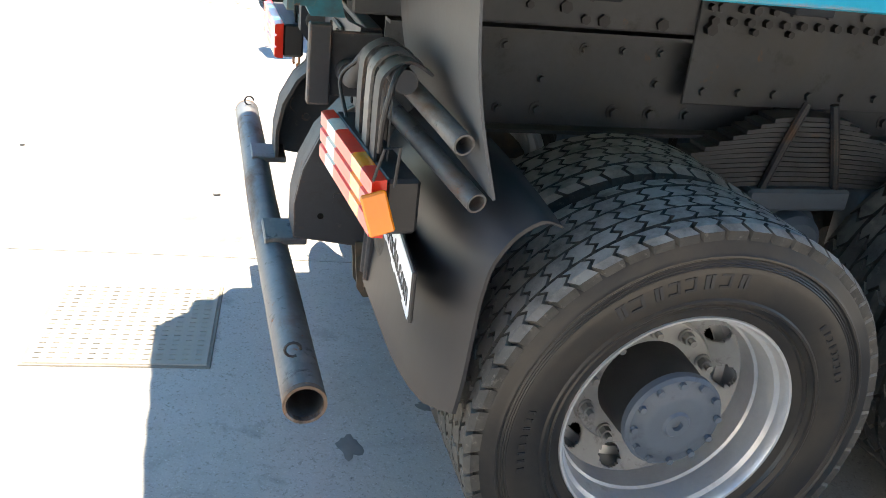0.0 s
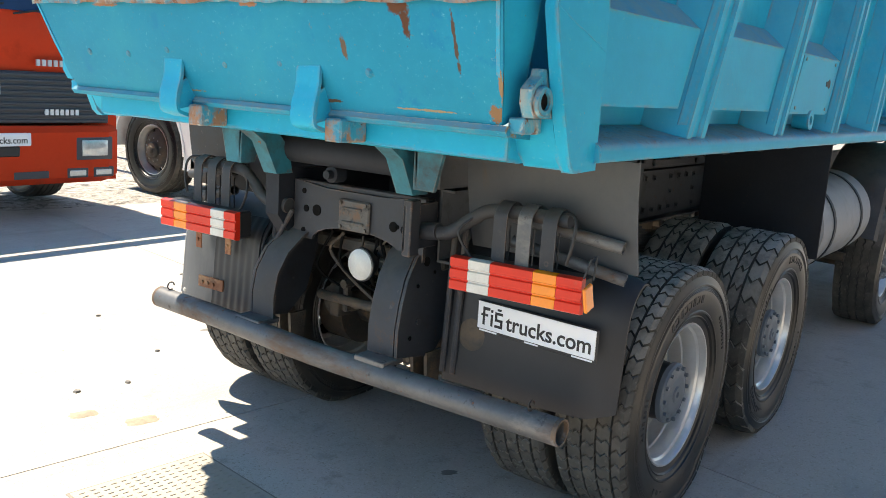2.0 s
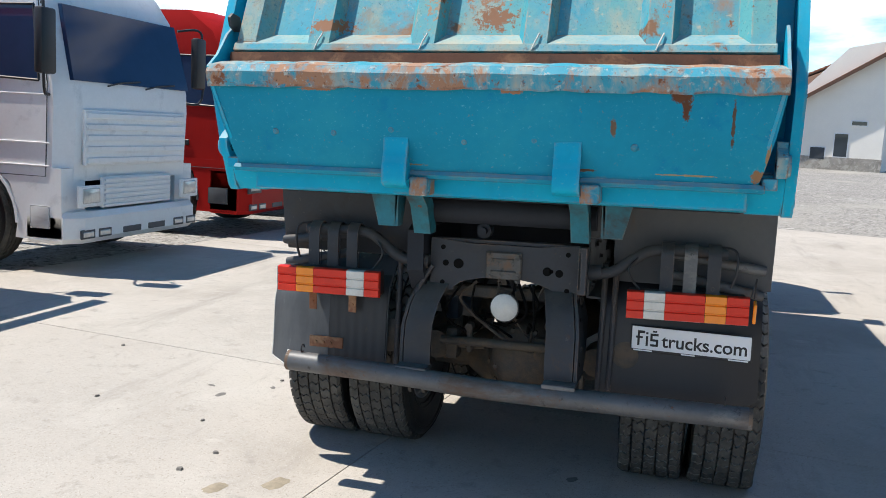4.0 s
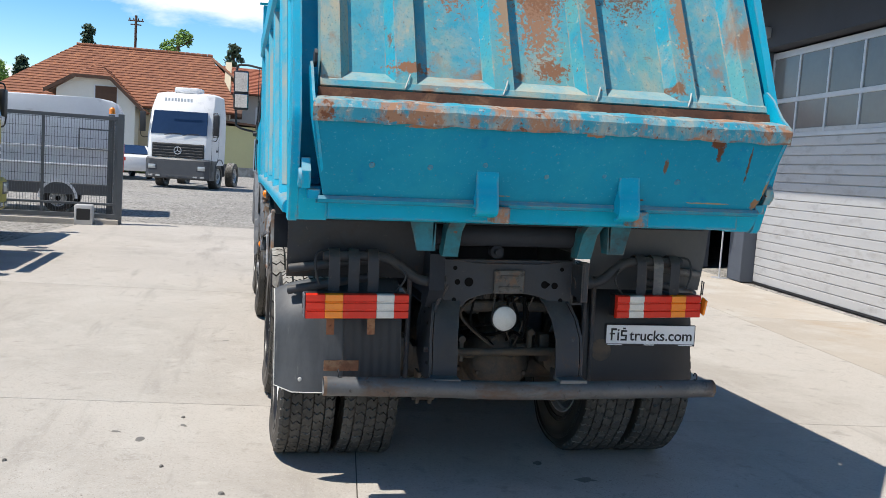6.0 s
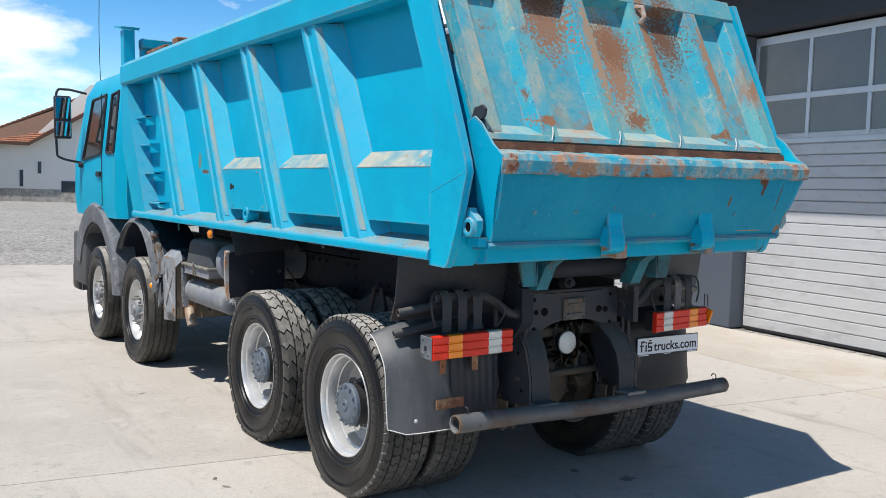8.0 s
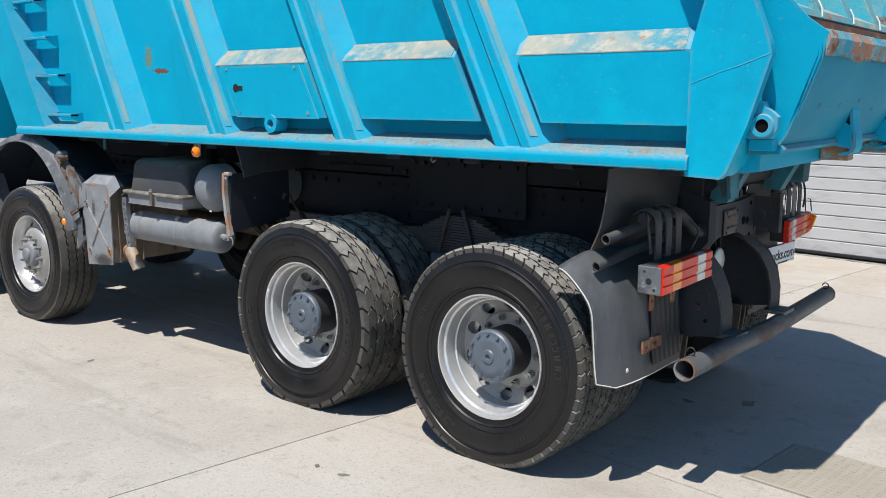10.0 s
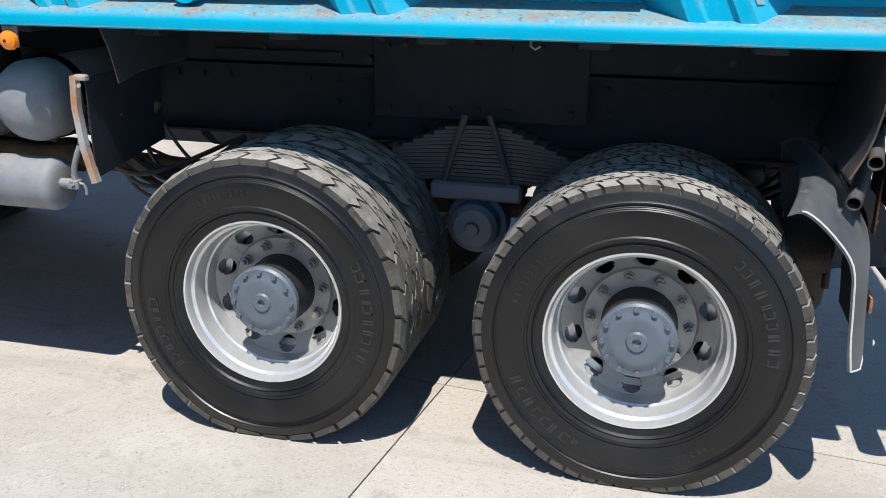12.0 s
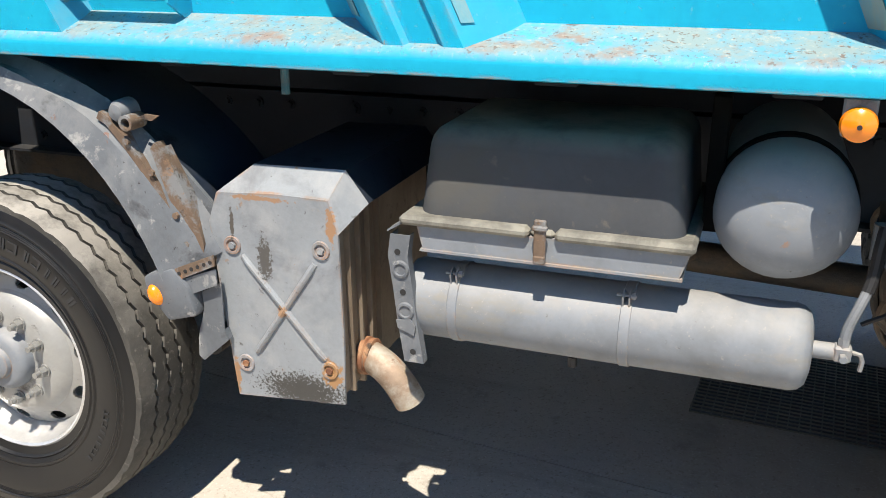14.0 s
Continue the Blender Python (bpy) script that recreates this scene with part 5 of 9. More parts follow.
# dealer sign on the right mudguard
bm = B()
box(bm, 0.600, 1.135, -0.690, -0.680, 0.762, 0.884, 0.003)
SIGN_TURN = LEAN @ Matrix.Translation((0.62, -0.69, 0)) @ pose(0, 0.078, -0.004, 0, 0, -4.6) @ Matrix.Translation((-0.62, 0.69, 0))
holder = part("sign_plate", bm, BLACK_PLASTIC, truck, "white dealer sign with black lettering on a black holder", SIGN_TURN)
bm = B()
box(bm, 0.606, 1.129, -0.6925, -0.6885, 0.774, 0.880, 0.002)
sign = part("sign_face", bm, SIGN_WHITE, holder)


def sign_print(parent, origin, k=1.0, turn=None):
    """Black print of the dealer's sign: a drawn mark, then the readable word."""
    t = turn if turn is not None else Matrix.Identity(4)
    base = Matrix.Translation(origin) @ t @ pose(0, 0, 0, 90, 0, 0) @ Matrix.Scale(k, 4)
    bm = B()
    for x0, x1, y0, y1 in ((0.012, 0.022, 0.0, 0.066), (0.012, 0.045, 0.058, 0.070), (0.004, 0.036, 0.034, 0.043), (0.050, 0.060, 0.0, 0.046), (0.050, 0.060, 0.054, 0.064), (0.070, 0.106, 0.0, 0.010), (0.096, 0.106, 0.0, 0.032), (0.070, 0.106, 0.024, 0.034), (0.070, 0.080, 0.024, 0.058), (0.070, 0.106, 0.050, 0.060), (0.080, 0.098, 0.066, 0.074)):
        box(bm, x0, x1, y0, y1, -0.0005, 0.0008)
    part("printed_mark", bm, SIGN_BLACK, parent, "", base)
    lettering("printed_word", "trucks.com", 0.083, SIGN_BLACK, parent, base @ Matrix.Translation((0.122, 0.002, 0)), 0.0006, 0.0012)


sign_print(holder, (0.620, -0.6935, 0.792))
for x0, x1 in ((0.615, 0.70), (0.83, 0.89), (1.035, 1.12)):
    bm = B()
    box(bm, x0, x1, -0.6915, -0.690, 0.7655, 0.7715, 0)
    part("small_print", bm, SIGN_WHITE, holder)

# hinge arms and cross tube under the body's rear edge
for s in (-1, 1):
    bm = B()
    prism(bm, [(s * 0.61, 1.52), (s * 0.46, 1.52), (s * 0.475, 1.30), (s * 0.555, 1.30)], "y", -0.875, -0.858)
    prism(bm, [(-0.875, 1.52), (-0.72, 1.52), (-0.80, 1.30), (-0.875, 1.30)], "x", min(s * 0.462, s * 0.476), max(s * 0.462, s * 0.476))
    part("hinge_arm", bm, TEAL_GRIMY, truck, "", LEAN)
    bm = B()
    prism(bm, [(-0.80, 1.265), (-0.71, 1.265), (-0.74, 1.38), (-0.86, 1.50), (-1.02, 1.50), (-0.87, 1.40)], "x", min(s * 0.325, s * 0.405), max(s * 0.325, s * 0.405))
    part("hinge_arm", bm, TEAL_GRIMY, truck, "grimy turquoise hinge bracket", LEAN)
bm = B()
cyl(bm, (-0.43, -0.70, 1.375), (0.43, -0.70, 1.375), 0.062, 24)
part("hinge_tube", bm, CHASSIS_SHADED, truck, "", LEAN)
# brake cables, hoses and chambers hanging behind the axle
rng = random.Random(8)
for i in range(10):
    bm = B()
    x0, x1 = rng.uniform(-0.26, 0.22), rng.uniform(-0.3, 0.3)
    sweep(bm, curve_points([(x0, -0.56, 1.02), (x0 + rng.uniform(-0.1, 0.1), -0.55, rng.uniform(0.8, 0.95)), ((x0 + x1) / 2, -0.46, rng.uniform(0.66, 0.86)), (x1, -0.3, rng.uniform(0.6, 0.8))], 6), rng.choice((0.005, 0.006, 0.008)), 6)
    part("brake_hose", bm, SOOT if i % 3 else GREASE, truck, "", LEAN)
for x in (-0.53, 0.47, 0.52):
    bm = B()
    cyl(bm, (x, -0.60, 1.15), (x - 0.01, -0.62, 0.56), 0.014, 10)
    part("rod", bm, CHASSIS, truck, "", LEAN)
for s in (-1, 1):
    bm = B()
    lathe(bm, [(-0.62, 0.03), (-0.60, 0.085), (-0.52, 0.095), (-0.50, 0.10), (-0.42, 0.09), (-0.36, 0.05)], (s * 0.58, 0, 0.72), "y", 22)
    part("brake_chamber", bm, GREASE, truck, "", LEAN)
for s, z in ((-1, 0.66), (1, 0.70)):
    bm = B()
    cyl(bm, (s * 0.30, -0.40, z), (s * 0.12, -0.46, z + 0.02), 0.022, 10)
    box(bm, s * 0.30 - 0.03, s * 0.30 + 0.03, -0.45, -0.36, z - 0.07, z + 0.09, 0.012)
    box(bm, s * 0.20 - 0.014, s * 0.20 + 0.014, -0.49, -0.45, z - 0.02, z + 0.13, 0.006)
    cyl(bm, (s * 0.20, -0.50, z + 0.11), (s * 0.20, -0.44, z + 0.11), 0.020, 10)
    part("slack_adjuster", bm, GREASE, truck, "", LEAN)
bm = B()
sweep(bm, curve_points([(-0.345, -0.685, 1.10), (-0.40, -0.70, 1.0), (-0.43, -0.72, 0.92)], 4), 0.011, 8)
part("stay_rod", bm, CHASSIS, truck, "", LEAN)
bm = B()
lathe(bm, [(-0.44, 0.0), (-0.43, 0.09), (-0.40, 0.15), (-0.35, 0.185), (-0.26, 0.195)], (0.06, 0, HUB_Z + 0.10), "y", 26)
for i in range(8):
    q = 2 * math.pi * (i + 0.5) / 8
    cyl(bm, (0.06 + 0.15 * math.cos(q), -0.41, HUB_Z + 0.10 + 0.15 * math.sin(q)), (0.06 + 0.15 * math.cos(q), -0.36, HUB_Z + 0.10 + 0.15 * math.sin(q)), 0.012, 6)
part("differential_cover", bm, GREASE, truck, "dirt-caked differential cover")
bm = B()
cyl(bm, (-0.34, -0.50, 0.70), (0.34, -0.50, 0.70), 0.022, 12)
box(bm, -0.36, 0.36, -0.52, -0.44, 0.93, 0.99, 0.01)
part("torque_rod", bm, GREASE, truck, "", LEAN)
for x in (-0.43, 0.35):
    bm = B()
    for off in (-0.035, 0.035):
        prism(bm, [(-0.64, 0.62), (-0.54, 0.62), (-0.555, 0.47), (-0.575, 0.44), (-0.605, 0.44), (-0.625, 0.47)], "x", x + off - 0.008, x + off + 0.008)
    cyl(bm, (x - 0.06, -0.59, 0.475), (x + 0.06, -0.59, 0.475), 0.018, 12)
    part("tow_lug", bm, GREASE, truck, "", LEAN)


# ---- the tipping body ----
SLANT = 0.47
Z0, ZT = 1.535, 3.0


def slant(y, z):
    return y + SLANT * (z - Z0)


body = None
for s in (-1, 1):
    x = lambda v: s * v
    lo, hi = (lambda a, b_: (min(s * a, s * b_), max(s * a, s * b_)))(1.03, 1.06)
    bm = B()
    # inner wall sheet, slanted at the rear
    prism(bm, [(-0.98, 1.48), (4.36, 1.48), (4.72, 2.14), (4.72, 2.95), (slant(-0.98, 2.95) - 0.16, 2.95), (-1.22, 2.05), (-1.18, 1.9)], "x", lo, hi)
    wall = part("body_side", bm, TEAL, truck, "turquoise body side wall with slanted ribs", LEAN)
    body = body or wall
    # lower ledge: an angle with a rolled edge
    bm = B()
    prism(bm, [(s * 1.04, 1.578), (s * 1.066, 1.576), (s * 1.10, 1.563), (s * 1.19, 1.540), (s * 1.208, 1.534), (s * 1.220, 1.523), (s * 1.226, 1.505), (s * 1.224, 1.478), (s * 1.20, 1.472), (s * 1.19, 1.49), (s * 1.04, 1.49)], "y", -0.95, 4.38)
    part("ledge", bm, TEAL_LEDGE, wall, "body ledge with dust and rust along its top")
    # top rail
    bm = B()
    prism(bm, [(s * 1.02, 2.80), (s * 1.20, 2.78), (s * 1.225, 2.80), (s * 1.225, 2.96), (s * 1.19, 3.0), (s * 1.02, 3.0)], "y", -0.72, 4.75)
    part("top_rail", bm, TEAL, wall)
    # ribs: trapezoid channels leaning forward
    for yc, w in ((-0.14, 0.42), (0.89, 0.35), (1.95, 0.36), (3.02, 0.42)):
        bm = B()
        for z_lo, z_hi in ((1.533, 2.785),):
            pts = []
            for z in (z_lo, z_hi):
                c = slant(yc, z)
                k = 1.0 if z < 2 else 0.95
                pts.append([(1.058, c - w / 2 * k), (1.192, c - w / 4 * k), (1.204, c - w / 4.6), (1.204, c - w / 9), (1.190, c - w / 12), (1.190, c + w / 12), (1.204, c + w / 9), (1.204, c + w / 4.6), (1.192, c + w / 4 * k), (1.058, c + w / 2 * k)])
            n = len(pts[0])
            vs = [(s * a, y, z_lo) for a, y in pts[0]] + [(s * a, y, z_hi) for a, y in pts[1]]
            add(bm, vs, [[i, i + 1, n + i + 1, n + i] for i in range(n - 1)] + [list(range(n)), list(range(2 * n - 1, n - 1, -1)), [n - 1, 0, n, 2 * n - 1]])
        part("rib", bm, TEAL, wall)
        # rust and dust lying along the rib's folds
        for side, f0, f1 in ((1, 0.04, 0.46), (-1, 0.80, 1.0)):
            bm = B()
            vs = []
            for z in (1.585, 2.76):
                c, k = slant(yc, z), 1.0 if z < 2 else 0.95
                for f in (f0, f1):
                    vs.append((s * (1.0595 + 0.137 * f), c + side * (w / 2 * k - w / 4 * k * f) + side * 0.0015, z))
            vs += [(a - s * 0.003, b_ - side * 0.002, z) for a, b_, z in vs]
            add(bm, vs, [(0, 1, 3, 2), (4, 6, 7, 5), (0, 4, 5, 1), (1, 5, 7, 3), (3, 7, 6, 2), (2, 6, 4, 0)])
            part("dirt_line", bm, TEAL_FOLD if s < 0 else TEAL, wall)
    # lower skirt plates between the ribs, each with a sloped sill on top and a slot below
    bays = [(-0.93, -0.35, 1.93), (0.07, 0.72, 1.93), (1.065, 1.77, 1.93)]
    for y0, y1, zs in bays:
        bm = B()
        d = 0.10
        e = 0.0 if y0 < -0.9 else 0.10
        pts = lambda z, a, b_: (slant(a, z), slant(b_, z))
        rows = [(1.170, 1.642), (1.170, zs), (1.062, zs + 0.085)]
        vs = []
        for xx, z in rows:
            a, b_ = (slant(y0, z) if y0 > -0.9 else y0 + (z - 1.6) * 0.1) - d * 0.4, slant(y1, z) + d * 0.4
            vs += [(s * xx, a, z), (s * xx, b_, z), (s * 1.06, a, z), (s * 1.06, b_, z)]
        add(bm, vs, [(0, 1, 5, 4), (4, 5, 9, 8), (0, 2, 3, 1), (0, 4, 6, 2), (1, 3, 7, 5), (4, 8, 6), (5, 7, 9)])
        part("skirt_plate", bm, TEAL, wall)
        if zs > 1.8:
            bm = B()
            a0, b0 = (slant(y0, zs) if y0 > -0.9 else y0 + 0.05) - 0.02, slant(y1, zs) + 0.02
            vs = [(s * 1.172, a0, zs + 0.002), (s * 1.172, b0, zs + 0.002), (s * 1.064, b0 + 0.03, zs + 0.088), (s * 1.064, a0 + 0.03, zs + 0.088)]
            add(bm, vs + [(p[0], p[1], p[2] - 0.004) for p in vs], [(0, 1, 2, 3), (7, 6, 5, 4), (0, 4, 5, 1), (1, 5, 6, 2), (2, 6, 7, 3), (3, 7, 4, 0)])
            part("sill_dirt", bm, TEAL_DUSTY if s < 0 else TEAL, wall)
    # flap plate over the third bay, with a keyhole and hinge bolts
    bm = B()
    prism(bm, [(1.12, 1.636), (1.80, 1.636), (1.945, 1.925), (1.27, 1.925)], "x", min(s * 1.1695, s * 1.176), max(s * 1.1695, s * 1.176))
    hatch = part("hatch_plate", bm, TEAL, wall, "riveted hatch plate with a keyhole")
    bm = B()
    cyl(bm, (s * 1.172, 1.80, 1.80), (s * 1.178, 1.80, 1.80), 0.024, 16)
    box(bm, min(s * 1.172, s * 1.178), max(s * 1.172, s * 1.178), 1.74, 1.805, 1.785, 1.812, 0)
    part("keyhole", bm, IRON, hatch)
    for y, z in ((1.20, 1.665), (1.77, 1.665), (1.30, 1.905), (1.88, 1.905)):
        bm = B()
        cyl(bm, (s * 1.174, y, z), (s * 1.181, y, z), 0.009, 8)
        part("hatch_bolt", bm, TEAL_DUSTY, hatch)
    bm = B()
    lathe(bm, [(s * 1.10, 0.05), (s * 1.185, 0.05), (s * 1.185, 0.024), (s * 1.10, 0.024)], (0, 1.50, 1.605), "x", 24, True)
    part("ring_lug", bm, TEAL, wall)
    # front corner post and the ladder rungs between it and the first rib
    bm = B()
    prism(bm, [(3.98, 1.53), (4.38, 1.49), (4.76, 2.16), (4.79, 3.0), (4.66, 3.0), (4.45, 2.42)], "x", min(s * 1.02, s * 1.205), max(s * 1.02, s * 1.205))
    prism(bm, [(4.66, 3.0), (4.79, 3.0), (4.80, 3.33), (4.67, 3.33)], "x", min(s * 1.10, s * 1.205), max(s * 1.10, s * 1.205))
    prism(bm, [(4.66, 3.33), (4.90, 3.37), (4.90, 3.39), (4.62, 3.35)], "x", min(s * 1.06, s * 1.24), max(s * 1.06, s * 1.24))
    part("corner_post", bm, TEAL, wall)
    for z in (1.62, 1.90, 2.17, 2.44):
        yc = 3.86 + 0.5 * (z - 1.62)
        bm = B()
        box(bm, min(s * 1.095, s * 1.155), max(s * 1.095, s * 1.155), yc - 0.165, yc + 0.165, z - 0.009, z + 0.009, 0.003)
        for end in (-0.165, 0.157):
            prism(bm, [(s * 1.058, z - 0.075), (s * 1.058, z + 0.02), (s * 1.155, z + 0.009), (s * 1.155, z - 0.012)], "y", yc + end, yc + end + 0.008)
        part("rung", bm, TEAL, wall)
    # rear corner post: an outer skin with a stiffening web along its front edge
    bm = B()
    edge = [(-0.935, 1.452), (-1.07, 1.447), (-1.095, 1.47), (-1.165, 1.648), (-1.24, 1.90), (-1.225, 1.96), (-0.80, 3.0), (-0.60, 3.0), (-0.985, 2.12), (-0.935, 1.93)]
    prism(bm, edge, "x", min(s * 1.165, s * 1.205), max(s * 1.165, s * 1.205))
    prism(bm, [(-0.935, 1.452), (-0.965, 1.452), (-0.965, 1.93), (-1.015, 2.12), (-0.64, 3.0), (-0.60, 3.0), (-0.985, 2.12), (-0.935, 1.93)], "x", min(s * 1.04, s * 1.164), max(s * 1.04, s * 1.164))
    prism(bm, [(-0.965, 1.452), (-1.06, 1.452), (-1.10, 1.49), (-1.14, 1.58), (-1.14, 1.61), (-0.965, 1.61)], "x", min(s * 1.03, s * 1.164), max(s * 1.03, s * 1.164))
    post = part("rear_post", bm, TEAL, wall, "rear corner post with a chipped edge")
    bm = B()
    sweep(bm, [(s * 1.205, -0.94, 1.80), (s * 1.205, -1.06, 1.845), (s * 1.205, -1.12, 1.862), (s * 1.205, -1.235, 1.905)], 0.002, 6)
    part("weld_seam", bm, TEAL, post)
    # hinge lug of the tailgate, a plate with a pin through its eye
    bm = B()
    prism(bm, [(-1.135, 1.60), (-1.19, 1.738), (-1.205, 1.735), (-1.212, 1.715), (-1.235, 1.70), (-1.258, 1.68), (-1.258, 1.64), (-1.235, 1.602)], "x", min(s * 1.12, s * 1.158), max(s * 1.12, s * 1.158))
    lathe(bm, [(s * 1.12, 0.044), (s * 1.166, 0.044), (s * 1.172, 0.040), (s * 1.172, 0.025), (s * 1.12, 0.025)], (0, -1.205, 1.648), "x", 24, True)
    pin = part("hinge_lug", bm, TEAL_LIP if s > 0 else TEAL, wall)
    bm = B()
    box(bm, min(s * 1.075, s * 1.13), max(s * 1.075, s * 1.13), -1.238, -1.145, 1.555, 1.600, 0.004)
    part("corner_gusset", bm, TEAL_LIP if s > 0 else TEAL_LEDGE, wall)
    bm = B()
    cyl(bm, (s * 1.12, -1.205, 1.648), (s * 1.163, -1.205, 1.648), 0.0245, 16)
    part("hinge_pin", bm, SOOT, pin)
    if s < 0:
        bm = B()
        prism(bm, [(-1.14, 2.14), (-1.20, 2.135), (-1.245, 2.155), (-1.255, 2.19), (-1.23, 2.21), (-1.17, 2.20)], "x", -1.118, -1.105)
        part("latch_tongue", bm, CHASSIS, wall, "dark bent latch tongue")

# floor, its cross beams, and the front wall
bm = B()
box(bm, -1.04, 1.04, -1.0, 4.37, 1.50, 1.53, 0.003)
part("body_floor", bm, TEAL_DUSTY, truck, "", LEAN)
for i in range(11):
    y = -0.8 + i * 0.51
    bm = B()
    box(bm, -1.03, 1.03, y - 0.05, y + 0.05, 1.435, 1.50, 0.004)
    part("floor_beam", bm, CHASSIS_SHADED, truck, "", LEAN)
bm = B()
prism(bm, [(4.33, 1.53), (4.39, 1.53), (4.76, 2.16), (4.76, 3.22), (4.70, 3.22), (4.70, 2.18)], "x", -1.03, 1.03)
box(bm, -1.03, 1.03, 4.66, 4.80, 3.16, 3.26, 0.01)
part("front_wall", bm, TEAL, truck, "", LEAN)
bm = B()
box(bm, -0.99, 0.99, 4.05, 4.70, 3.10, 3.13, 0.004)
box(bm, -0.9, -0.7, 3.95, 4.1, 3.06, 3.2, 0.01)
part("headboard_roof", bm, RUSTY, truck, "", LEAN)

# ---- tailgate: a scooped lower panel and a ribbed upper one that leans forward ----
bm = B()
low = [(1.95, -1.384, 1.124), (1.90, -1.386, 1.128), (1.75, -1.330, 1.105), (1.62, -1.272, 1.075), (1.575, -1.245, 1.06)]
back = [(1.575, -1.235, 1.055), (1.62, -1.26, 1.07), (1.75, -1.318, 1.10), (1.90, -1.372, 1.123), (1.95, -1.372, 1.119)]
rng = random.Random(5)
cols = 24
vs = []
for z, y, w in low + back:
    for i in range(cols + 1):
        u = -1 + 2 * i / cols
        dent = 0.010 * noise.noise(Vector((u * 4, z * 5, 0.3))) if 1.6 < z < 1.89 else 0.003 * noise.noise(Vector((u * 7, 1.0, 0.3)))
        vs.append((u * w, y + dent, z + (0.010 * noise.noise(Vector((u * 6, 4.0, 0))) if z > 1.95 else 0)))
k = len(low) + len(back)
add(bm, vs, [[a * (cols + 1) + i, a * (cols + 1) + i + 1, ((a + 1) % k) * (cols + 1) + i + 1, ((a + 1) % k) * (cols + 1) + i] for a in range(k) for i in range(cols)])
gate = part("tailgate", bm, TEAL_GATE_SHADED, truck, "dented turquoise tailgate, lip and upper panels eaten by rust", LEAN)
# bent lip on top of the lower panel
bm = B()
vs = []
prof = [(1.895, -1.398, 1.131), (1.955, -1.412, 1.131), (1.985, -1.395, 1.128), (2.000, -1.33, 1.12), (2.008, -1.27, 1.11), (1.99, -1.27, 1.11), (1.982, -1.33, 1.12), (1.965, -1.385, 1.125), (1.94, -1.395, 1.125)]
cols = 72
for z, y, w in prof:
    for i in range(cols + 1):
        u = -1 + 2 * i / cols
        q = noise.noise(Vector((u * 13, 3.1, z * 6)))
        vs.append((u * w, y - 0.005 + 0.009 * q, z + (0.005 if z > 1.93 else 0.009) * noise.noise(Vector((u * 15, 7.7, 0.2)))))
k = len(prof)
add(bm, vs, [[a * (cols + 1) + i, a * (cols + 1) + i + 1, ((a + 1) % k) * (cols + 1) + i + 1, ((a + 1) % k) * (cols + 1) + i] for a in range(k) for i in range(cols)] + [[a * (cols + 1) for a in range(k)], [a * (cols + 1) + cols for a in range(k - 1, -1, -1)]])
part("lip", bm, TEAL_LIP, gate, "hammered lip with large rust patches")
bm = B()
prism(bm, [(-1.275, 2.0), (-1.262, 2.045), (-1.235, 2.05), (-1.23, 2.0)], "x", -1.10, 1.10)
part("rust_seam", bm, SEAM_RUST, gate, "deep rust seam")
# side cheeks of the scoop
for s in (-1, 1):
    bm = B()
    pts = [(-1.405, 1.975), (-1.39, 1.90), (-1.33, 1.75), (-1.265, 1.61), (-1.24, 1.575), (-1.17, 1.60), (-1.17, 1.72), (-1.19, 1.92), (-1.13, 2.14), (-1.19, 2.16), (-1.25, 2.12), (-1.33, 2.03)]
    vs = []
    for off in (0.0, 0.012):
        for y, z in pts:
            w = 1.06 + (z - 1.575) * 0.18
            vs.append((s * (min(w, 1.13) - off + 0.002), y, z))
    n = len(pts)
    add(bm, vs, [list(range(n)), list(range(2 * n - 1, n - 1, -1))] + [[i, (i + 1) % n, n + (i + 1) % n, n + i] for i in range(n)])
    part("cheek", bm, TEAL, gate)
# bottom flange and its underside box
bm = B()
prism(bm, [(-1.25, 1.575), (-1.262, 1.56), (-1.25, 1.545), (-1.13, 1.535), (-1.13, 1.56)], "x", -1.085, 1.085)
part("lower_flange", bm, TEAL_GATE_SHADED, gate)
bm = B()
prism(bm, [(-1.16, 1.545), (-1.16, 1.47), (-1.10, 1.46), (-0.95, 1.46), (-0.95, 1.545)], "x", -1.03, 1.03)
part("rear_sill", bm, TEAL, truck, "turquoise rear sill of the tipping body", LEAN)
# drip of rust and bolts on the lower panel
for x, z in ((-0.86, 1.72), (-0.60, 1.72), (-0.05, 1.70), (0.23, 1.715), (0.61, 1.70), (-0.35, 1.74)):
    bm = B()
    y = -1.272 - (z - 1.62) * 0.446
    cyl(bm, (x, y + 0.006, z), (x, y - 0.004, z - 0.002), 0.017, 12, 0.009)
    part("bolt_head", bm, TEAL_GATE_SHADED, gate)
for x in (-0.332, 0.360):
    bm = B()
    pts = [(p.x, p.y) for p in curve_points([(-1.288, 1.722, 0), (-1.312, 1.712, 0), (-1.316, 1.65, 0), (-1.334, 1.58, 0), (-1.328, 1.522, 0), (-1.27, 1.500, 0)], 4)]
    sheet(bm, pts, 0.012, "x", x - 0.052, x + 0.052)
    prism(bm, [(-1.26, 1.66), (-1.31, 1.63), (-1.325, 1.53), (-1.24, 1.545)], "x", x - 0.045, x - 0.032)
    prism(bm, [(-1.26, 1.66), (-1.31, 1.63), (-1.325, 1.53), (-1.24, 1.545)], "x", x + 0.032, x + 0.045)
    part("hook", bm, TEAL, gate, "bent turquoise hook")
    bm = B()
    box(bm, x + 0.05, x + 0.125, -1.285, -1.16, 1.475, 1.55, 0.006)
    part("hook_block", bm, TEAL_LIP, gate, "rusted block under the flange")
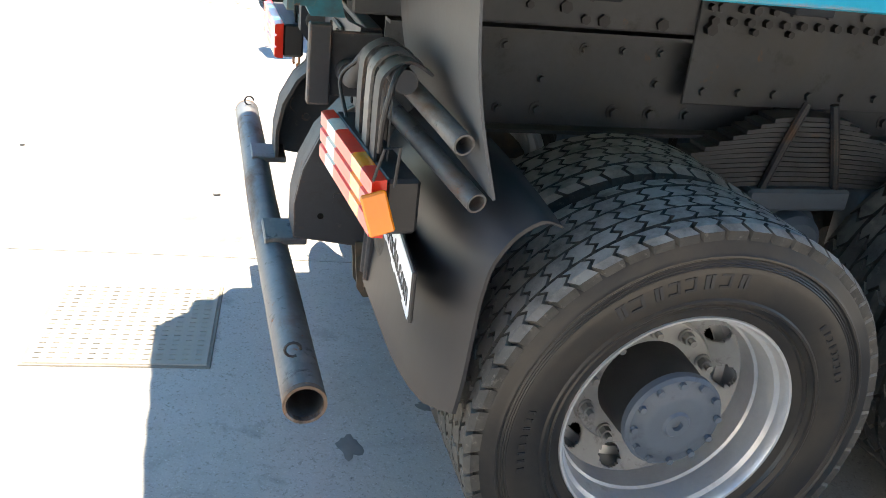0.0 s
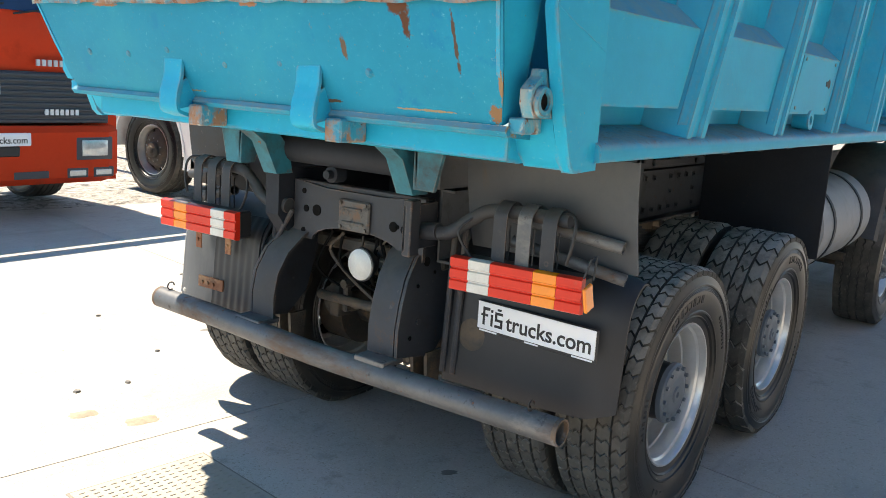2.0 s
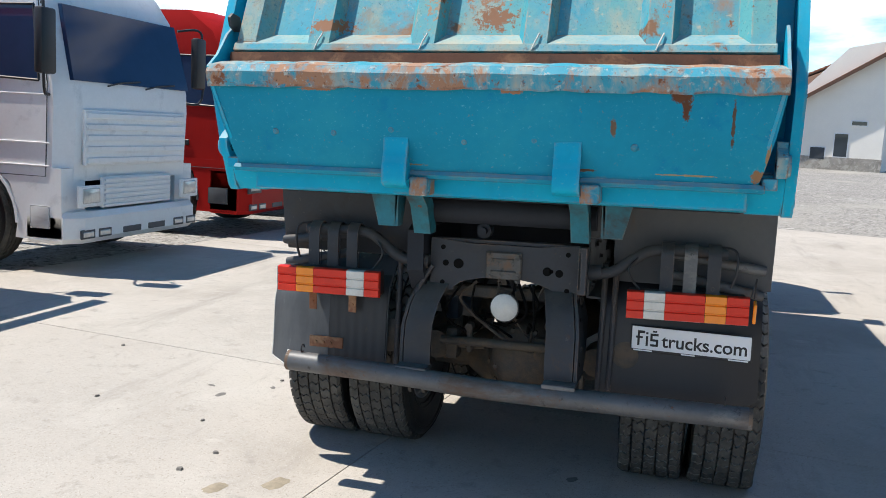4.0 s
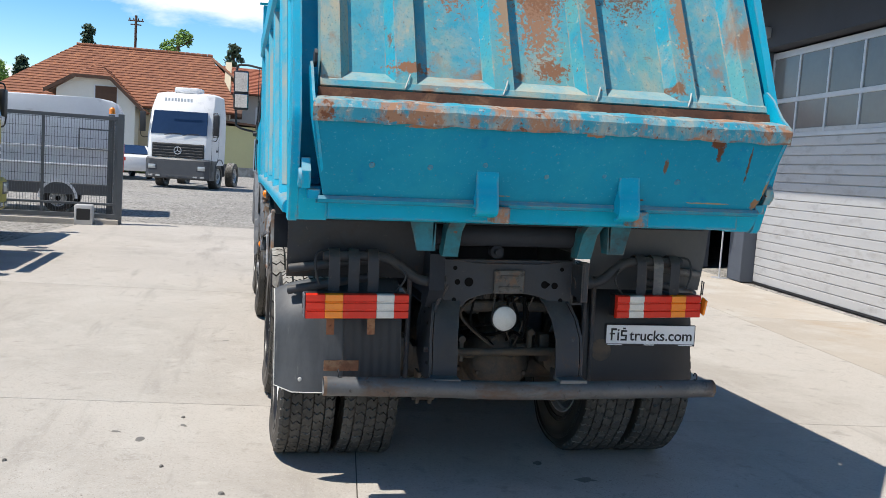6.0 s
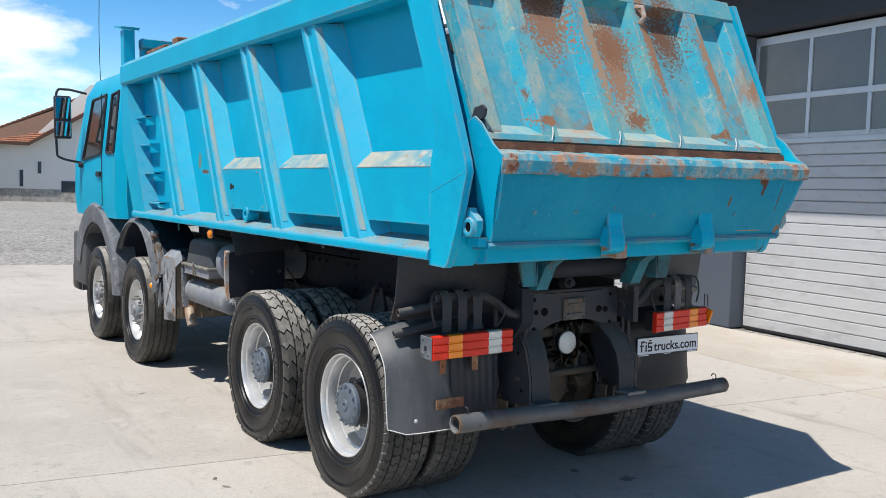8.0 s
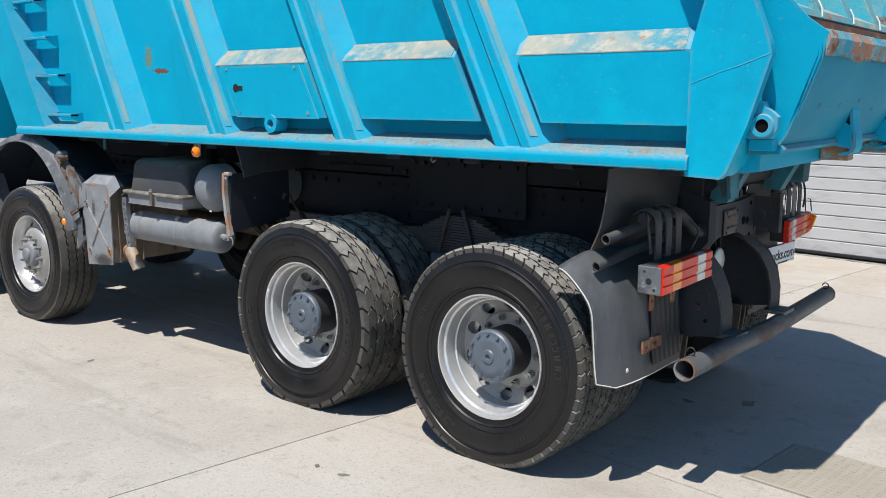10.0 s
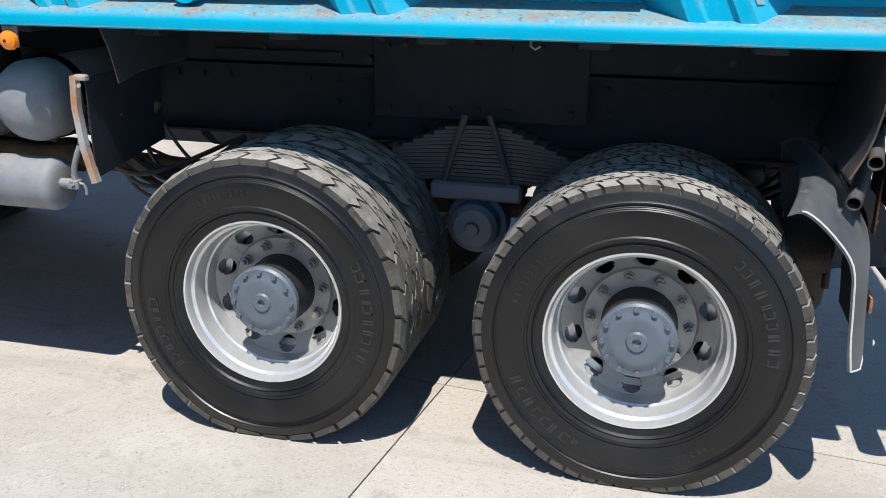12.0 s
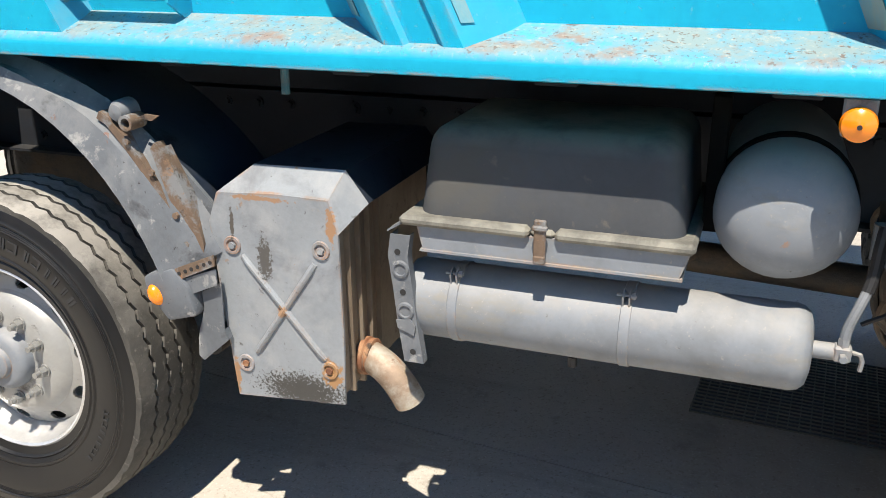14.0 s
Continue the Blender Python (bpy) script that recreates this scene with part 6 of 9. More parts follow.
# upper gate: a leaning frame with recessed sheets between raised ribs
U0, U1 = Vector((0, -1.245, 2.05)), Vector((0, -0.805, 3.0))
along = (U1 - U0).normalized()
out = Vector((0, -along.z, along.y))
span = (U1 - U0).length
lean = Matrix.Translation(U0) @ Matrix(((1, 0, 0, 0), (0, out.y, along.y, 0), (0, out.z, along.z, 0), (0, 0, 0, 1)))
bm = B()
box(bm, -1.09, 1.09, -0.085, -0.06, 0, span, 0.003, lean)
part("upper_sheet", bm, TEAL_WORN, gate, "pitted upper sheet with pale rust bloom")
for x0, x1, x2, x3 in ((-1.09, -1.085, -1.00, -0.955), (0.955, 1.00, 1.085, 1.09)):
    bm = B()
    prism(bm, [(x0, -0.06), (x1, 0.005), (x2, 0.005), (x3, -0.06)], "z", 0, span, lean)
    part("gate_frame", bm, TEAL_WORN, gate)
for x in (-0.705, -0.25, 0.205, 0.675):
    bm = B()
    prism(bm, [(x - 0.085, -0.062), (x - 0.048, 0.012), (x + 0.045, 0.012), (x + 0.068, -0.062)], "z", 0.03, span - 0.13, lean)
    part("gate_rib", bm, TEAL_WORN, gate)
    bm = B()
    sweep(bm, [lean @ Vector(p) for p in ((x - 0.012, 0.016, 0.004), (x + 0.002, 0.024, 0.040), (x + 0.014, 0.020, 0.075))], 0.0035, 6)
    part("gusset", bm, CUT_EDGE, gate)
bm = B()
prism(bm, [(0.014, 0.0), (0.014, 0.03), (-0.06, 0.115), (-0.06, 0.0)], "x", -1.09, 1.09, lean)
part("gate_sill", bm, TEAL_WORN, gate)
bm = B()
prism(bm, [(-0.06, span - 0.15), (0.014, span - 0.13), (0.014, span), (-0.06, span)], "x", -1.09, 1.09, lean)
part("gate_top_rail", bm, TEAL_WORN, gate)
bm = B()
sweep(bm, [lean @ Vector(p) for p in ((0.20, 0.01, 0.78), (0.21, 0.05, 0.80), (0.215, 0.055, 0.86), (0.20, 0.02, 0.88))], 0.014, 8)
part("gate_catch", bm, STRIP, gate)

# ---- left and right flank equipment ----
for s in (-1,):
    # long air tank with straps
    bm = B()
    lathe(bm, [(2.160, 0.0), (2.163, 0.06), (2.170, 0.084), (2.184, 0.096), (2.204, 0.1015), (2.21, 0.1005), (3.098, 0.1005), (3.104, 0.1015), (3.118, 0.096), (3.127, 0.08), (3.13, 0.0)], (-1.02, 0, 0.876), "y", 40)
    tank = part("air_tank", bm, TANK, truck, "long grey air tank with strap bands", LEAN)
    for y in (2.99, 2.57):
        bm = B()
        lathe(bm, [(y - 0.014, 0.1008), (y - 0.012, 0.1034), (y + 0.010, 0.1034), (y + 0.012, 0.1008)], (-1.02, 0, 0.876), "y", 40)
        e_r, e_t = (-math.cos(1.0), math.sin(1.0)), (math.sin(1.0), math.cos(1.0))
        at = lambda r, q: (-1.02 + e_r[0] * r + e_t[0] * q, 0.876 + e_r[1] * r + e_t[1] * q)
        for off in (-0.009, 0.006):
            prism(bm, [at(0.100, -0.022), at(0.126, -0.014), at(0.130, 0.0), at(0.126, 0.014), at(0.100, 0.022)], "y", y + off, y + off + 0.004)
        px, pz = at(0.117, 0.0)
        cyl(bm, (px, y - 0.022, pz), (px, y + 0.024, pz), 0.0045, 8)
        cyl(bm, (px, y - 0.020, pz), (px, y - 0.010, pz), 0.009, 6)
        part("tank_strap", bm, TANK, tank)
    bm = B()
    cyl(bm, (-1.04, 2.165, 0.885), (-1.04, 2.118, 0.885), 0.020, 12)
    box(bm, -1.06, -1.025, 2.082, 2.12, 0.868, 0.905, 0.005)
    cyl(bm, (-1.045, 2.10, 0.90), (-1.045, 2.10, 0.922), 0.013, 6)
    cyl(bm, (-1.062, 2.10, 0.885), (-1.08, 2.10, 0.885), 0.009, 6)
    sweep(bm, [(-1.045, 2.085, 0.892), (-1.045, 2.064, 0.888), (-1.044, 2.058, 0.872), (-1.043, 2.060, 0.848)], 0.0055, 6)
    part("drain_valve", bm, TANK, tank)
    bm = B()
    cyl(bm, (-1.03, 2.7, 0.77), (-1.03, 2.7, 0.745), 0.012, 8)
    part("drain_cock", bm, IRON, tank)
    # round cross tank
    bm = B()
    lathe(bm, [(-1.12, 0.0), (-1.115, 0.05), (-1.095, 0.10), (-1.06, 0.135), (-1.02, 0.15), (-0.42, 0.15), (-0.38, 0.10), (-0.36, 0.0)], (0, 2.255, 1.185), "x", 36)
    part("air_tank", bm, TANK, truck, "round-ended grey air tank set crosswise", LEAN)
    bm = B()
    lathe(bm, [(-0.93, 0.1505), (-0.93, 0.156), (-0.89, 0.156), (-0.89, 0.1505)], (0, 2.255, 1.185), "x", 36, True)
    box(bm, -0.94, -0.88, 2.39, 2.43, 1.10, 1.42, 0.004)
    part("tank_strap", bm, SOOT, truck, "", LEAN)
    # battery box: tray, moulded lid with a brim, rusted latch
    bm = B()
    prism(bm, [(2.455, 1.046), (3.06, 1.046), (3.075, 1.106), (2.435, 1.106)], "x", -1.124, -0.62)
    prism(bm, [(2.448, 1.040), (3.066, 1.040), (3.064, 1.046), (2.450, 1.046)], "x", -1.130, -0.60)
    batt = part("battery_box", bm, TANK, truck, "battery box with a dusty dark lid and rusty latch", LEAN)
    bm = B()
    t = B()
    bmesh.ops.create_cube(t, size=1)
    bmesh.ops.transform(t, matrix=Matrix.LocRotScale((-0.865, 2.765, 1.225), None, (0.50, 0.63, 0.23)), verts=t.verts)
    for v in t.verts:
        if v.co.z > 1.3:
            v.co.x = -0.865 + (v.co.x + 0.865) * 0.88
            v.co.y = 2.765 + (v.co.y - 2.765) * 0.93
    bmesh.ops.bevel(t, geom=[e for e in t.edges if max(v.co.z for v in e.verts) > 1.3 or abs(e.verts[0].co.z - e.verts[1].co.z) > 0.1], offset=0.05, segments=4, affect="EDGES", profile=0.5)
    join(bm, t)
    part("lid", bm, BATTERY, batt, "dark moulded battery lid")
    for x0, y0, y1, z1 in ((-1.142, 2.425, 2.735, 1.130), (-1.142, 2.795, 3.115, 1.130), (-1.127, 2.736, 2.794, 1.124)):
        bm = B()
        box(bm, x0, -0.60, y0, y1, 1.104, z1, 0.009)
        part("lid_brim", bm, LID_DUST, batt)
    bm = B()
    box(bm, -1.150, -1.140, 2.752, 2.780, 1.05, 1.155, 0.003)
    box(bm, -1.153, -1.142, 2.752, 2.780, 1.05, 1.07, 0.003)
    box(bm, -1.155, -1.142, 2.748, 2.784, 1.130, 1.142, 0.003)
    part("latch", bm, TORN, batt, "rusty over-centre latch")
    # perforated bracket: a folded upright channel with punched holes
    bm = B()
    line = [(3.142, 1.075), (3.150, 1.02), (3.138, 0.93), (3.128, 0.84), (3.112, 0.735)]
    n = len(line)
    vs = []
    for w0, x0 in ((0.0, -1.085), (0.0, -1.128), (-0.052, -1.128), (-0.052, -1.10), (-0.048, -1.10), (-0.048, -1.124), (-0.004, -1.124), (-0.004, -1.085)):
        vs += [(x0, y + w0, z) for y, z in line]
    add(bm, vs, [[a * n + i, a * n + i + 1, ((a + 1) % 8) * n + i + 1, ((a + 1) % 8) * n + i] for a in range(8) for i in range(n - 1)] + [[a * n for a in range(8)], [a * n + n - 1 for a in range(7, -1, -1)]])
    for hy, hz in ((3.117, 0.985), (3.106, 0.875)):
        lathe(bm, [(-1.128, 0.024), (-1.133, 0.021), (-1.134, 0.016), (-1.130, 0.0135)], (0, hy, hz), "x", 18)
    prism(bm, [(3.126, 0.828), (3.130, 0.850), (3.092, 0.856), (3.078, 0.838), (3.083, 0.812), (3.10, 0.82)], "x", -1.134, -1.129)
    bracket = part("bracket", bm, WORNGREY, truck, "scuffed folded bracket with punched holes", LEAN)
    for y, z, r in ((3.124, 1.03, 0.008), (3.117, 0.985, 0.013), (3.112, 0.925, 0.008), (3.106, 0.875, 0.013), (3.098, 0.825, 0.009), (3.088, 0.765, 0.008)):
        bm = B()
        cyl(bm, (-1.1295, y, z), (-1.126, y, z), r, 12)
        part("punched_hole", bm, IRON, bracket)
    bm = B()
    sheet(bm, [(3.15, 1.085), (3.10, 1.115), (3.04, 1.118)], 0.004, "x", -1.13, -1.08)
    part("bracket_foot", bm, WORNGREY, bracket)
    # silencer box with a cross-pressed shield and rusty body behind
    bm = B()
    face = [(3.278, 0.585), (3.30, 0.582), (3.45, 0.57), (3.605, 0.556), (3.632, 0.85), (3.648, 1.06), (3.618, 1.14), (3.46, 1.150), (3.298, 1.148), (3.276, 1.06), (3.272, 0.80)]
    prism(bm, face, "x", -1.145, -1.137)
    add(bm, [(-1.1445, 3.618, 1.14), (-1.1445, 3.298, 1.148), (-1.095, 3.272, 1.215), (-1.095, 3.53, 1.21), (-1.1445, 3.276, 1.06), (-1.095, 3.212, 1.135), (-1.1445, 3.648, 1.06)], [(0, 1, 2, 3), (1, 4, 5, 2), (0, 3, 6)])
    shield = part("silencer_shield", bm, SHIELD, truck, "peeling grey silencer shield pressed with a cross", LEAN)
    bm = B()
    # silencer's top faces, split off so their colour can hold the body's shade
    sheet(bm, [(3.648, 1.06), (3.53, 1.21), (3.272, 1.215), (3.212, 1.135)], 0.006, "x", -1.094, -0.55)
    part("silencer_jacket", bm, SHEET_SHADE, shield, "top sheet over the silencer, shade put into its dark blue")
    for a, b_ in (((3.555, 0.975), (3.33, 0.71)), ((3.345, 0.975), (3.535, 0.70))):
        bm = B()
        m = Vector((-1.147, (a[0] + b_[0]) / 2, (a[1] + b_[1]) / 2))
        sweep(bm, [Vector((-1.143, *a)), Vector((-1.147, *a)).lerp(m, 0.12), m, Vector((-1.147, *b_)).lerp(m, 0.12), Vector((-1.143, *b_))], 0.0085, 8)
        part("pressed_rib", bm, SHIELD, shield)
    for y, z in ((3.583, 1.0), (3.325, 1.015), (3.572, 0.66), (3.318, 0.68)):
        bm = B()
        lathe(bm, [(-1.144, 0.026), (-1.150, 0.024), (-1.150, 0.017), (-1.1455, 0.014)], (0, y, z), "x", 18)
        part("bolt_recess", bm, SHIELD, shield)
        bm = B()
        cyl(bm, (-1.145, y, z), (-1.153, y, z), 0.0095, 6)
        part("shield_bolt", bm, RUSTY if z < 0.8 else SHIELD, shield)
    bm = B()
    prism(bm, [(3.29, 0.60), (3.60, 0.58), (3.63, 1.0), (3.58, 1.12), (3.29, 1.12)], "x", -1.125, -0.50)
    silencer = part("silencer", bm, SILENCER, truck, "rust-brown silencer body", LEAN)
    for xx in (-1.08, -1.02, -0.96, -0.90):
        bm = B()
        prism(bm, [(3.275, 0.595), (3.61, 0.57), (3.64, 1.0), (3.585, 1.13), (3.275, 1.13)], "x", xx - 0.004, xx + 0.004)
        part("seam", bm, SILENCER, silencer)
    bm = B()
    pts = curve_points([(-1.0, 3.30, 0.672), (-1.02, 3.25, 0.668), (-1.036, 3.198, 0.648), (-1.040, 3.158, 0.605), (-1.034, 3.137, 0.562)], 5)
    n, rings = 20, []
    for r, seq in ((0.0435, pts), (0.0395, pts[::-1])):
        for i, p in enumerate(seq):
            d = (seq[min(i + 1, len(seq) - 1)] - seq[max(i - 1, 0)]).normalized() * (1 if r > 0.04 else -1)
            u = Vector((1, 0, 0))
            v = d.cross(u).normalized()
            u = v.cross(d)
            rings.append([p + (u * math.cos(2 * math.pi * k / n) + v * math.sin(2 * math.pi * k / n)) * r for k in range(n)])
    k = len(rings)
    add(bm, [v for r in rings for v in r], [[i * n + q, i * n + (q + 1) % n, ((i + 1) % k) * n + (q + 1) % n, ((i + 1) % k) * n + q] for i in range(k) for q in range(n)])
    tailpipe = part("exhaust_pipe", bm, PIPE_RUST, truck, "scorched bent exhaust tailpipe", LEAN)
    bm = B()
    lathe(bm, [(3.246, 0.0435), (3.250, 0.0515), (3.262, 0.0515), (3.266, 0.047), (3.27, 0.0535), (3.282, 0.0535)], (-1.012, 0, 0.668), "y", 24)
    part("pipe_flange", bm, RUSTY, tailpipe, "rust-orange pipe clamp")
    # mud flap sheets ahead of the third axle
    bm = B()
    prism(bm, [(-1.145, 0.945), (-0.69, 1.0), (-0.69, 1.30), (-1.145, 1.30)], "y", 1.928, 1.934)
    flap = part("mud_flap", bm, CHASSIS_SHADED, truck, "dark mud flap with a bent, rust-streaked edge strip", LEAN)
    bm = B()
    sheet(bm, [(1.950, 1.305), (1.958, 1.20), (1.945, 1.06), (1.915, 0.935)], 0.024, "x", -1.168, -1.142)
    box(bm, -1.168, -1.135, 1.915, 1.962, 1.29, 1.312, 0.006)
    cyl(bm, (-1.171, 1.940, 1.275), (-1.164, 1.940, 1.275), 0.007, 10)
    part("edge_strip", bm, STRIP, flap, "bent pale strip streaked with rust")
    bm = B()
    add(bm, [(x_, y_, z_) for e in (0.0, 0.005) for x_, y_, z_ in ((-1.17, 1.83 + e, 1.47), (-1.16, 1.81 + e, 1.40), (-1.14, 1.80 + e, 1.285), (-0.98, 1.812 + e, 1.305), (-0.66, 1.826 + e, 1.31), (-0.58, 1.83 + e, 1.46))], [(0, 1, 2, 3, 4, 5), (11, 10, 9, 8, 7, 6)] + [(a, (a + 1) % 6, 6 + (a + 1) % 6, 6 + a) for a in range(6)])
    part("mud_flap", bm, CHASSIS, truck, "torn black rubber sheet", LEAN)
    # hoses behind the tank
    bm = B()
    rng = random.Random(12)
    for i in range(12):
        hose = B()
        x0 = rng.uniform(-1.0, -0.6)
        sweep(hose, curve_points([(x0, 2.0 + rng.uniform(-0.1, 0.06), 1.15), (x0 + rng.uniform(-0.1, 0.1), 2.02, rng.uniform(0.9, 1.05)), (x0 + 0.15, 1.9, rng.uniform(0.78, 0.9)), (-0.45, 1.7, rng.uniform(0.8, 1.0))], 6), rng.choice((0.008, 0.010, 0.013)), 6)
        part("air_hose", hose, GREASE, truck, "", LEAN)
    for k in range(3):
        box(bm, -1.01, -0.90, 1.988, 2.042, 1.075 + k * 0.030, 1.100 + k * 0.030, 0.006)
    box(bm, -1.0, -0.91, 1.996, 2.034, 1.06, 1.17, 0.004)
    cyl(bm, (-0.98, 2.055, 1.09), (-0.98, 2.055, 1.17), 0.017, 10)
    cyl(bm, (-0.93, 2.015, 1.16), (-0.93, 2.015, 1.21), 0.016, 10)
    part("valve_block", bm, TANK, truck, "grey finned air valve block", LEAN)
    bm = B()
    sweep(bm, curve_points([(-1.045, 2.10, 0.915), (-1.045, 2.096, 0.95), (-1.04, 2.08, 1.0), (-1.03, 2.068, 1.035)], 6), 0.0115, 10)
    part("air_hose", bm, TANK, truck, "pale hose rising from the tank valve", LEAN)
    bm = B()
    sweep(bm, curve_points([(-1.03, 2.068, 1.03), (-1.02, 2.06, 1.07), (-1.01, 2.055, 1.13), (-1.0, 2.05, 1.17)], 6), 0.014, 10)
    sweep(bm, curve_points([(-1.0, 2.0, 1.2), (-0.99, 1.975, 1.26), (-0.97, 1.98, 1.1), (-0.96, 1.99, 0.98), (-0.95, 2.06, 0.92)], 6), 0.006, 6)
    part("air_hose", bm, IRON, truck, "", LEAN)
    # amber marker lamp
    bm = B()
    lathe(bm, [(-1.235, 0.0), (-1.232, 0.018), (-1.222, 0.031), (-1.208, 0.034)], (0, 2.155, 1.425), "x", 24)
    marker = part("marker_lamp", bm, AMBER_LENS, truck, "round amber side marker lamp on a small bracket", LEAN)
    bm = B()
    box(bm, -1.208, -1.196, 2.125, 2.185, 1.40, 1.475, 0.004)
    part("lamp_bracket", bm, WORNGREY, marker)
    bm = B()
    cyl(bm, (-1.2375, 2.155, 1.425), (-1.234, 2.155, 1.425), 0.005, 8)
    part("lamp_screw", bm, IRON, marker)
    bm = B()
    sweep(bm, [(-1.10, 0.40, 1.475), (-1.12, 0.40, 1.45), (-1.12, 0.385, 1.44), (-1.12, 0.37, 1.45)], 0.004, 6)
    part("wire_hook", bm, NUT, truck, "", LEAN)
    bm = B()
    cyl(bm, (-1.05, 3.45, 1.49), (-1.05, 3.45, 1.385), 0.011, 10)
    part("drain_stub", bm, TEAL_GRIMY, truck, "", LEAN)
# right flank: fuel tank and mud flap seen past the wheels
bm = B()
lathe(bm, [(2.20, 0.0), (2.21, 0.27), (2.24, 0.30), (3.55, 0.30), (3.58, 0.27), (3.59, 0.0)], (0.86, 0, 0.93), "y", 36)
fuel = part("fuel_tank", bm, TANK, truck, "large grey drum fuel tank", LEAN)
for y in (2.5, 3.25):
    bm = B()
    lathe(bm, [(y - 0.025, 0.302), (y - 0.025, 0.307), (y + 0.025, 0.307), (y + 0.025, 0.302)], (0.86, 0, 0.93), "y", 36, True)
    part("tank_strap", bm, CHASSIS_SHADED, fuel)
bm = B()
box(bm, 0.46, 1.19, 2.02, 2.03, 0.80, 1.475, 0.003)
part("mud_flap", bm, CHASSIS_SHADED, truck, "", LEAN)

# ---- front wheel arches and the cab ----
for s in (-1, 1):
    for k, y in enumerate(AXLES[2:]):
        bm = B()
        span0, span1 = (14, 172) if k == 0 else (8, 185)
        rows = []
        for i in range(29):
            q = radians(span0 + (span1 - span0) * i / 28)
            r = 0.80 + (0.07 if 40 < math.degrees(q) < 150 else 0.03)
            rows.append((y - r * math.cos(q), 0.55 + r * math.sin(q)))
        vs = []
        if s < 0 and k == 0:
            # this arch widens towards its torn tail
            lip = ((28, 0.735), (40, 0.762), (53, 0.80), (68, 0.842), (80, 0.866), (172, 0.866))
            for i in range(33):
                deg = 28 + 144 * i / 32
                h = next(a for a in range(len(lip) - 1) if deg <= lip[a + 1][0] + 1e-6)
                r0 = lip[h][1] + (lip[h + 1][1] - lip[h][1]) * (deg - lip[h][0]) / (lip[h + 1][0] - lip[h][0])
                wob = 0.006 * noise.noise(Vector((deg * 0.13, 2.0, 0.4)))
                q, r1 = radians(deg), 0.935 + wob
                prof = [(1.206, r0), (1.200, r0 + 0.014), (1.182, (r0 + r1) / 2 + 0.01 + wob), (1.15, r1 - 0.03), (1.128, r1 - 0.012), (1.115, r1 - 0.005), (1.11, r1 - 0.012), (1.12, r1 - 0.028), (1.14, r1 - 0.042), (1.172, (r0 + r1) / 2), (1.19, r0 + 0.006)]
                vs += [(s * a, y - r * math.cos(q), 0.55 + r * math.sin(q)) for a, r in prof]
            rows = list(range(33))
            n = len(prof)
        else:
            prof = [(0.78, 0.0), (1.12, 0.0), (1.19, -0.03), (1.205, -0.09), (1.198, -0.095), (1.18, -0.04), (1.11, -0.012), (0.78, -0.012)]
            n = len(prof)
            for yy, zz in rows:
                d = Vector((yy - y, zz - HUB_Z)).normalized()
                vs += [(s * a, yy + d.x * b_, zz + d.y * b_) for a, b_ in prof]
        add(bm, vs, [[i * n + j, i * n + (j + 1) % n, (i + 1) * n + (j + 1) % n, (i + 1) * n + j] for i in range(len(rows) - 1) for j in range(n)] + [list(range(n)), list(range((len(rows) - 1) * n + n - 1, (len(rows) - 1) * n - 1, -1))])
        arch_part = part("wheel_arch", bm, WORNGREY if s < 0 else CHASSIS, truck, "weathered grey wheel arch, paint peeling" if s < 0 else "", LEAN)
        if s < 0 and k == 0:
            tail_arch = arch_part
            bm = B()
            # inboard part of the arch, its shade put into the dark blue colour
            sheet(bm, [(y - 0.925 * math.cos(radians(q)), 0.55 + 0.925 * math.sin(radians(q))) for q in range(30, 173, 6)], 0.008, "x", -1.114, -0.78)
            part("inner_liner", bm, SHEET_SHADE, tail_arch)
    if s < 0:
        # torn, rusted flange along the arch's tail
        bm = B()
        sheet(bm, [(3.93, 1.335), (3.90, 1.318), (3.852, 1.262), (3.812, 1.21), (3.772, 1.15), (3.742, 1.09), (3.712, 1.04), (3.69, 0.975)], 0.022, "x", -1.175, -1.09)
        part("torn_edge", bm, TORN, tail_arch, "torn rusted edge strip")
        bm = B()
        prism(bm, [(3.79, 1.245), (3.775, 1.262), (3.762, 1.24), (3.752, 1.252), (3.728, 1.20), (3.695, 1.13), (3.668, 1.05), (3.655, 1.0), (3.66, 0.972), (3.69, 0.960), (3.712, 0.985), (3.73, 1.06), (3.752, 1.13), (3.772, 1.19)], "x", -1.168, -1.13)
        part("torn_edge", bm, TORN, tail_arch)
        bm = B()
        prism(bm, [(3.80, 1.255), (3.72, 1.18), (3.635, 1.09), (3.618, 1.05), (3.615, 0.98), (3.66, 1.0), (3.72, 1.10)], "x", -1.128, -1.115)
        part("tail_flange", bm, WORNGREY, tail_arch)
        for y, z in ((3.85, 1.262), (3.785, 1.185), (3.725, 1.075), (3.70, 1.0)):
            bm = B()
            cyl(bm, (-1.174, y, z), (-1.183, y, z), 0.009, 6)
            part("rivet", bm, TORN, tail_arch)
        # corner with an oval amber marker
        t = B()
        prism(t, [(3.838, 0.90), (3.825, 0.845), (3.768, 0.778), (3.675, 0.805), (3.695, 0.885), (3.74, 0.935)], "x", -1.205, -1.06)
        bmesh.ops.bevel(t, geom=t.edges[:], offset=0.012, segments=2, affect="EDGES", profile=0.5)
        part("lamp_corner", t, WORNGREY, tail_arch)
        bm = B()
        lathe(bm, [(-1.222, 0.0), (-1.220, 0.014), (-1.213, 0.022), (-1.204, 0.026)], (0, 0, 0), "x", 20)
        for v in bm.verts:
            v.co = Vector((v.co.x, 3.80 + v.co.y * 0.85 + v.co.z * 0.25, 0.852 + v.co.z * 1.15))
        part("marker_lamp", bm, AMBER_LENS, tail_arch, "oval amber marker lens")
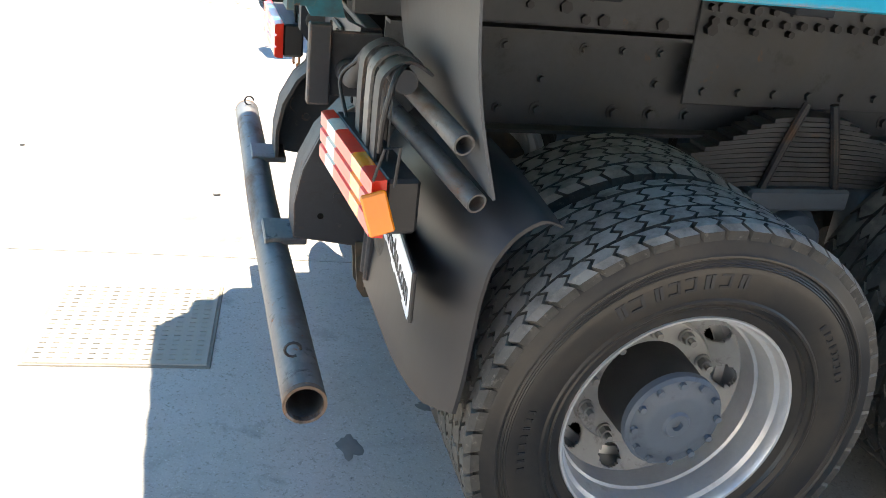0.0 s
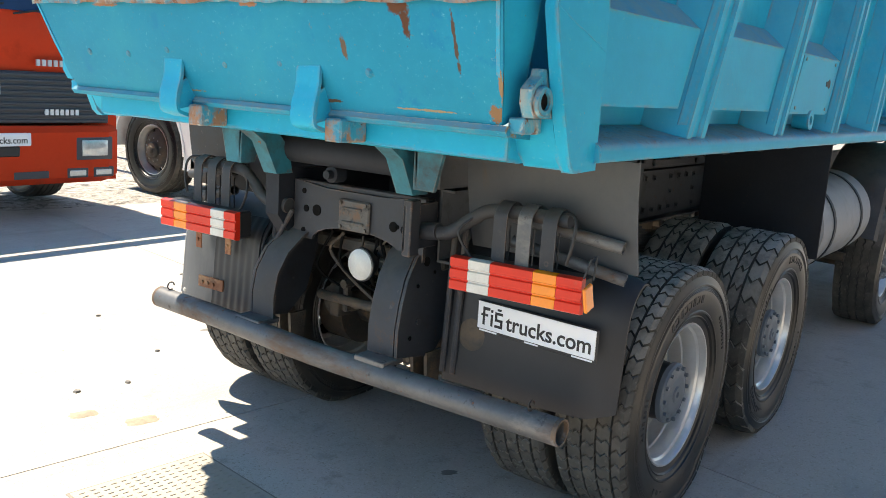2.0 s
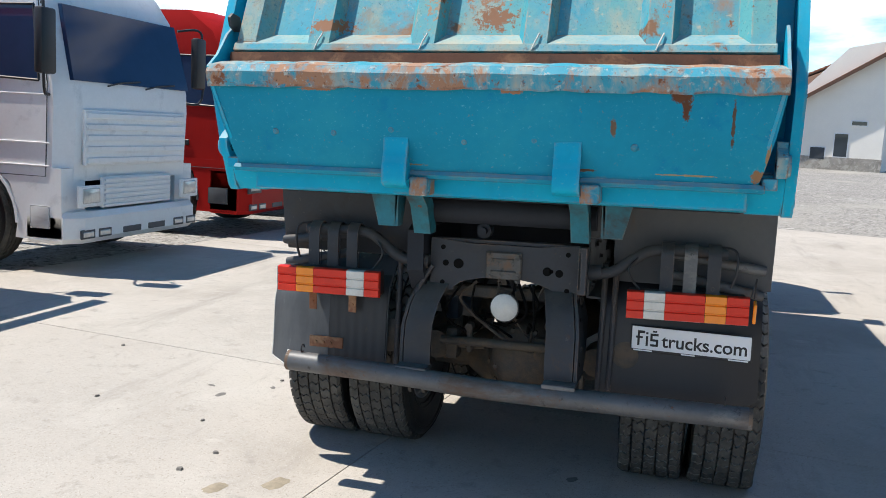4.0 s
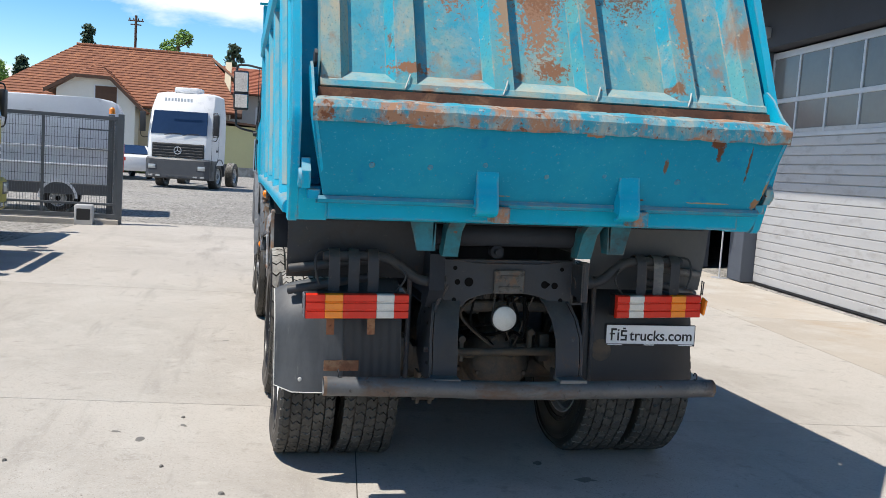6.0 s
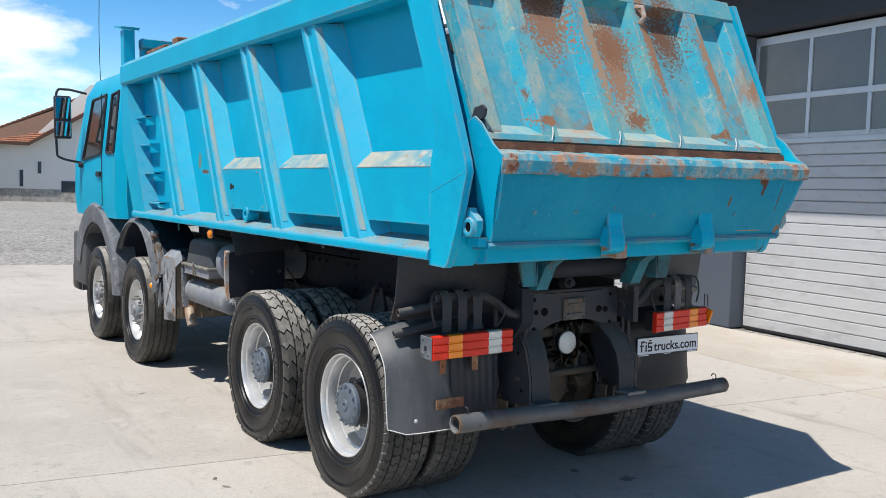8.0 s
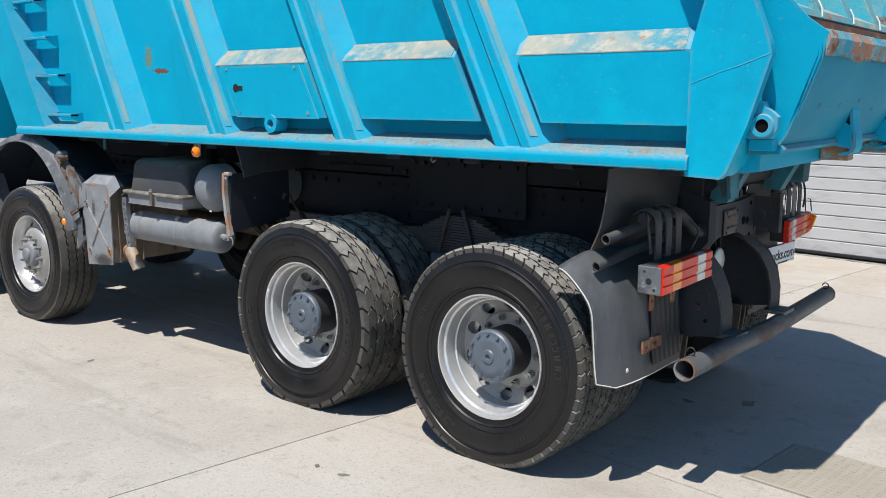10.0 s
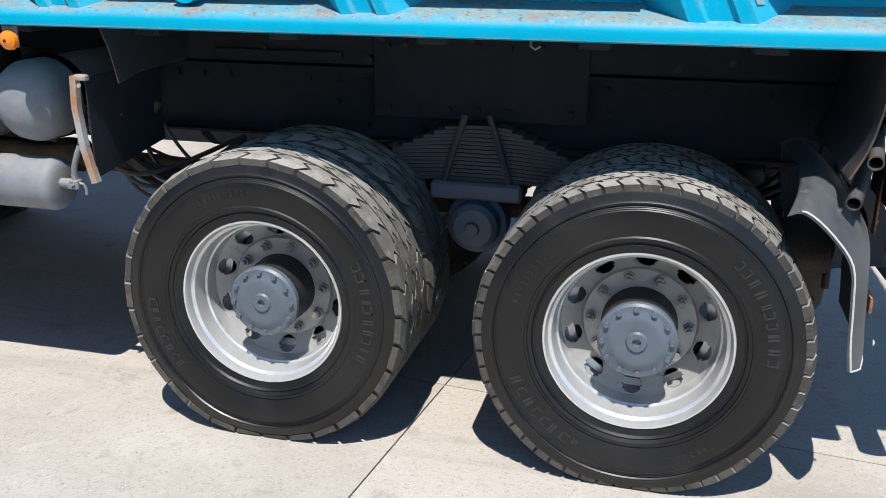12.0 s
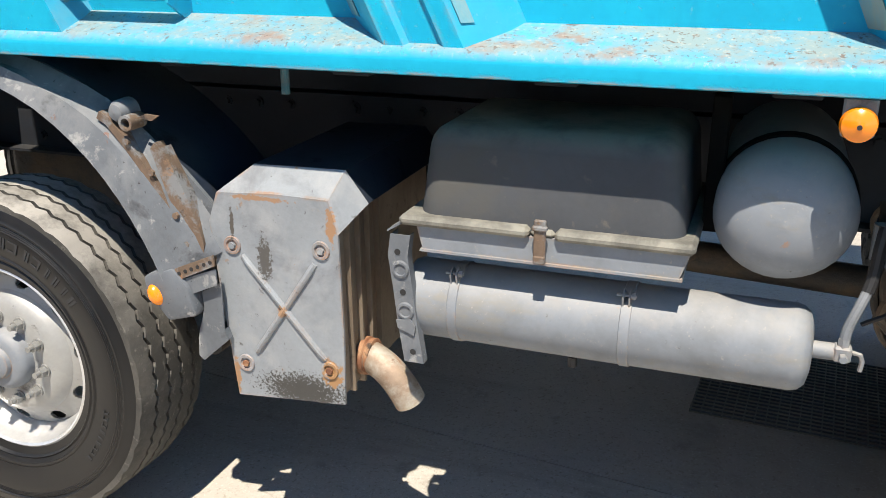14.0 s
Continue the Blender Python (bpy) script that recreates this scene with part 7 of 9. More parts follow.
        # perforated strip and bent tin below the flange
        bm = B()
        prism(bm, [(3.735, 0.932), (3.612, 0.985), (3.61, 0.955), (3.73, 0.90)], "x", -1.196, -1.190)
        tin = B()
        prism(tin, [(3.728, 0.898), (3.612, 0.945), (3.612, 0.90), (3.69, 0.865)], "x", -1.190, -1.186)
        part("bent_tin", tin, WORNGREY, tail_arch)
        strip = part("perforated_strip", bm, TORN, tail_arch)
        for i in range(6):
            bm = B()
            cyl(bm, (-1.1975, 3.722 - i * 0.02, 0.921 + i * 0.0086), (-1.195, 3.722 - i * 0.02, 0.921 + i * 0.0086), 0.0055, 8)
            part("strip_hole", bm, IRON, strip)
        bm = B()
        prism(bm, [(3.705, 0.672), (3.615, 0.765), (3.612, 0.90), (3.675, 0.865), (3.672, 0.82), (3.70, 0.73)], "x", -1.172, -1.168)
        prism(bm, [(3.705, 0.672), (3.69, 0.66), (3.605, 0.735), (3.615, 0.765)], "x", -1.172, -1.150)
        part("bent_tin", bm, WORNGREY, tail_arch)
        # open pipe stub and its knob
        bm = B()
        lathe(bm, [(-1.192, 0.013), (-1.192, 0.0205), (-1.13, 0.0205), (-1.13, 0.013)], (0, 3.838, 1.312), "x", 18, True)
        prism(bm, [(3.815, 1.325), (3.775, 1.318), (3.752, 1.332), (3.79, 1.335)], "x", -1.17, -1.162)
        part("pipe_stub", bm, TORN, tail_arch, "torn rusty pipe stub")
        bm = B()
        lathe(bm, [(-1.185, 0.0), (-1.18, 0.02), (-1.165, 0.03), (-1.12, 0.032)], (0, 3.875, 1.335), "x", 16)
        part("pipe_clamp", bm, WORNGREY, tail_arch)
for s in (-1, 1):
    bm = B()
    cyl(bm, (s * 0.5, 3.78, 0.60), (s * 0.98, 3.80, 0.58), 0.035, 12)
    part("steering_rod", bm, GREASE, truck, "")
# broad grey fenders under the cab
for s in (-1, 1):
    bm = B()
    vs = []
    for i in range(25):
        q = radians(4 + 156 * i / 24)
        for a, r in ((1.0, 1.03), (1.20, 1.03), (1.238, 0.99), (1.242, 0.90), (1.225, 0.80), (1.212, 0.80), (1.228, 0.90), (1.0, 1.015)):
            vs.append((s * a, AXLES[3] - r * math.cos(q), 0.55 + r * math.sin(q)))
    add(bm, vs, [[i * 8 + j, i * 8 + (j + 1) % 8, (i + 1) * 8 + (j + 1) % 8, (i + 1) * 8 + j] for i in range(24) for j in range(8)] + [list(range(8)), list(range(199, 191, -1))])
    part("fender", bm, WORNGREY, truck, "weathered grey fender below the cab", LEAN)
# cab shell from lofted sections
CABZ = [(1.42, 4.98, 7.12, 1.20), (1.62, 4.98, 7.16, 1.215), (2.05, 4.98, 7.14, 1.21), (2.80, 5.0, 6.86, 1.13), (2.98, 5.06, 6.70, 1.05), (3.05, 5.3, 6.4, 0.85)]


def cab_ring(z, y0, y1, w):
    c = 0.10
    return [(-w, y0 + c, z), (-w, y1 - c * 1.6, z), (-w + c * 1.4, y1, z), (w - c * 1.4, y1, z), (w, y1 - c * 1.6, z), (w, y0 + c, z), (w - c, y0, z), (-w + c, y0, z)]


def loft(bm, rings):
    n = len(rings[0])
    add(bm, [v for r in rings for v in r], [[i * n + j, i * n + (j + 1) % n, (i + 1) * n + (j + 1) % n, (i + 1) * n + j] for i in range(len(rings) - 1) for j in range(n)] + [list(range(n - 1, -1, -1)), list(range((len(rings) - 1) * n, len(rings) * n))])


bm = B()
loft(bm, [cab_ring(*r) for r in CABZ])
cab = part("cab", bm, TEAL, truck, "turquoise cab", LEAN)
GLASS_DARK = material("dark_cab_glass", (0.015, 0.018, 0.02), 0.06, var=0.1, scale=3, fine=20, bump=0.0)
for s in (-1, 1):
    for y0, y1, kind in ((5.12, 5.42, "rear"), (5.66, 6.52, "door")):
        bm = B()
        xs = lambda z: s * (1.213 - (z - 2.05) * 0.107 + 0.004)
        pts = [(y0, 2.12), (y1, 2.12 if kind == "rear" else 2.06), (y1 - (0.02 if kind == "rear" else 0.22), 2.74), (y0, 2.76)]
        vs = [(xs(z), y, z) for y, z in pts] + [(xs(z) - s * 0.012, y, z) for y, z in pts]
        add(bm, vs, [(0, 1, 2, 3), (7, 6, 5, 4), (0, 4, 5, 1), (1, 5, 6, 2), (2, 6, 7, 3), (3, 7, 4, 0)])
        win = part("window", bm, GLASS_DARK, cab)
        bm = B()
        ring = [(xs(z) + s * 0.003, y, z) for y, z in pts]
        for i in range(4):
            cyl(bm, ring[i], ring[(i + 1) % 4], 0.014, 8)
        part("window_seal", bm, BLACK_PLASTIC, win)
    bm = B()
    sweep(bm, [(s * 1.218, 5.58, 2.76 - 0.0), (s * 1.226, 5.58, 2.05), (s * 1.226, 5.58, 1.55), (s * 1.226, 6.1, 1.45)], 0.005, 6)
    part("door_gap", bm, IRON, cab)
    bm = B()
    box(bm, min(s * 1.215, s * 1.24), max(s * 1.215, s * 1.24), 5.66, 5.82, 1.86, 1.92, 0.006)
    part("door_handle", bm, BLACK_PLASTIC, cab)
    bm = B()
    lathe(bm, [(s * 1.215, 0.035), (s * 1.26, 0.03), (s * 1.262, 0.0)], (0, 6.56, 2.0), "x", 14)
    part("indicator", bm, BLACK_PLASTIC, cab)
    bm = B()
    box(bm, min(s * 0.75, s * 1.21), max(s * 0.75, s * 1.21), 6.55, 7.2, 0.55, 1.2, 0.05)
    part("step_well", bm, GREYFLAP, cab)
    # mirrors on a tubular arm
    bm = B()
    sweep(bm, curve_points([(s * 1.15, 6.60, 2.84), (s * 1.38, 6.66, 2.88), (s * 1.48, 6.66, 2.80), (s * 1.48, 6.66, 2.2), (s * 1.44, 6.65, 2.08), (s * 1.20, 6.62, 2.02)], 5), 0.014, 8)
    arm = part("mirror_arm", bm, BLACK_PLASTIC, cab)
    bm = B()
    box(bm, s * 1.42 - 0.095, s * 1.42 + 0.095, 6.58, 6.64, 2.30, 2.80, 0.02)
    mir = part("mirror", bm, BLACK_PLASTIC, cab, "tall black wing mirror")
    bm = B()
    for z0, z1 in ((2.52, 2.78), (2.33, 2.50)):
        box(bm, -0.08, 0.08, -0.012, -0.004, (z0 - z1) / 2, (z1 - z0) / 2, 0.003, pose(s * 1.42, 6.584, (z0 + z1) / 2, 4, 0, 0))
    MIRROR = bpy.data.materials.get("mirror_glass") or material("mirror_glass", (0.8, 0.82, 0.84), 0.02, 1.0, var=0.01, bump=0)
    part("mirror_glass", bm, MIRROR, mir)
bm = B()
prism(bm, [(7.02, 2.08), (6.78, 2.78), (6.79, 2.785), (7.155, 2.08)], "x", -0.98, 0.98)
part("windscreen", bm, GLASS_DARK, cab)
bm = B()
sweep(bm, curve_points([(-1.0, 6.55, 2.95), (-1.03, 6.45, 3.2), (-1.05, 6.38, 3.6), (-1.05, 6.33, 4.1)], 5), 0.004, 6)
part("aerial", bm, BLACK_PLASTIC, cab)
bm = B()
box(bm, -1.2, 1.2, 7.0, 7.32, 0.45, 0.80, 0.05)
part("front_bumper", bm, BLACK_PLASTIC, truck, "", LEAN)


# ---- the garage hall along the right of the yard ----
WALL_DARK = material("anthracite_render", (0.042, 0.048, 0.062), 0.75, var=0.15, scale=1.2, fine=40, bump=0.2, layers=[((0.05, 0.055, 0.068), 2, 0.5, 0.7, 0.8)])
WALL_MID = material("blue_grey_render", (0.075, 0.088, 0.112), 0.75, var=0.12, scale=1.2, fine=40, bump=0.2, layers=[((0.075, 0.088, 0.115), 2, 0.5, 0.7, 0.8)])
DOOR_GREY = material("silver_grey_door_panel", (0.53, 0.53, 0.53), 0.42, 0.1, var=0.06, scale=1.0, fine=60, bump=0.06, layers=[((0.38, 0.37, 0.36), 2.5, 0.52, 0.7, 0.55)], stretch=(1, 1, 3))
DOOR_FRAME = material("brushed_aluminium_frame", (0.55, 0.56, 0.58), 0.4, 0.4, var=0.08, scale=4, fine=60, bump=0.05)
PANE = material("hall_window_pane", (0.17, 0.175, 0.17), 0.12, var=0.15, scale=0.8, fine=10, bump=0.02)
WHITE_DOOR = material("white_door_paint", (0.70, 0.71, 0.72), 0.4, var=0.05, scale=2, fine=40, bump=0.05)
GARAGE = Matrix.Translation((6.81, 3.48, 0)) @ pose(0, 0, 0, 0, 0, -6.56)

hall = tagged(empty("garage_hall", GARAGE), "dark grey service hall with silver sectional doors", "building")
for y0, y1, mt in ((-11.0, -9.8, WALL_MID), (-5.45, -4.62, WALL_MID), (0.0, 0.86, WALL_MID), (5.56, 6.10, WALL_MID), (8.0, 8.7, WALL_MID), (13.2, 14.0, WALL_MID)):
    bm = B()
    box(bm, 0.0, 0.45, y0, y1, 0, 4.12, 0.01)
    pillar = part("pillar", bm, mt, hall, "blue-grey pillar between the doors")
    bm = B()
    box(bm, -0.004, 0.0, y0 + 0.02, y1 - 0.02, 1.13, 1.142, 0)
    part("panel_seam", bm, WALL_DARK, pillar)
bm = B()
box(bm, -0.02, 0.5, -11.0, 14.0, 4.12, 5.25, 0.0)
part("upper_wall", bm, WALL_DARK, hall, "anthracite upper wall")
bm = B()
box(bm, 0.5, 14.0, -11.0, 14.0, 4.3, 5.3, 0.0)
box(bm, 13.8, 14.0, -11.0, 14.0, 0.0, 4.3, 0.0)
box(bm, 0.45, 14.0, -11.0, -10.8, 0.0, 4.3, 0.0)
box(bm, 0.45, 14.0, 13.8, 14.0, 0.0, 4.3, 0.0)
part("hall_shell", bm, WALL_DARK, hall)
bm = B()
box(bm, -1.20, 14.2, -11.3, 14.3, 4.98, 5.02, 0.0)
box(bm, -1.23, -1.18, -11.3, 14.3, 4.88, 5.16, 0.004)
part("roof_eave", bm, WALL_DARK, hall, "projecting flat eave")
bm = B()
cyl(bm, (-1.29, -11.3, 4.98), (-1.29, 14.3, 4.98), 0.06, 12)
part("gutter", bm, DOOR_FRAME, hall)


def hall_door(y0, y1, panes):
    """A sectional door: ribbed slats below, two rows of panes above, in an aluminium frame."""
    bm = B()
    box(bm, 0.26, 0.30, y0, y1, 0.02, 4.08, 0)
    door = part("sectional_door", bm, DOOR_GREY, hall, "closed silver sectional door with two rows of windows")
    z = 0.03
    bm = B()
    box(bm, 0.232, 0.262, y0 + 0.02, y1 - 0.02, 0.004, 0.144, 0.006)
    first = part("slat", bm, DOOR_GREY, door, "", Matrix.Translation((0, 0, z)))
    while z < 2.45:
        z += 0.1508
        again(first, Matrix.Translation((0, 0, z)))
    pitch = (y1 - y0 - 0.06) / panes
    bars = [(y0, y1, 2.60, 2.67), (y0, y1, 3.19, 3.27), (y0, y1, 3.97, 4.08)]
    for k in range(panes + 1):
        y = y0 + 0.03 + k * pitch
        bars += [(max(y0, y - 0.028), min(y1, y + 0.028), 2.67, 3.19), (max(y0, y - 0.028), min(y1, y + 0.028), 3.27, 3.97)]
    for a, b_, c, d in bars:
        bm = B()
        box(bm, 0.225, 0.262, a, b_, c, d, 0.004)
        part("door_bar", bm, DOOR_FRAME, door)
    for k in range(panes):
        y = y0 + 0.03 + k * pitch
        for c, d in ((2.67, 3.19), (3.27, 3.97)):
            bm = B()
            box(bm, 0.245, 0.256, y + 0.03, y + pitch - 0.03, c, d, 0)
            part("pane", bm, PANE, door)
    bm = B()
    box(bm, 0.222, 0.262, y0 + 0.02, y1 - 0.02, 0.0, 0.035, 0.004)
    part("rubber_seal", bm, BLACK_PLASTIC, door)


hall_door(-4.62, -0.02, 5)
hall_door(0.88, 5.54, 5)
hall_door(8.72, 13.18, 5)
hall_door(-9.78, -5.47, 5)
# doorway with an open white leaf and glazing above
bm = B()
box(bm, 0.10, 0.16, 6.12, 6.22, 0, 4.1, 0.004)
box(bm, 0.10, 0.16, 7.90, 8.0, 0, 4.1, 0.004)
box(bm, 0.10, 0.16, 6.22, 7.90, 2.48, 2.58, 0.004)
box(bm, 0.10, 0.16, 6.22, 7.90, 3.98, 4.08, 0.004)
box(bm, 0.10, 0.16, 6.98, 7.08, 2.58, 3.98, 0.004)
box(bm, 0.10, 0.16, 6.22, 7.90, 3.24, 3.31, 0.004)
part("doorway_frame", bm, DOOR_FRAME, hall)
for y0, y1 in ((6.22, 6.98), (7.08, 7.90)):
    for z0, z1 in ((2.58, 3.24), (3.31, 3.98)):
        bm = B()
        box(bm, 0.12, 0.13, y0, y1, z0, z1, 0)
        part("pane", bm, PANE, hall)
bm = B()
box(bm, -0.72, 0.08, 7.86, 7.90, 0.03, 2.45, 0.006, None)
leaf = part("door_leaf", bm, WHITE_DOOR, hall, "open white door leaf")
for z in (0.85, 1.65):
    bm = B()
    box(bm, -0.70, 0.06, 7.852, 7.86, z, z + 0.02, 0)
    part("door_rail", bm, DOOR_FRAME, leaf)
bm = B()
box(bm, 0.16, 3.0, 6.3, 6.32, 0.0, 2.5, 0)
box(bm, 2.8, 3.0, 6.3, 7.9, 0, 2.5, 0)
part("inner_wall", bm, WALL_DARK, hall)
bm = B()
cyl(bm, (-0.18, 6.02, 0.0), (-0.18, 6.02, 1.05), 0.016, 10)
cyl(bm, (-0.18, 6.02, 0.0), (-0.18, 6.02, 0.012), 0.15, 20)
box(bm, -0.28, -0.08, 5.92, 6.12, 1.05, 1.065, 0.004)
stand = tagged(part("hand_gel_stand", bm, DOOR_FRAME, None, "", GARAGE), "thin metal stand with a white dispenser bottle", "stand")
bm = B()
lathe(bm, [(1.065, 0.0), (1.065, 0.035), (1.19, 0.035), (1.21, 0.012), (1.25, 0.012), (1.25, 0.0)], (-0.18, 6.02, 0), "z", 16)
part("bottle", bm, WHITE_DOOR, stand, "white pump bottle")
# socket box on the pillar
bm = B()
box(bm, -0.03, 0.0, 0.40, 0.68, 1.50, 1.80, 0.006)
sock = tagged(part("socket_box", bm, BLACK_PLASTIC, None, "", GARAGE), "dark socket box with small white covers on the pillar", "socket box")
for i, mt in enumerate((WHITE_DOOR, BLACK_PLASTIC, WHITE_DOOR)):
    bm = B()
    box(bm, -0.045, -0.03, 0.44 + i * 0.075, 0.50 + i * 0.075, 1.70, 1.77, 0.004)
    part("cover", bm, mt, sock)
for i in range(2):
    bm = B()
    cyl(bm, (-0.06, 0.48 + i * 0.11, 1.585), (-0.03, 0.48 + i * 0.11, 1.585), 0.035, 14)
    part("socket", bm, WHITE_DOOR if i else DOOR_FRAME, sock)
# floodlight under the eave
bm = B()
box(bm, -0.22, -0.02, 5.2, 5.5, 4.30, 4.48, 0.02)
flood = tagged(part("floodlight", bm, DOOR_FRAME, None, "", GARAGE), "small square floodlight fixed to the dark wall", "lamp")
bm = B()
box(bm, -0.228, -0.22, 5.22, 5.48, 4.32, 4.46, 0.003)
part("lamp_glass", bm, WHITE_LENS, flood)


# ---- parked trucks ----
def paint(name, col, rough=0.3):
    return material(name, col, rough, var=0.08, scale=1.5, fine=30, bump=0.03, layers=[(tuple(c * 0.75 for c in col), 3, 0.56, 0.72, 0.5)], coat=0.0, spec=0.08)


RED_OLD = paint("faded_red_truck_paint", (0.56, 0.045, 0.014), 0.5)
RED_DEEP = paint("red_truck_paint", (0.40, 0.016, 0.013), 0.4)
WHITE_TRUCK = paint("white_truck_paint", (0.80, 0.80, 0.80), 0.3)
YELLOW_TRUCK = paint("mustard_truck_paint", (0.42, 0.37, 0.085), 0.4)
GRILLE = material("grey_black_grille_plastic", (0.045, 0.05, 0.06), 0.5, var=0.15, scale=6, fine=40, bump=0.08)
BUMPER_GREY = material("dark_grey_bumper_plastic", (0.07, 0.073, 0.08), 0.5, var=0.12, scale=3, fine=40, bump=0.1)
HEADLAMP = material("headlamp_glass", (0.50, 0.51, 0.50), 0.12, 0.3, var=0.25, scale=14, fine=60, bump=0.25)
# blue of the reflected sky is put into the glass's base colour
SCREEN = material("tinted_windscreen", (0.022, 0.045, 0.10), 0.04, spec=0.22, var=0.15, scale=1.2, fine=8, bump=0)
VISOR = material("smoked_visor_plastic", (0.03, 0.022, 0.05), 0.15, var=0.1, scale=3, fine=20, bump=0)


def parked_truck(name, label, at, turn, col, bumper, spec):
    """A cab-over lorry, front at local x = 0 and facing +x, width along y."""
    M = Matrix.Translation((at[0], at[1], at[2] if len(at) > 2 else 0)) @ pose(0, 0, 0, 0, 0, turn)
    t = tagged(empty(name, M), label, "truck")
    w = 1.235
    zs, zt, roof = spec["screen"][0], spec["screen"][1], spec["roof"]
    depth = spec.get("depth", 2.1)
    tilt = spec.get("tilt", 0.16)

    def ring(z, x0, x1, ww, c=0.13):
        return [(x0, -ww + 0.06, z), (x0 + 0.06, -ww, z), (x1 - c, -ww, z), (x1, -ww + c * 1.4, z), (x1, ww - c * 1.4, z), (x1 - c, ww, z), (x0 + 0.06, ww, z), (x0, ww - 0.06, z)]

    bm = B()
    zb = spec.get("cab_bottom", 0.95)
    rows = [ring(zb, -depth, -0.06, w - 0.01), ring(zs - 0.25, -depth, -0.02, w), ring(zs, -depth, -0.03, w), ring(zt, -depth, -0.03 - tilt, w - 0.03, 0.16)]
    for z, x1, ww in roof:
        rows.append(ring(z, -depth + (z - zt) * 0.1, x1, w - ww, 0.22))
    loft(bm, rows)
    shell = part("cab_shell", bm, col, t)
    # windscreen
    bm = B()
    ang = tilt / (zt - zs)
    vs = [(-0.018 - ang * (z - zs - 0.04), y, z) for y, z in ((-w + 0.15, zs + 0.04), (w - 0.15, zs + 0.04), (w - 0.20, zt - 0.03), (-w + 0.20, zt - 0.03))]
    add(bm, vs + [(x - 0.05, y, z) for x, y, z in vs], [(0, 1, 2, 3), (7, 6, 5, 4), (0, 4, 5, 1), (1, 5, 6, 2), (2, 6, 7, 3), (3, 7, 4, 0)])
    scr = part("windscreen", bm, SCREEN, t)
    for k in (-0.55, 0.15):
        bm = B()
        sweep(bm, [(-0.0, k, zs + 0.01), (-0.005, k + 0.25, zs + 0.06), (-0.02, k + 0.62, zs + 0.09)], 0.010, 6)
        part("wiper", bm, BLACK_PLASTIC, scr)
    for s in (-1, 1):
        bm = B()
        pts = [(-0.32, zs + 0.02), (-1.02, zs + 0.05), (-1.02, zt - 0.06), (-0.40, zt - 0.06)]
        vs = [(x, s * (w + 0.006 - 0.03 * (z - zs) / (zt - zs)), z) for x, z in pts]
        add(bm, vs + [(x, y - s * 0.02, z) for x, y, z in vs], [(0, 1, 2, 3), (7, 6, 5, 4), (0, 4, 5, 1), (1, 5, 6, 2), (2, 6, 7, 3), (3, 7, 4, 0)])
        win = part("side_window", bm, SCREEN, t)
        bm = B()
        for i in range(4):
            cyl(bm, vs[i], vs[(i + 1) % 4], 0.014, 6)
        part("window_seal", bm, BLACK_PLASTIC, win)
        bm = B()
        ds = s * (w + 0.001)
        sweep(bm, [(-1.12, ds, zt), (-1.12, ds, zb + 0.3), (-0.9, ds, zb + 0.05), (-0.25, ds, zb + 0.05), (-0.22, ds, zs), (-0.34, ds - s * 0.02, zt)], 0.006, 5)
        part("door_gap", bm, GRILLE, shell)
        bm = B()
        box(bm, -1.05, -0.85, s * w - 0.012, s * w + 0.018, zs - 0.55, zs - 0.47, 0.008)
        part("door_handle", bm, BLACK_PLASTIC, shell)
        for dz in spec.get("creases", ()):
            bm = B()
            box(bm, -depth + 0.02, -0.20, s * w - 0.010, s * w + 0.007, zs - dz - 0.007, zs - dz + 0.007, 0.003)
            part("side_crease", bm, col, shell)
        bm = B()
        box(bm, -depth + 0.1, -1.22, s * w - 0.008, s * w + 0.006, zs - 0.3, zt - 0.05, 0.006)
        part("side_panel", bm, col, shell)
        bm = B()
        sweep(bm, curve_points([(-0.28, s * w, zt - 0.05), (-0.10, s * (w + 0.2), zt - 0.02), (-0.06, s * (w + 0.24), zt - 0.2), (-0.06, s * (w + 0.24), zs - 0.05), (-0.2, s * w, zs - 0.12)], 4), 0.016, 6)
        arm = part("mirror_arm", bm, BLACK_PLASTIC, t)
        bm = B()
        box(bm, -0.14, -0.03, s * (w + 0.19) - 0.11, s * (w + 0.19) + 0.11, zs + 0.08, zt - 0.12, 0.03)
        part("mirror", bm, BLACK_PLASTIC, t)
        # wheel, arch and step
        wx = spec.get("wheel", -1.38)
        wheel_e = empty("wheel", pose(wx, s * 1.05, 0.52, 0, 0, 90 if s > 0 else -90), t)
        piece("tyre", TYRES["steer"][0], wheel_e)
        piece("tread", TYRES["steer"][1], wheel_e)
        piece("rim", PIECES["frim"], wheel_e)
        disc, hub = piece("wheel_disc", PIECES["fdisc"], wheel_e), piece("hub", PIECES["fhub"], wheel_e)
        if spec.get("dark_wheel"):
            for o in (disc, hub):
                o.data = o.data.copy()
                o.data.materials[0] = GREASE
            for i in range(10):
                q = 2 * math.pi * (i + 0.5) / 10
                piece("wheel_nut", PIECES["nut"], wheel_e, Matrix.Translation((0.07, 0.138 * math.cos(q), 0.138 * math.sin(q))))
        bm = B()
        pts = [(wx + 0.70 * math.cos(q), 0.52 + 0.68 * math.sin(q)) for q in [math.pi * i / 16 for i in range(17)]]
        sheet(bm, pts, 0.03, "y", min(s * 0.80, s * (w + 0.012)), max(s * 0.80, s * (w + 0.012)))
        part("wheel_arch", bm, col if spec.get("painted_arch") else BUMPER_GREY, t)
        bm = B()
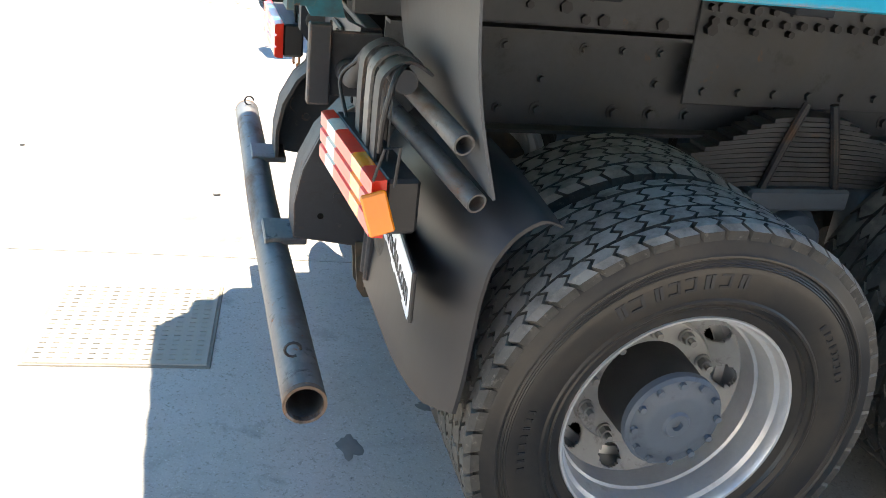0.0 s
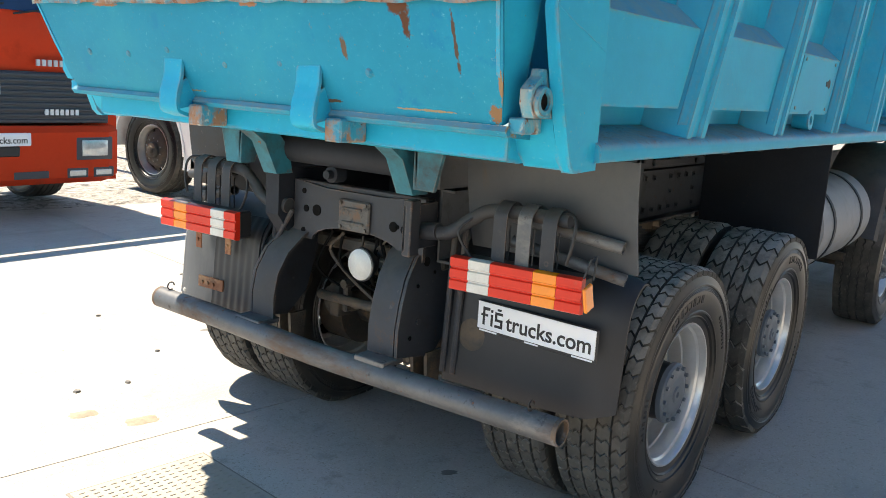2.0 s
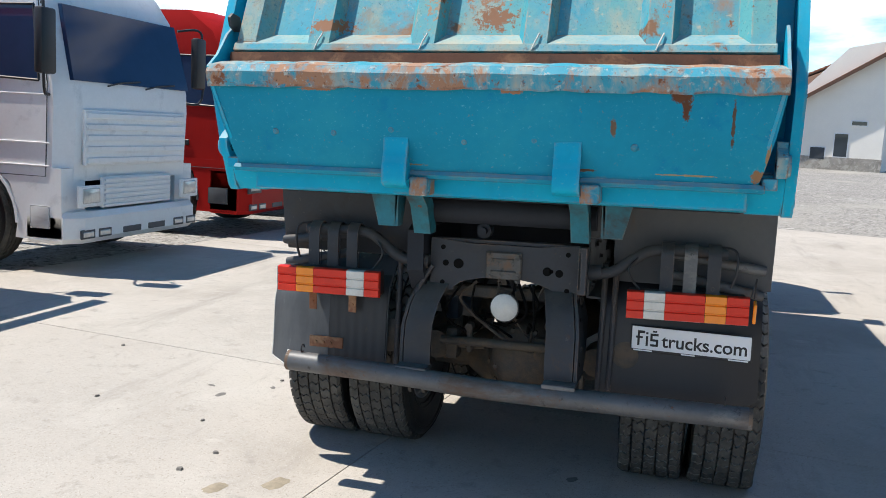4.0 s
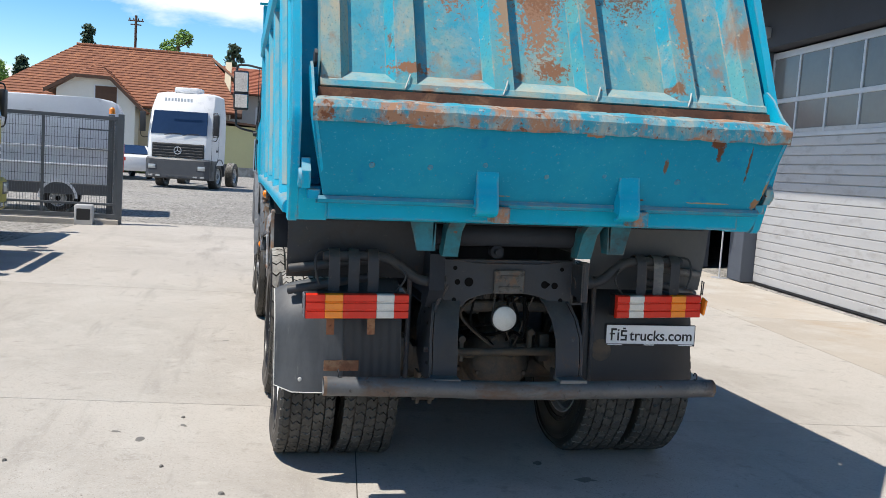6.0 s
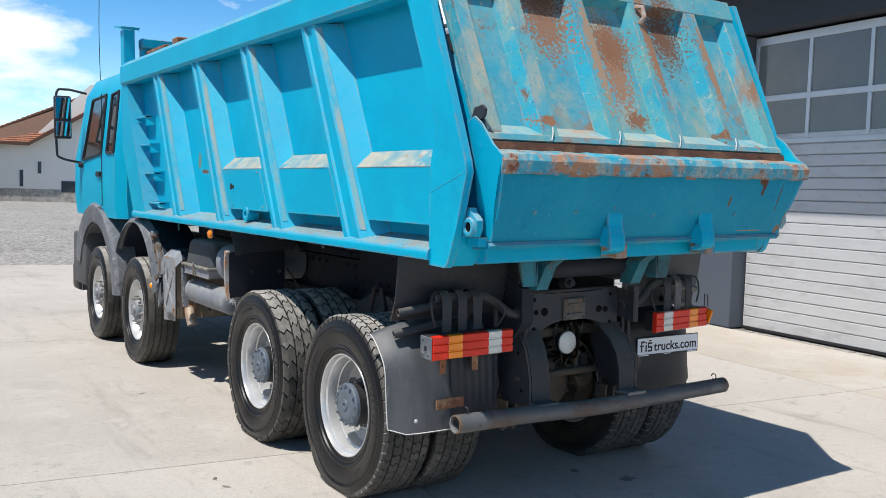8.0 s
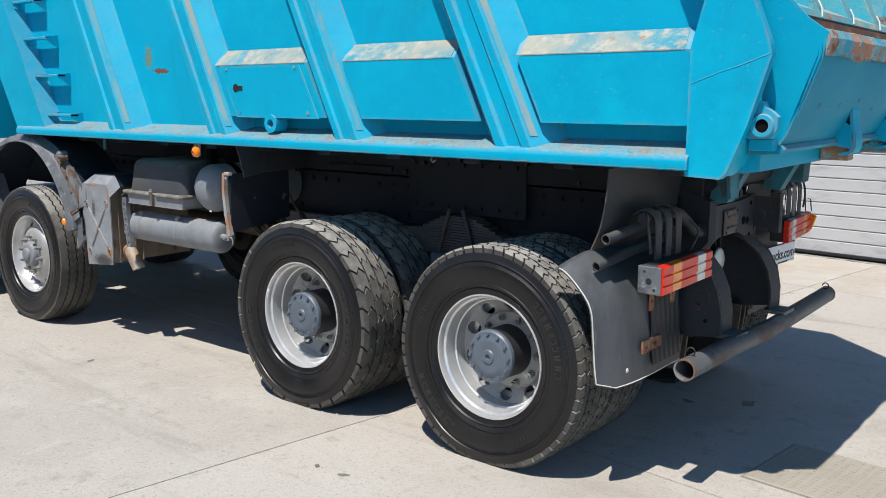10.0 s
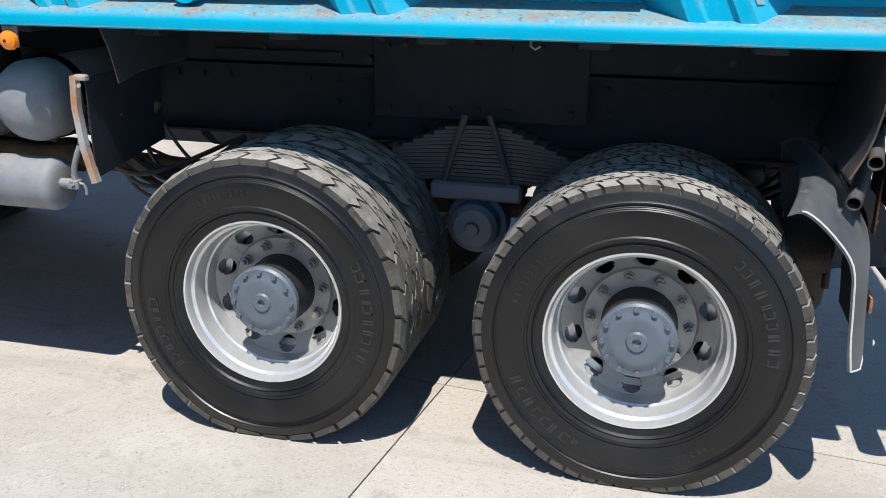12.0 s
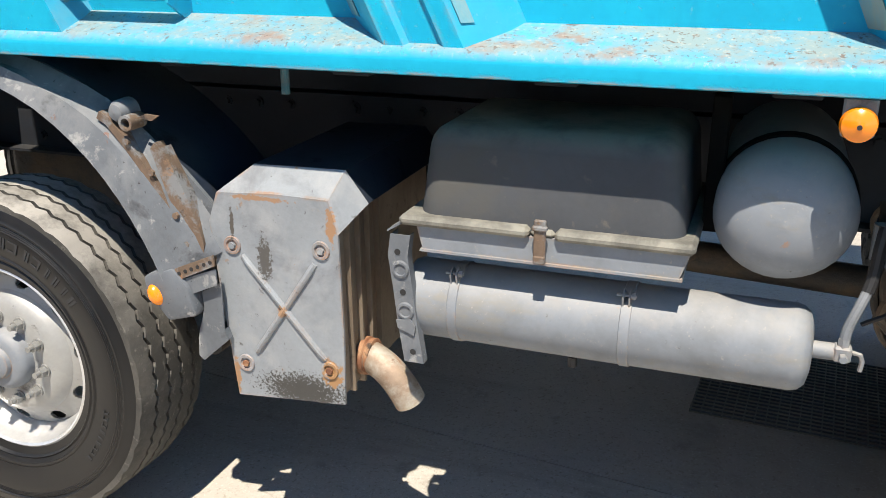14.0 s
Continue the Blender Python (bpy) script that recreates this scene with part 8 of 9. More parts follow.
        prism(bm, [(-0.06, 0.36), (wx + 0.66, 0.36), (wx + 0.70, 0.60), (wx + 0.60, 0.93), (wx + 0.4, 1.12), (-0.06, 1.12)], "y", min(s * 0.86, s * w), max(s * 0.86, s * w))
        part("step_panel", bm, bumper, t)
        bm = B()
        box(bm, wx + 0.86, -0.20, s * w - 0.02, s * w + 0.004, 0.48, 0.72, 0.02)
        part("step_recess", bm, BUMPER_GREY if bumper is not WHITE_TRUCK else DOOR_GREY, t)
        bm = B()
        prism(bm, [(-depth, 0.98), (wx - 0.66, 0.98), (wx - 0.70, 0.5), (-depth, 0.5)], "y", min(s * 0.95, s * w), max(s * 0.95, s * w))
        part("rear_valance", bm, bumper, t)
    # bumper with lamps
    b0, b1 = spec["bumper"]
    bm = B()
    loft(bm, [ring(b0, -0.55, 0.03, w - 0.04), ring(b0 + 0.06, -0.55, 0.09, w), ring(b1 - 0.06, -0.55, 0.09, w), ring(b1, -0.55, 0.04, w - 0.01)])
    bump = part("bumper", bm, bumper, t)
    for s in (-1, 1):
        bm = B()
        hz, ly = spec["lamp"], spec.get("lamp_y", 0.955)
        box(bm, 0.06, 0.094, s * ly - 0.20, s * ly + 0.20, hz - 0.115, hz + 0.115, 0.015)
        hb = part("lamp_surround", bm, GRILLE if not spec.get("white_lamps") else bumper, t)
        bm = B()
        box(bm, 0.075, 0.106, s * ly - 0.14, s * ly + 0.14, hz - 0.075, hz + 0.085, 0.012)
        part("headlamp", bm, HEADLAMP, hb)
        for k in (0.72, 1.0):
            bm = B()
            box(bm, 0.07, 0.094, s * k - 0.115, s * k + 0.115, b0 + 0.055, b0 + 0.155, 0.008)
            fog = part("fog_surround", bm, GRILLE, bump)
            bm = B()
            box(bm, 0.08, 0.100, s * k - 0.09, s * k + 0.09, b0 + 0.07, b0 + 0.135, 0.01)
            part("fog_lamp", bm, HEADLAMP, fog)
    for k in (-0.30, 0.18):
        bm = B()
        box(bm, 0.08, 0.095, k - 0.10, k + 0.24, b0 + 0.065, b0 + 0.135, 0.004)
        part("bumper_slot", bm, GRILLE, bump)
    # grille panels
    for z0, z1, hw, count, mt in spec["grilles"]:
        bm = B()
        box(bm, -0.03, 0.012, -hw, hw, z0, z1, 0.01)
        gr = part("grille", bm, GRILLE if mt is None else mt, t)
        for i in range(count):
            z = z0 + (z1 - z0) * (i + 0.5) / count
            bm = B()
            box(bm, 0.0, 0.034, -hw + 0.03, hw - 0.03, z - (z1 - z0) / count * 0.32, z + (z1 - z0) / count * 0.20, 0.006)
            part("grille_slat", bm, (GRILLE if mt is None else mt), gr)
    # sign on a holder
    if "sign" in spec:
        sy, sz = spec["sign"]
        bm = B()
        box(bm, 0.085, 0.112, sy - 0.27, sy + 0.27, sz - 0.06, sz + 0.06, 0.004)
        plate = part("sign_plate", bm, SIGN_WHITE, t, "white dealer sign with black lettering")
        bm = B()
        box(bm, 0.07, 0.10, sy - 0.19, sy + 0.17, sz - 0.16, sz - 0.063, 0.01)
        part("tow_socket", bm, BLACK_PLASTIC, bump)
        sign_print(plate, (0.113, sy - 0.25, sz - 0.035), 0.98, pose(0, 0, 0, 0, 0, 90))
    for y, z, ln, h, mt in spec.get("marks", ()):
        n = max(3, int(ln / (h * 0.9)))
        for i in range(n):
            bm = B()
            yy = y + ln * i / n
            box(bm, 0.02, 0.042, yy, yy + ln / n * 0.62, z, z + h, 0.002)
            part("badge_bar", bm, mt, t)
    if spec.get("visor"):
        bm = B()
        vz = zt - 0.02
        sheet(bm, [(-0.16, vz + 0.16), (-0.02, vz + 0.06), (0.12, vz - 0.06)], 0.012, "y", -w + 0.05, w - 0.05)
        part("sun_visor", bm, spec["visor"], t)
    bm = B()
    for s in (-1, 1):
        box(bm, -5.6, -0.6, s * 0.42 - 0.05, s * 0.42 + 0.05, 0.70, 0.98, 0.005)
    box(bm, -depth + 0.2, -0.3, -0.8, 0.8, 0.45, 1.0, 0.05)
    part("chassis", bm, CHASSIS_SHADED, t)
    for s in (-1, 1):
        we = empty("wheel", pose(spec.get("rear_wheel", -4.6), s * 1.03, 0.52, 0, 0, 90 if s > 0 else -90), t)
        piece("tyre", TYRES["block"][0], we)
        piece("tread", TYRES["block"][1], we)
        piece("rim", PIECES["rim"], we)
        piece("wheel_disc", PIECES["disc"], we)
        piece("hub", PIECES["hub"], we)
    return t


parked_truck("parked_truck", "faded red lorry with a dark ribbed grille and square headlamps", (-5.68, 0.74), 0, RED_OLD, RED_OLD,
             dict(screen=(1.92, 2.72), roof=[(2.88, -0.32, 0.05), (3.0, -0.5, 0.2)], bumper=(0.36, 0.92), lamp=0.70, lamp_y=0.90, sign=(-0.03, 0.80), visor=VISOR, tilt=0.14,
                  grilles=[(0.94, 1.42, 1.10, 9, None)], marks=[(-0.42, 1.20, 0.46, 0.11, WHITE_DOOR), (0.42, 1.02, 0.36, 0.055, WHITE_DOOR), (0.34, 1.475, 0.46, 0.06, DOOR_FRAME)]))
parked_truck("parked_truck", "white sleeper-cab lorry with a slatted white grille", (-5.42, 4.28), 0, WHITE_TRUCK, WHITE_TRUCK,
             dict(screen=(2.0, 2.85), roof=[(3.1, -0.35, 0.05), (3.45, -0.7, 0.12)], bumper=(0.32, 0.66), lamp=0.83, white_lamps=True, painted_arch=True, wheel=-1.30, tilt=0.2, dark_wheel=True, creases=(0.12, 0.62, 0.86),
                  grilles=[(0.68, 1.02, 0.66, 6, WHITE_TRUCK), (1.15, 1.75, 0.95, 5, WHITE_TRUCK)], cab_bottom=0.98))
parked_truck("parked_truck", "bright red sleeper-cab lorry with a smoked sun visor", (-5.42, 7.98), 0, RED_DEEP, RED_DEEP,
             dict(screen=(1.86, 2.66), roof=[(2.95, -0.30, 0.04), (3.25, -0.75, 0.12)], bumper=(0.34, 1.02), lamp=0.76, visor=VISOR, sign=(-0.55, 1.46), tilt=0.18,
                  grilles=[(0.48, 0.98, 0.52, 9, None), (1.22, 1.72, 0.98, 4, None)], marks=[(-0.95, 1.62, 0.30, 0.07, DOOR_FRAME), (0.70, 1.60, 0.25, 0.07, WHITE_DOOR)]))
parked_truck("parked_truck", "mustard-yellow sleeper-cab lorry with a high roof fairing", (-5.62, 11.15), 0, YELLOW_TRUCK, YELLOW_TRUCK,
             dict(screen=(2.02, 2.72), roof=[(2.92, -0.25, 0.04), (3.2, -0.45, 0.10), (3.42, -0.95, 0.25)], bumper=(0.42, 1.0), lamp=0.82, tilt=0.16,
                  grilles=[(1.53, 1.60, 0.80, 1, None), (1.41, 1.48, 0.80, 1, None), (1.29, 1.36, 0.80, 1, None), (1.17, 1.24, 0.80, 1, None), (1.76, 1.83, 0.13, 1, None), (0.62, 0.78, 0.5, 2, None)], marks=[(-0.85, 1.54, 0.16, 0.05, WHITE_DOOR), (-0.85, 1.42, 0.16, 0.05, WHITE_DOOR), (-0.85, 1.30, 0.16, 0.05, WHITE_DOOR), (-0.85, 1.18, 0.16, 0.05, WHITE_DOOR), (0.70, 1.54, 0.16, 0.05, WHITE_DOOR), (0.70, 1.42, 0.16, 0.05, WHITE_DOOR), (0.70, 1.30, 0.16, 0.05, WHITE_DOOR), (-0.12, 1.47, 0.24, 0.07, DOOR_FRAME)]))
parked_truck("parked_truck", "white tractor unit with a dark grey bumper and wide black grille", (-3.74, 30.1, rise(30.1) - 0.02), -105, WHITE_TRUCK, BUMPER_GREY,
             dict(screen=(2.02, 2.98), roof=[(3.2, -0.30, 0.05), (3.62, -0.55, 0.10), (3.72, -1.0, 0.3)], bumper=(0.36, 1.15), lamp=0.80, white_lamps=False, tilt=0.2, rear_wheel=-3.9,
                  grilles=[(1.18, 1.72, 1.0, 5, BLACK_PLASTIC), (0.55, 0.92, 0.68, 3, BLACK_PLASTIC)], marks=[(-0.55, 3.3, 1.1, 0.13, DOOR_FRAME)]))
# roof cooler of the tractor unit
bm = B()
box(bm, -1.5, -0.75, -0.48, 0.48, 3.68, 3.90, 0.06)
part("roof_cooler", bm, WHITE_TRUCK, bpy.data.objects["parked_truck.004"])
# round badge on the tractor unit's grille
bm = B()
lathe(bm, [(0.03, 0.155), (0.05, 0.15), (0.05, 0.125), (0.03, 0.12)], (0, 0, 1.45), "x", 24, True)
for k in range(3):
    q = math.pi / 2 + k * 2 * math.pi / 3
    cyl(bm, (0.04, 0, 1.45), (0.04, 0.13 * math.cos(q), 1.45 + 0.13 * math.sin(q)), 0.014, 6)
part("round_badge", bm, DOOR_FRAME, bpy.data.objects["parked_truck.004"])

# ---- sliding gate of steel mesh, its post, motor box and kerb ----
GATE_GREY = material("galvanised_gate_paint", (0.10, 0.11, 0.12), 0.5, 0.3, var=0.12, scale=4, fine=50, bump=0.08)
gate_thing = tagged(empty("sliding_gate", pose(-3.95, 15.05, 0, 0, 0, 2.0)), "grey steel mesh sliding gate standing open", "gate")
bm = B()
box(bm, -0.06, 0.06, -0.06, 0.06, -0.02, 2.38, 0.006)
part("gate_post", bm, GATE_GREY, gate_thing)
bm = B()
box(bm, -0.27, -0.15, 0.10, 0.22, -0.02, 2.36, 0.006)
part("gate_post", bm, GATE_GREY, gate_thing)
bm = B()
lathe(bm, [(2.38, 0.0), (2.38, 0.07), (2.48, 0.065), (2.52, 0.03), (2.52, 0.0)], (-0.21, 0.16, 0), "z", 16)
part("warning_lamp", bm, AMBER_LENS, gate_thing, "amber warning lamp")
for z0, z1 in ((2.24, 2.32), (0.12, 0.22), (0.40, 0.45)):
    bm = B()
    box(bm, -7.0, -0.06, -0.03, 0.03, z0, z1, 0.004)
    part("gate_rail", bm, GATE_GREY, gate_thing)
for x in (-6.97, -5.3, -3.6, -1.55, -0.09):
    bm = B()
    box(bm, x - 0.03, x + 0.03, -0.028, 0.028, 0.22, 2.24, 0.004)
    part("gate_stile", bm, GATE_GREY, gate_thing)
wire = None
for i in range(126):
    x = -6.94 + i * 0.0545
    m = Matrix.Translation((x, 0, 0))
    if wire is None:
        bm = B()
        box(bm, -0.0035, 0.0035, -0.004, 0.004, 0.24, 2.24)
        wire = part("mesh_wire", bm, GATE_GREY, gate_thing, "", m)
    else:
        again(wire, m)
for j in range(10):
    bm = B()
    z = 0.42 + j * 0.2
    box(bm, -6.95, -0.1, -0.010, -0.004, z - 0.004, z + 0.004)
    part("mesh_wire", bm, GATE_GREY, gate_thing)
for y0, y1, z0, z1 in ((-0.85, -0.82, 1.6, 2.02), (-0.22, -0.19, 1.6, 2.02), (-0.85, -0.19, 2.0, 2.03), (-0.85, -0.19, 1.58, 1.61)):
    bm = B()
    box(bm, y0, y1, -0.05, -0.03, z0, z1)
    part("sign_frame", bm, GATE_GREY, gate_thing)
bm = B()
box(bm, -2.62, -2.28, -0.05, -0.03, 1.85, 2.05, 0.003)
part("notice_plate", bm, DOOR_GREY, gate_thing)
bm = B()
box(bm, -0.85, -0.48, -0.42, -0.10, -0.02, 0.42, 0.03)
motor = tagged(part("gate_motor", bm, DOOR_GREY, None, "", pose(-3.95, 15.05, 0, 0, 0, 2)), "small grey gate motor box with a dark front", "motor box")
bm = B()
box(bm, -0.80, -0.53, -0.435, -0.42, 0.10, 0.34, 0.01)
part("motor_front", bm, BLACK_PLASTIC, motor)
bm = B()
box(bm, -7.2, 0.2, -0.25, 0.25, -0.15, 0.10, 0.01)
kerb = tagged(part("kerb", bm, CONCRETE, None, "", pose(-4.15, 15.12, 0, 0, 0, 2)), "low concrete gate foundation", "kerb", kind="structure")

# ---- silver van behind the gate ----
SILVER = paint("silver_van_paint", (0.62, 0.64, 0.67), 0.25)


def van(at, turn):
    """A high-roof panel van, nose to local -x, rear doors to +x."""
    v = tagged(empty("panel_van", Matrix.Translation(at) @ pose(0, 0, 0, 0, 0, turn)), "silver high-roof panel van behind the gate", "van")
    bm = B()
    side = [(0.0, 0.45), (0.0, 2.5), (-0.12, 2.72), (-0.5, 2.78), (-4.0, 2.74), (-4.6, 2.5), (-5.2, 1.75), (-5.9, 1.35), (-6.0, 0.9), (-6.0, 0.45)]
    ww = lambda z: 1.0 - max(0, z - 1.2) * 0.10
    vs = [(x, -ww(z), z) for x, z in side] + [(x, ww(z), z) for x, z in side]
    n = len(side)
    add(bm, vs, [list(range(n)), list(range(2 * n - 1, n - 1, -1))] + [[i, (i + 1) % n, n + (i + 1) % n, n + i] for i in range(n)])
    bmesh.ops.bevel(bm, geom=list(bm.edges), offset=0.05, segments=2, affect="EDGES", profile=0.5)
    part("body", bm, SILVER, v)
    for s in (-1, 1):
        for z in (1.15, 1.55):
            bm = B()
            box(bm, -5.4, -0.1, s * (ww(z)) - 0.012, s * (ww(z)) + 0.012, z - 0.03, z + 0.03, 0.01)
            part("side_moulding", bm, SILVER, v)
        bm = B()
        box(bm, -5.6, -0.05, s * 1.0 - 0.012, s * 1.0 + 0.012, 0.45, 0.72, 0.01)
        part("lower_trim", bm, BUMPER_GREY, v)
        for x in (-1.3, -4.9):
            we = empty("wheel", pose(x, s * 0.88, 0.34, 0, 0, 90 if s > 0 else -90), v)
            we.scale = (0.7, 0.64, 0.64)
            piece("tyre", TYRES["steer"][0], we)
            piece("rim", PIECES["frim"], we)
            piece("wheel_disc", PIECES["fdisc"], we)
        bm = B()
        pts = [(-1.3 + 0.44 * math.cos(q), 0.36 + 0.44 * math.sin(q)) for q in [math.pi * i / 12 for i in range(13)]]
        sheet(bm, pts, 0.06, "y", min(s * 0.99, s * 1.03), max(s * 0.99, s * 1.03))
        part("wheel_arch", bm, SILVER, v)
        bm = B()
        box(bm, -0.02, 0.02, s * 0.93 - 0.06, s * 0.93 + 0.06, 1.0, 1.75, 0.01)
        part("tail_lamp", bm, RED_LENS, v)
        bm = B()
        box(bm, -5.0, -4.3, s * 0.955 - 0.01, s * 0.955 + 0.01, 1.55, 2.15, 0.01)
        part("side_window", bm, SCREEN, v)
    return v


van((-4.35, 18.3, rise(18.3) - 0.02), 3)


# ---- passenger cars in the distance ----
def car(at, turn, col, label):
    c = tagged(empty("parked_car", Matrix.Translation(at) @ pose(0, 0, 0, 0, 0, turn)), label, "car")
    bm = B()
    side = [(2.1, 0.35), (2.15, 0.75), (2.0, 0.95), (1.3, 1.02), (0.6, 1.42), (-0.9, 1.45), (-1.6, 1.05), (-2.1, 0.98), (-2.15, 0.6), (-2.1, 0.35)]
    ww = lambda z: 0.88 - max(0, z - 0.95) * 0.35
    vs = [(x, -ww(z), z) for x, z in side] + [(x, ww(z), z) for x, z in side]
    n = len(side)
    add(bm, vs, [list(range(n)), list(range(2 * n - 1, n - 1, -1))] + [[i, (i + 1) % n, n + (i + 1) % n, n + i] for i in range(n)])
    bmesh.ops.bevel(bm, geom=list(bm.edges), offset=0.06, segments=2, affect="EDGES", profile=0.5)
    part("body", bm, col, c)
    for s in (-1, 1):
        bm = B()
        pts = [(1.15, 1.06), (0.58, 1.38), (-0.82, 1.40), (-1.35, 1.07)]
        vs = [(x, s * (ww(z) + 0.012), z) for x, z in pts]
        add(bm, vs + [(x, y - s * 0.03, z) for x, y, z in vs], [(0, 1, 2, 3), (7, 6, 5, 4), (0, 4, 5, 1), (1, 5, 6, 2), (2, 6, 7, 3), (3, 7, 4, 0)])
        part("side_window", bm, SCREEN, c)
        for x in (1.35, -1.3):
            we = empty("wheel", pose(x, s * 0.80, 0.31, 0, 0, 90 if s > 0 else -90), c)
            we.scale = (0.62, 0.58, 0.58)
            piece("tyre", TYRES["steer"][0], we)
            piece("wheel_disc", PIECES["fdisc"], we)
        bm = B()
        box(bm, -2.17, -2.10, s * 0.62 - 0.16, s * 0.62 + 0.16, 0.78, 0.92, 0.02)
        part("tail_lamp", bm, RED_LENS, c)
    bm = B()
    prism(bm, [(1.27, 1.04), (0.60, 1.41), (0.63, 1.43), (1.32, 1.06)], "y", -0.68, 0.68)
    part("windscreen", bm, SCREEN, c)
    bm = B()
    prism(bm, [(-1.58, 1.07), (-0.93, 1.43), (-0.96, 1.45), (-1.63, 1.09)], "y", -0.66, 0.66)
    part("rear_window", bm, SCREEN, c)
    return c


car((-6.95, 44.0, rise(44) - 0.02), 168, WHITE_TRUCK, "white saloon car parked on the gravel")
car((-6.5, 36.5, rise(36.5) - 0.02), 112, WHITE_TRUCK, "white hatchback car parked with its tail to the yard")
car((3.75, 64, 0.34), 95, BUMPER_GREY, "dark van-like car parked by the hedge")

# ---- houses across the yard ----
TILE = material("terracotta_roof_tiles", (0.245, 0.098, 0.055), 0.85, var=0.3, scale=1.4, fine=5.0, bump=0.8, depth=0.05, layers=[((0.38, 0.16, 0.08), 3.5, 0.5, 0.62, 0.9), ((0.17, 0.07, 0.045), 2.2, 0.58, 0.7, 0.9)])
TILE_NEW = material("orange_roof_tiles", (0.31, 0.10, 0.055), 0.8, var=0.2, scale=1.4, fine=5.0, bump=0.6, depth=0.05, layers=[((0.46, 0.18, 0.09), 3.5, 0.5, 0.62, 0.9)])
RENDER_CREAM = material("cream_house_render", (0.52, 0.45, 0.33), 0.9, var=0.08, scale=0.6, fine=12, bump=0.15)
RENDER_GREY = material("pale_grey_house_render", (0.50, 0.49, 0.46), 0.9, var=0.08, scale=0.6, fine=12, bump=0.15)
RENDER_WHITE = material("white_house_render", (0.78, 0.75, 0.69), 0.9, var=0.07, scale=0.6, fine=12, bump=0.15)
RENDER_YELLOW = material("pale_yellow_annex_render", (0.56, 0.52, 0.28), 0.9, var=0.07, scale=0.6, fine=12, bump=0.15)
STONE = material("stone_plinth", (0.30, 0.28, 0.25), 0.9, var=0.4, scale=1.5, fine=6, bump=0.6, depth=0.04, layers=[((0.42, 0.40, 0.36), 2.5, 0.5, 0.56, 0.9)])
TIMBER = material("brown_eaves_timber", (0.10, 0.05, 0.03), 0.7, var=0.25, scale=4, fine=20, bump=0.2)
GLASS_FAR = material("house_window_glass", (0.05, 0.06, 0.07), 0.08, var=0.1, scale=1, bump=0)


def roof_courses(roof, mt, a, b_, c, d, pitch=0.34, th=0.05):
    """Overlapping tile courses on a sloping quad: a-b along the eave, d-c along the ridge."""
    a, b_, c, d = (Vector(p) for p in (a, b_, c, d))
    n = max(2, int(((d - a).length + (c - b_).length) / 2 / pitch))
    nrm = (b_ - a).cross(d - a).normalized()
    if nrm.z < 0:
        nrm = -nrm
    for i in range(n):
        t0, t1 = i / n, (i + 1) / n
        l0, r0, l1, r1 = a.lerp(d, t0), b_.lerp(c, t0), a.lerp(d, t1), b_.lerp(c, t1)
        bm = B()
        vs = [l0 + nrm * th, r0 + nrm * th, r1 + nrm * 0.01, l1 + nrm * 0.01, l0 - nrm * 0.06, r0 - nrm * 0.06, r1 - nrm * 0.06, l1 - nrm * 0.06]
        add(bm, vs, [(0, 1, 2, 3), (0, 4, 5, 1), (7, 6, 5, 4), (1, 5, 6, 2), (3, 7, 4, 0), (2, 6, 7, 3)])
        part("tile_course", bm, mt, roof)


def roof_deck(parent, label, *quads):
    """Thin boarding under the tiles, which carries the courses."""
    bm = B()
    for q in quads:
        q = [Vector(p) for p in q]
        nrm = (q[1] - q[0]).cross(q[3] - q[0]).normalized()
        nrm = -nrm if nrm.z < 0 else nrm
        add(bm, [p - nrm * 0.07 for p in q] + [p - nrm * 0.14 for p in q], [(0, 1, 2, 3), (7, 6, 5, 4), (0, 4, 5, 1), (1, 5, 6, 2), (2, 6, 7, 3), (3, 7, 4, 0)])
    return part("roof", bm, TIMBER, parent, label)


def house_window(parent, x, y, z, w, h, facing="y", col=None):
    bm = B()
    if facing == "y":
        box(bm, x - w / 2 - 0.07, x + w / 2 + 0.07, y - 0.05, y + 0.02, z - 0.07, z + h + 0.07, 0.01)
    else:
        box(bm, x - 0.05, x + 0.02, y - w / 2 - 0.07, y + w / 2 + 0.07, z - 0.07, z + h + 0.07, 0.01)
    win = part("window", bm, WHITE_DOOR, parent)
    bm = B()
    if facing == "y":
        box(bm, x - w / 2, x + w / 2, y - 0.06, y - 0.045, z, z + h, 0)
    else:
        box(bm, x - 0.06, x - 0.045, y - w / 2, y + w / 2, z, z + h, 0)
    part("pane", bm, col or GLASS_FAR, win)
    return win


house = tagged(empty("house", Matrix.Translation((0, 0, 0.34))), "long house with an old hipped terracotta roof", "house")
bm = B()
box(bm, -15.6, -2.2, 52.8, 62.0, -0.4, 4.3, 0)
prism(bm, [(52.8, 4.3), (62.0, 4.3), (59.0, 6.5), (57.4, 7.5), (55.8, 6.5)], "x", -2.6, -2.2)
part("wall", bm, RENDER_CREAM, house)
deck = roof_deck(house, "weathered terracotta tile roof", ((-16.6, 51.9, 3.85), (-1.4, 51.9, 3.85), (-3.6, 57.4, 7.75), (-12.1, 57.4, 7.75)), ((-16.6, 62.9, 3.85), (-1.4, 62.9, 3.85), (-3.6, 57.4, 7.75), (-12.1, 57.4, 7.75)), ((-16.6, 62.9, 3.85), (-16.6, 51.9, 3.85), (-12.1, 57.4, 7.75), (-12.1, 57.45, 7.75)), ((-1.9, 55.3, 6.35), (-1.9, 59.5, 6.35), (-3.6, 57.4, 7.76), (-3.6, 57.4, 7.76)))
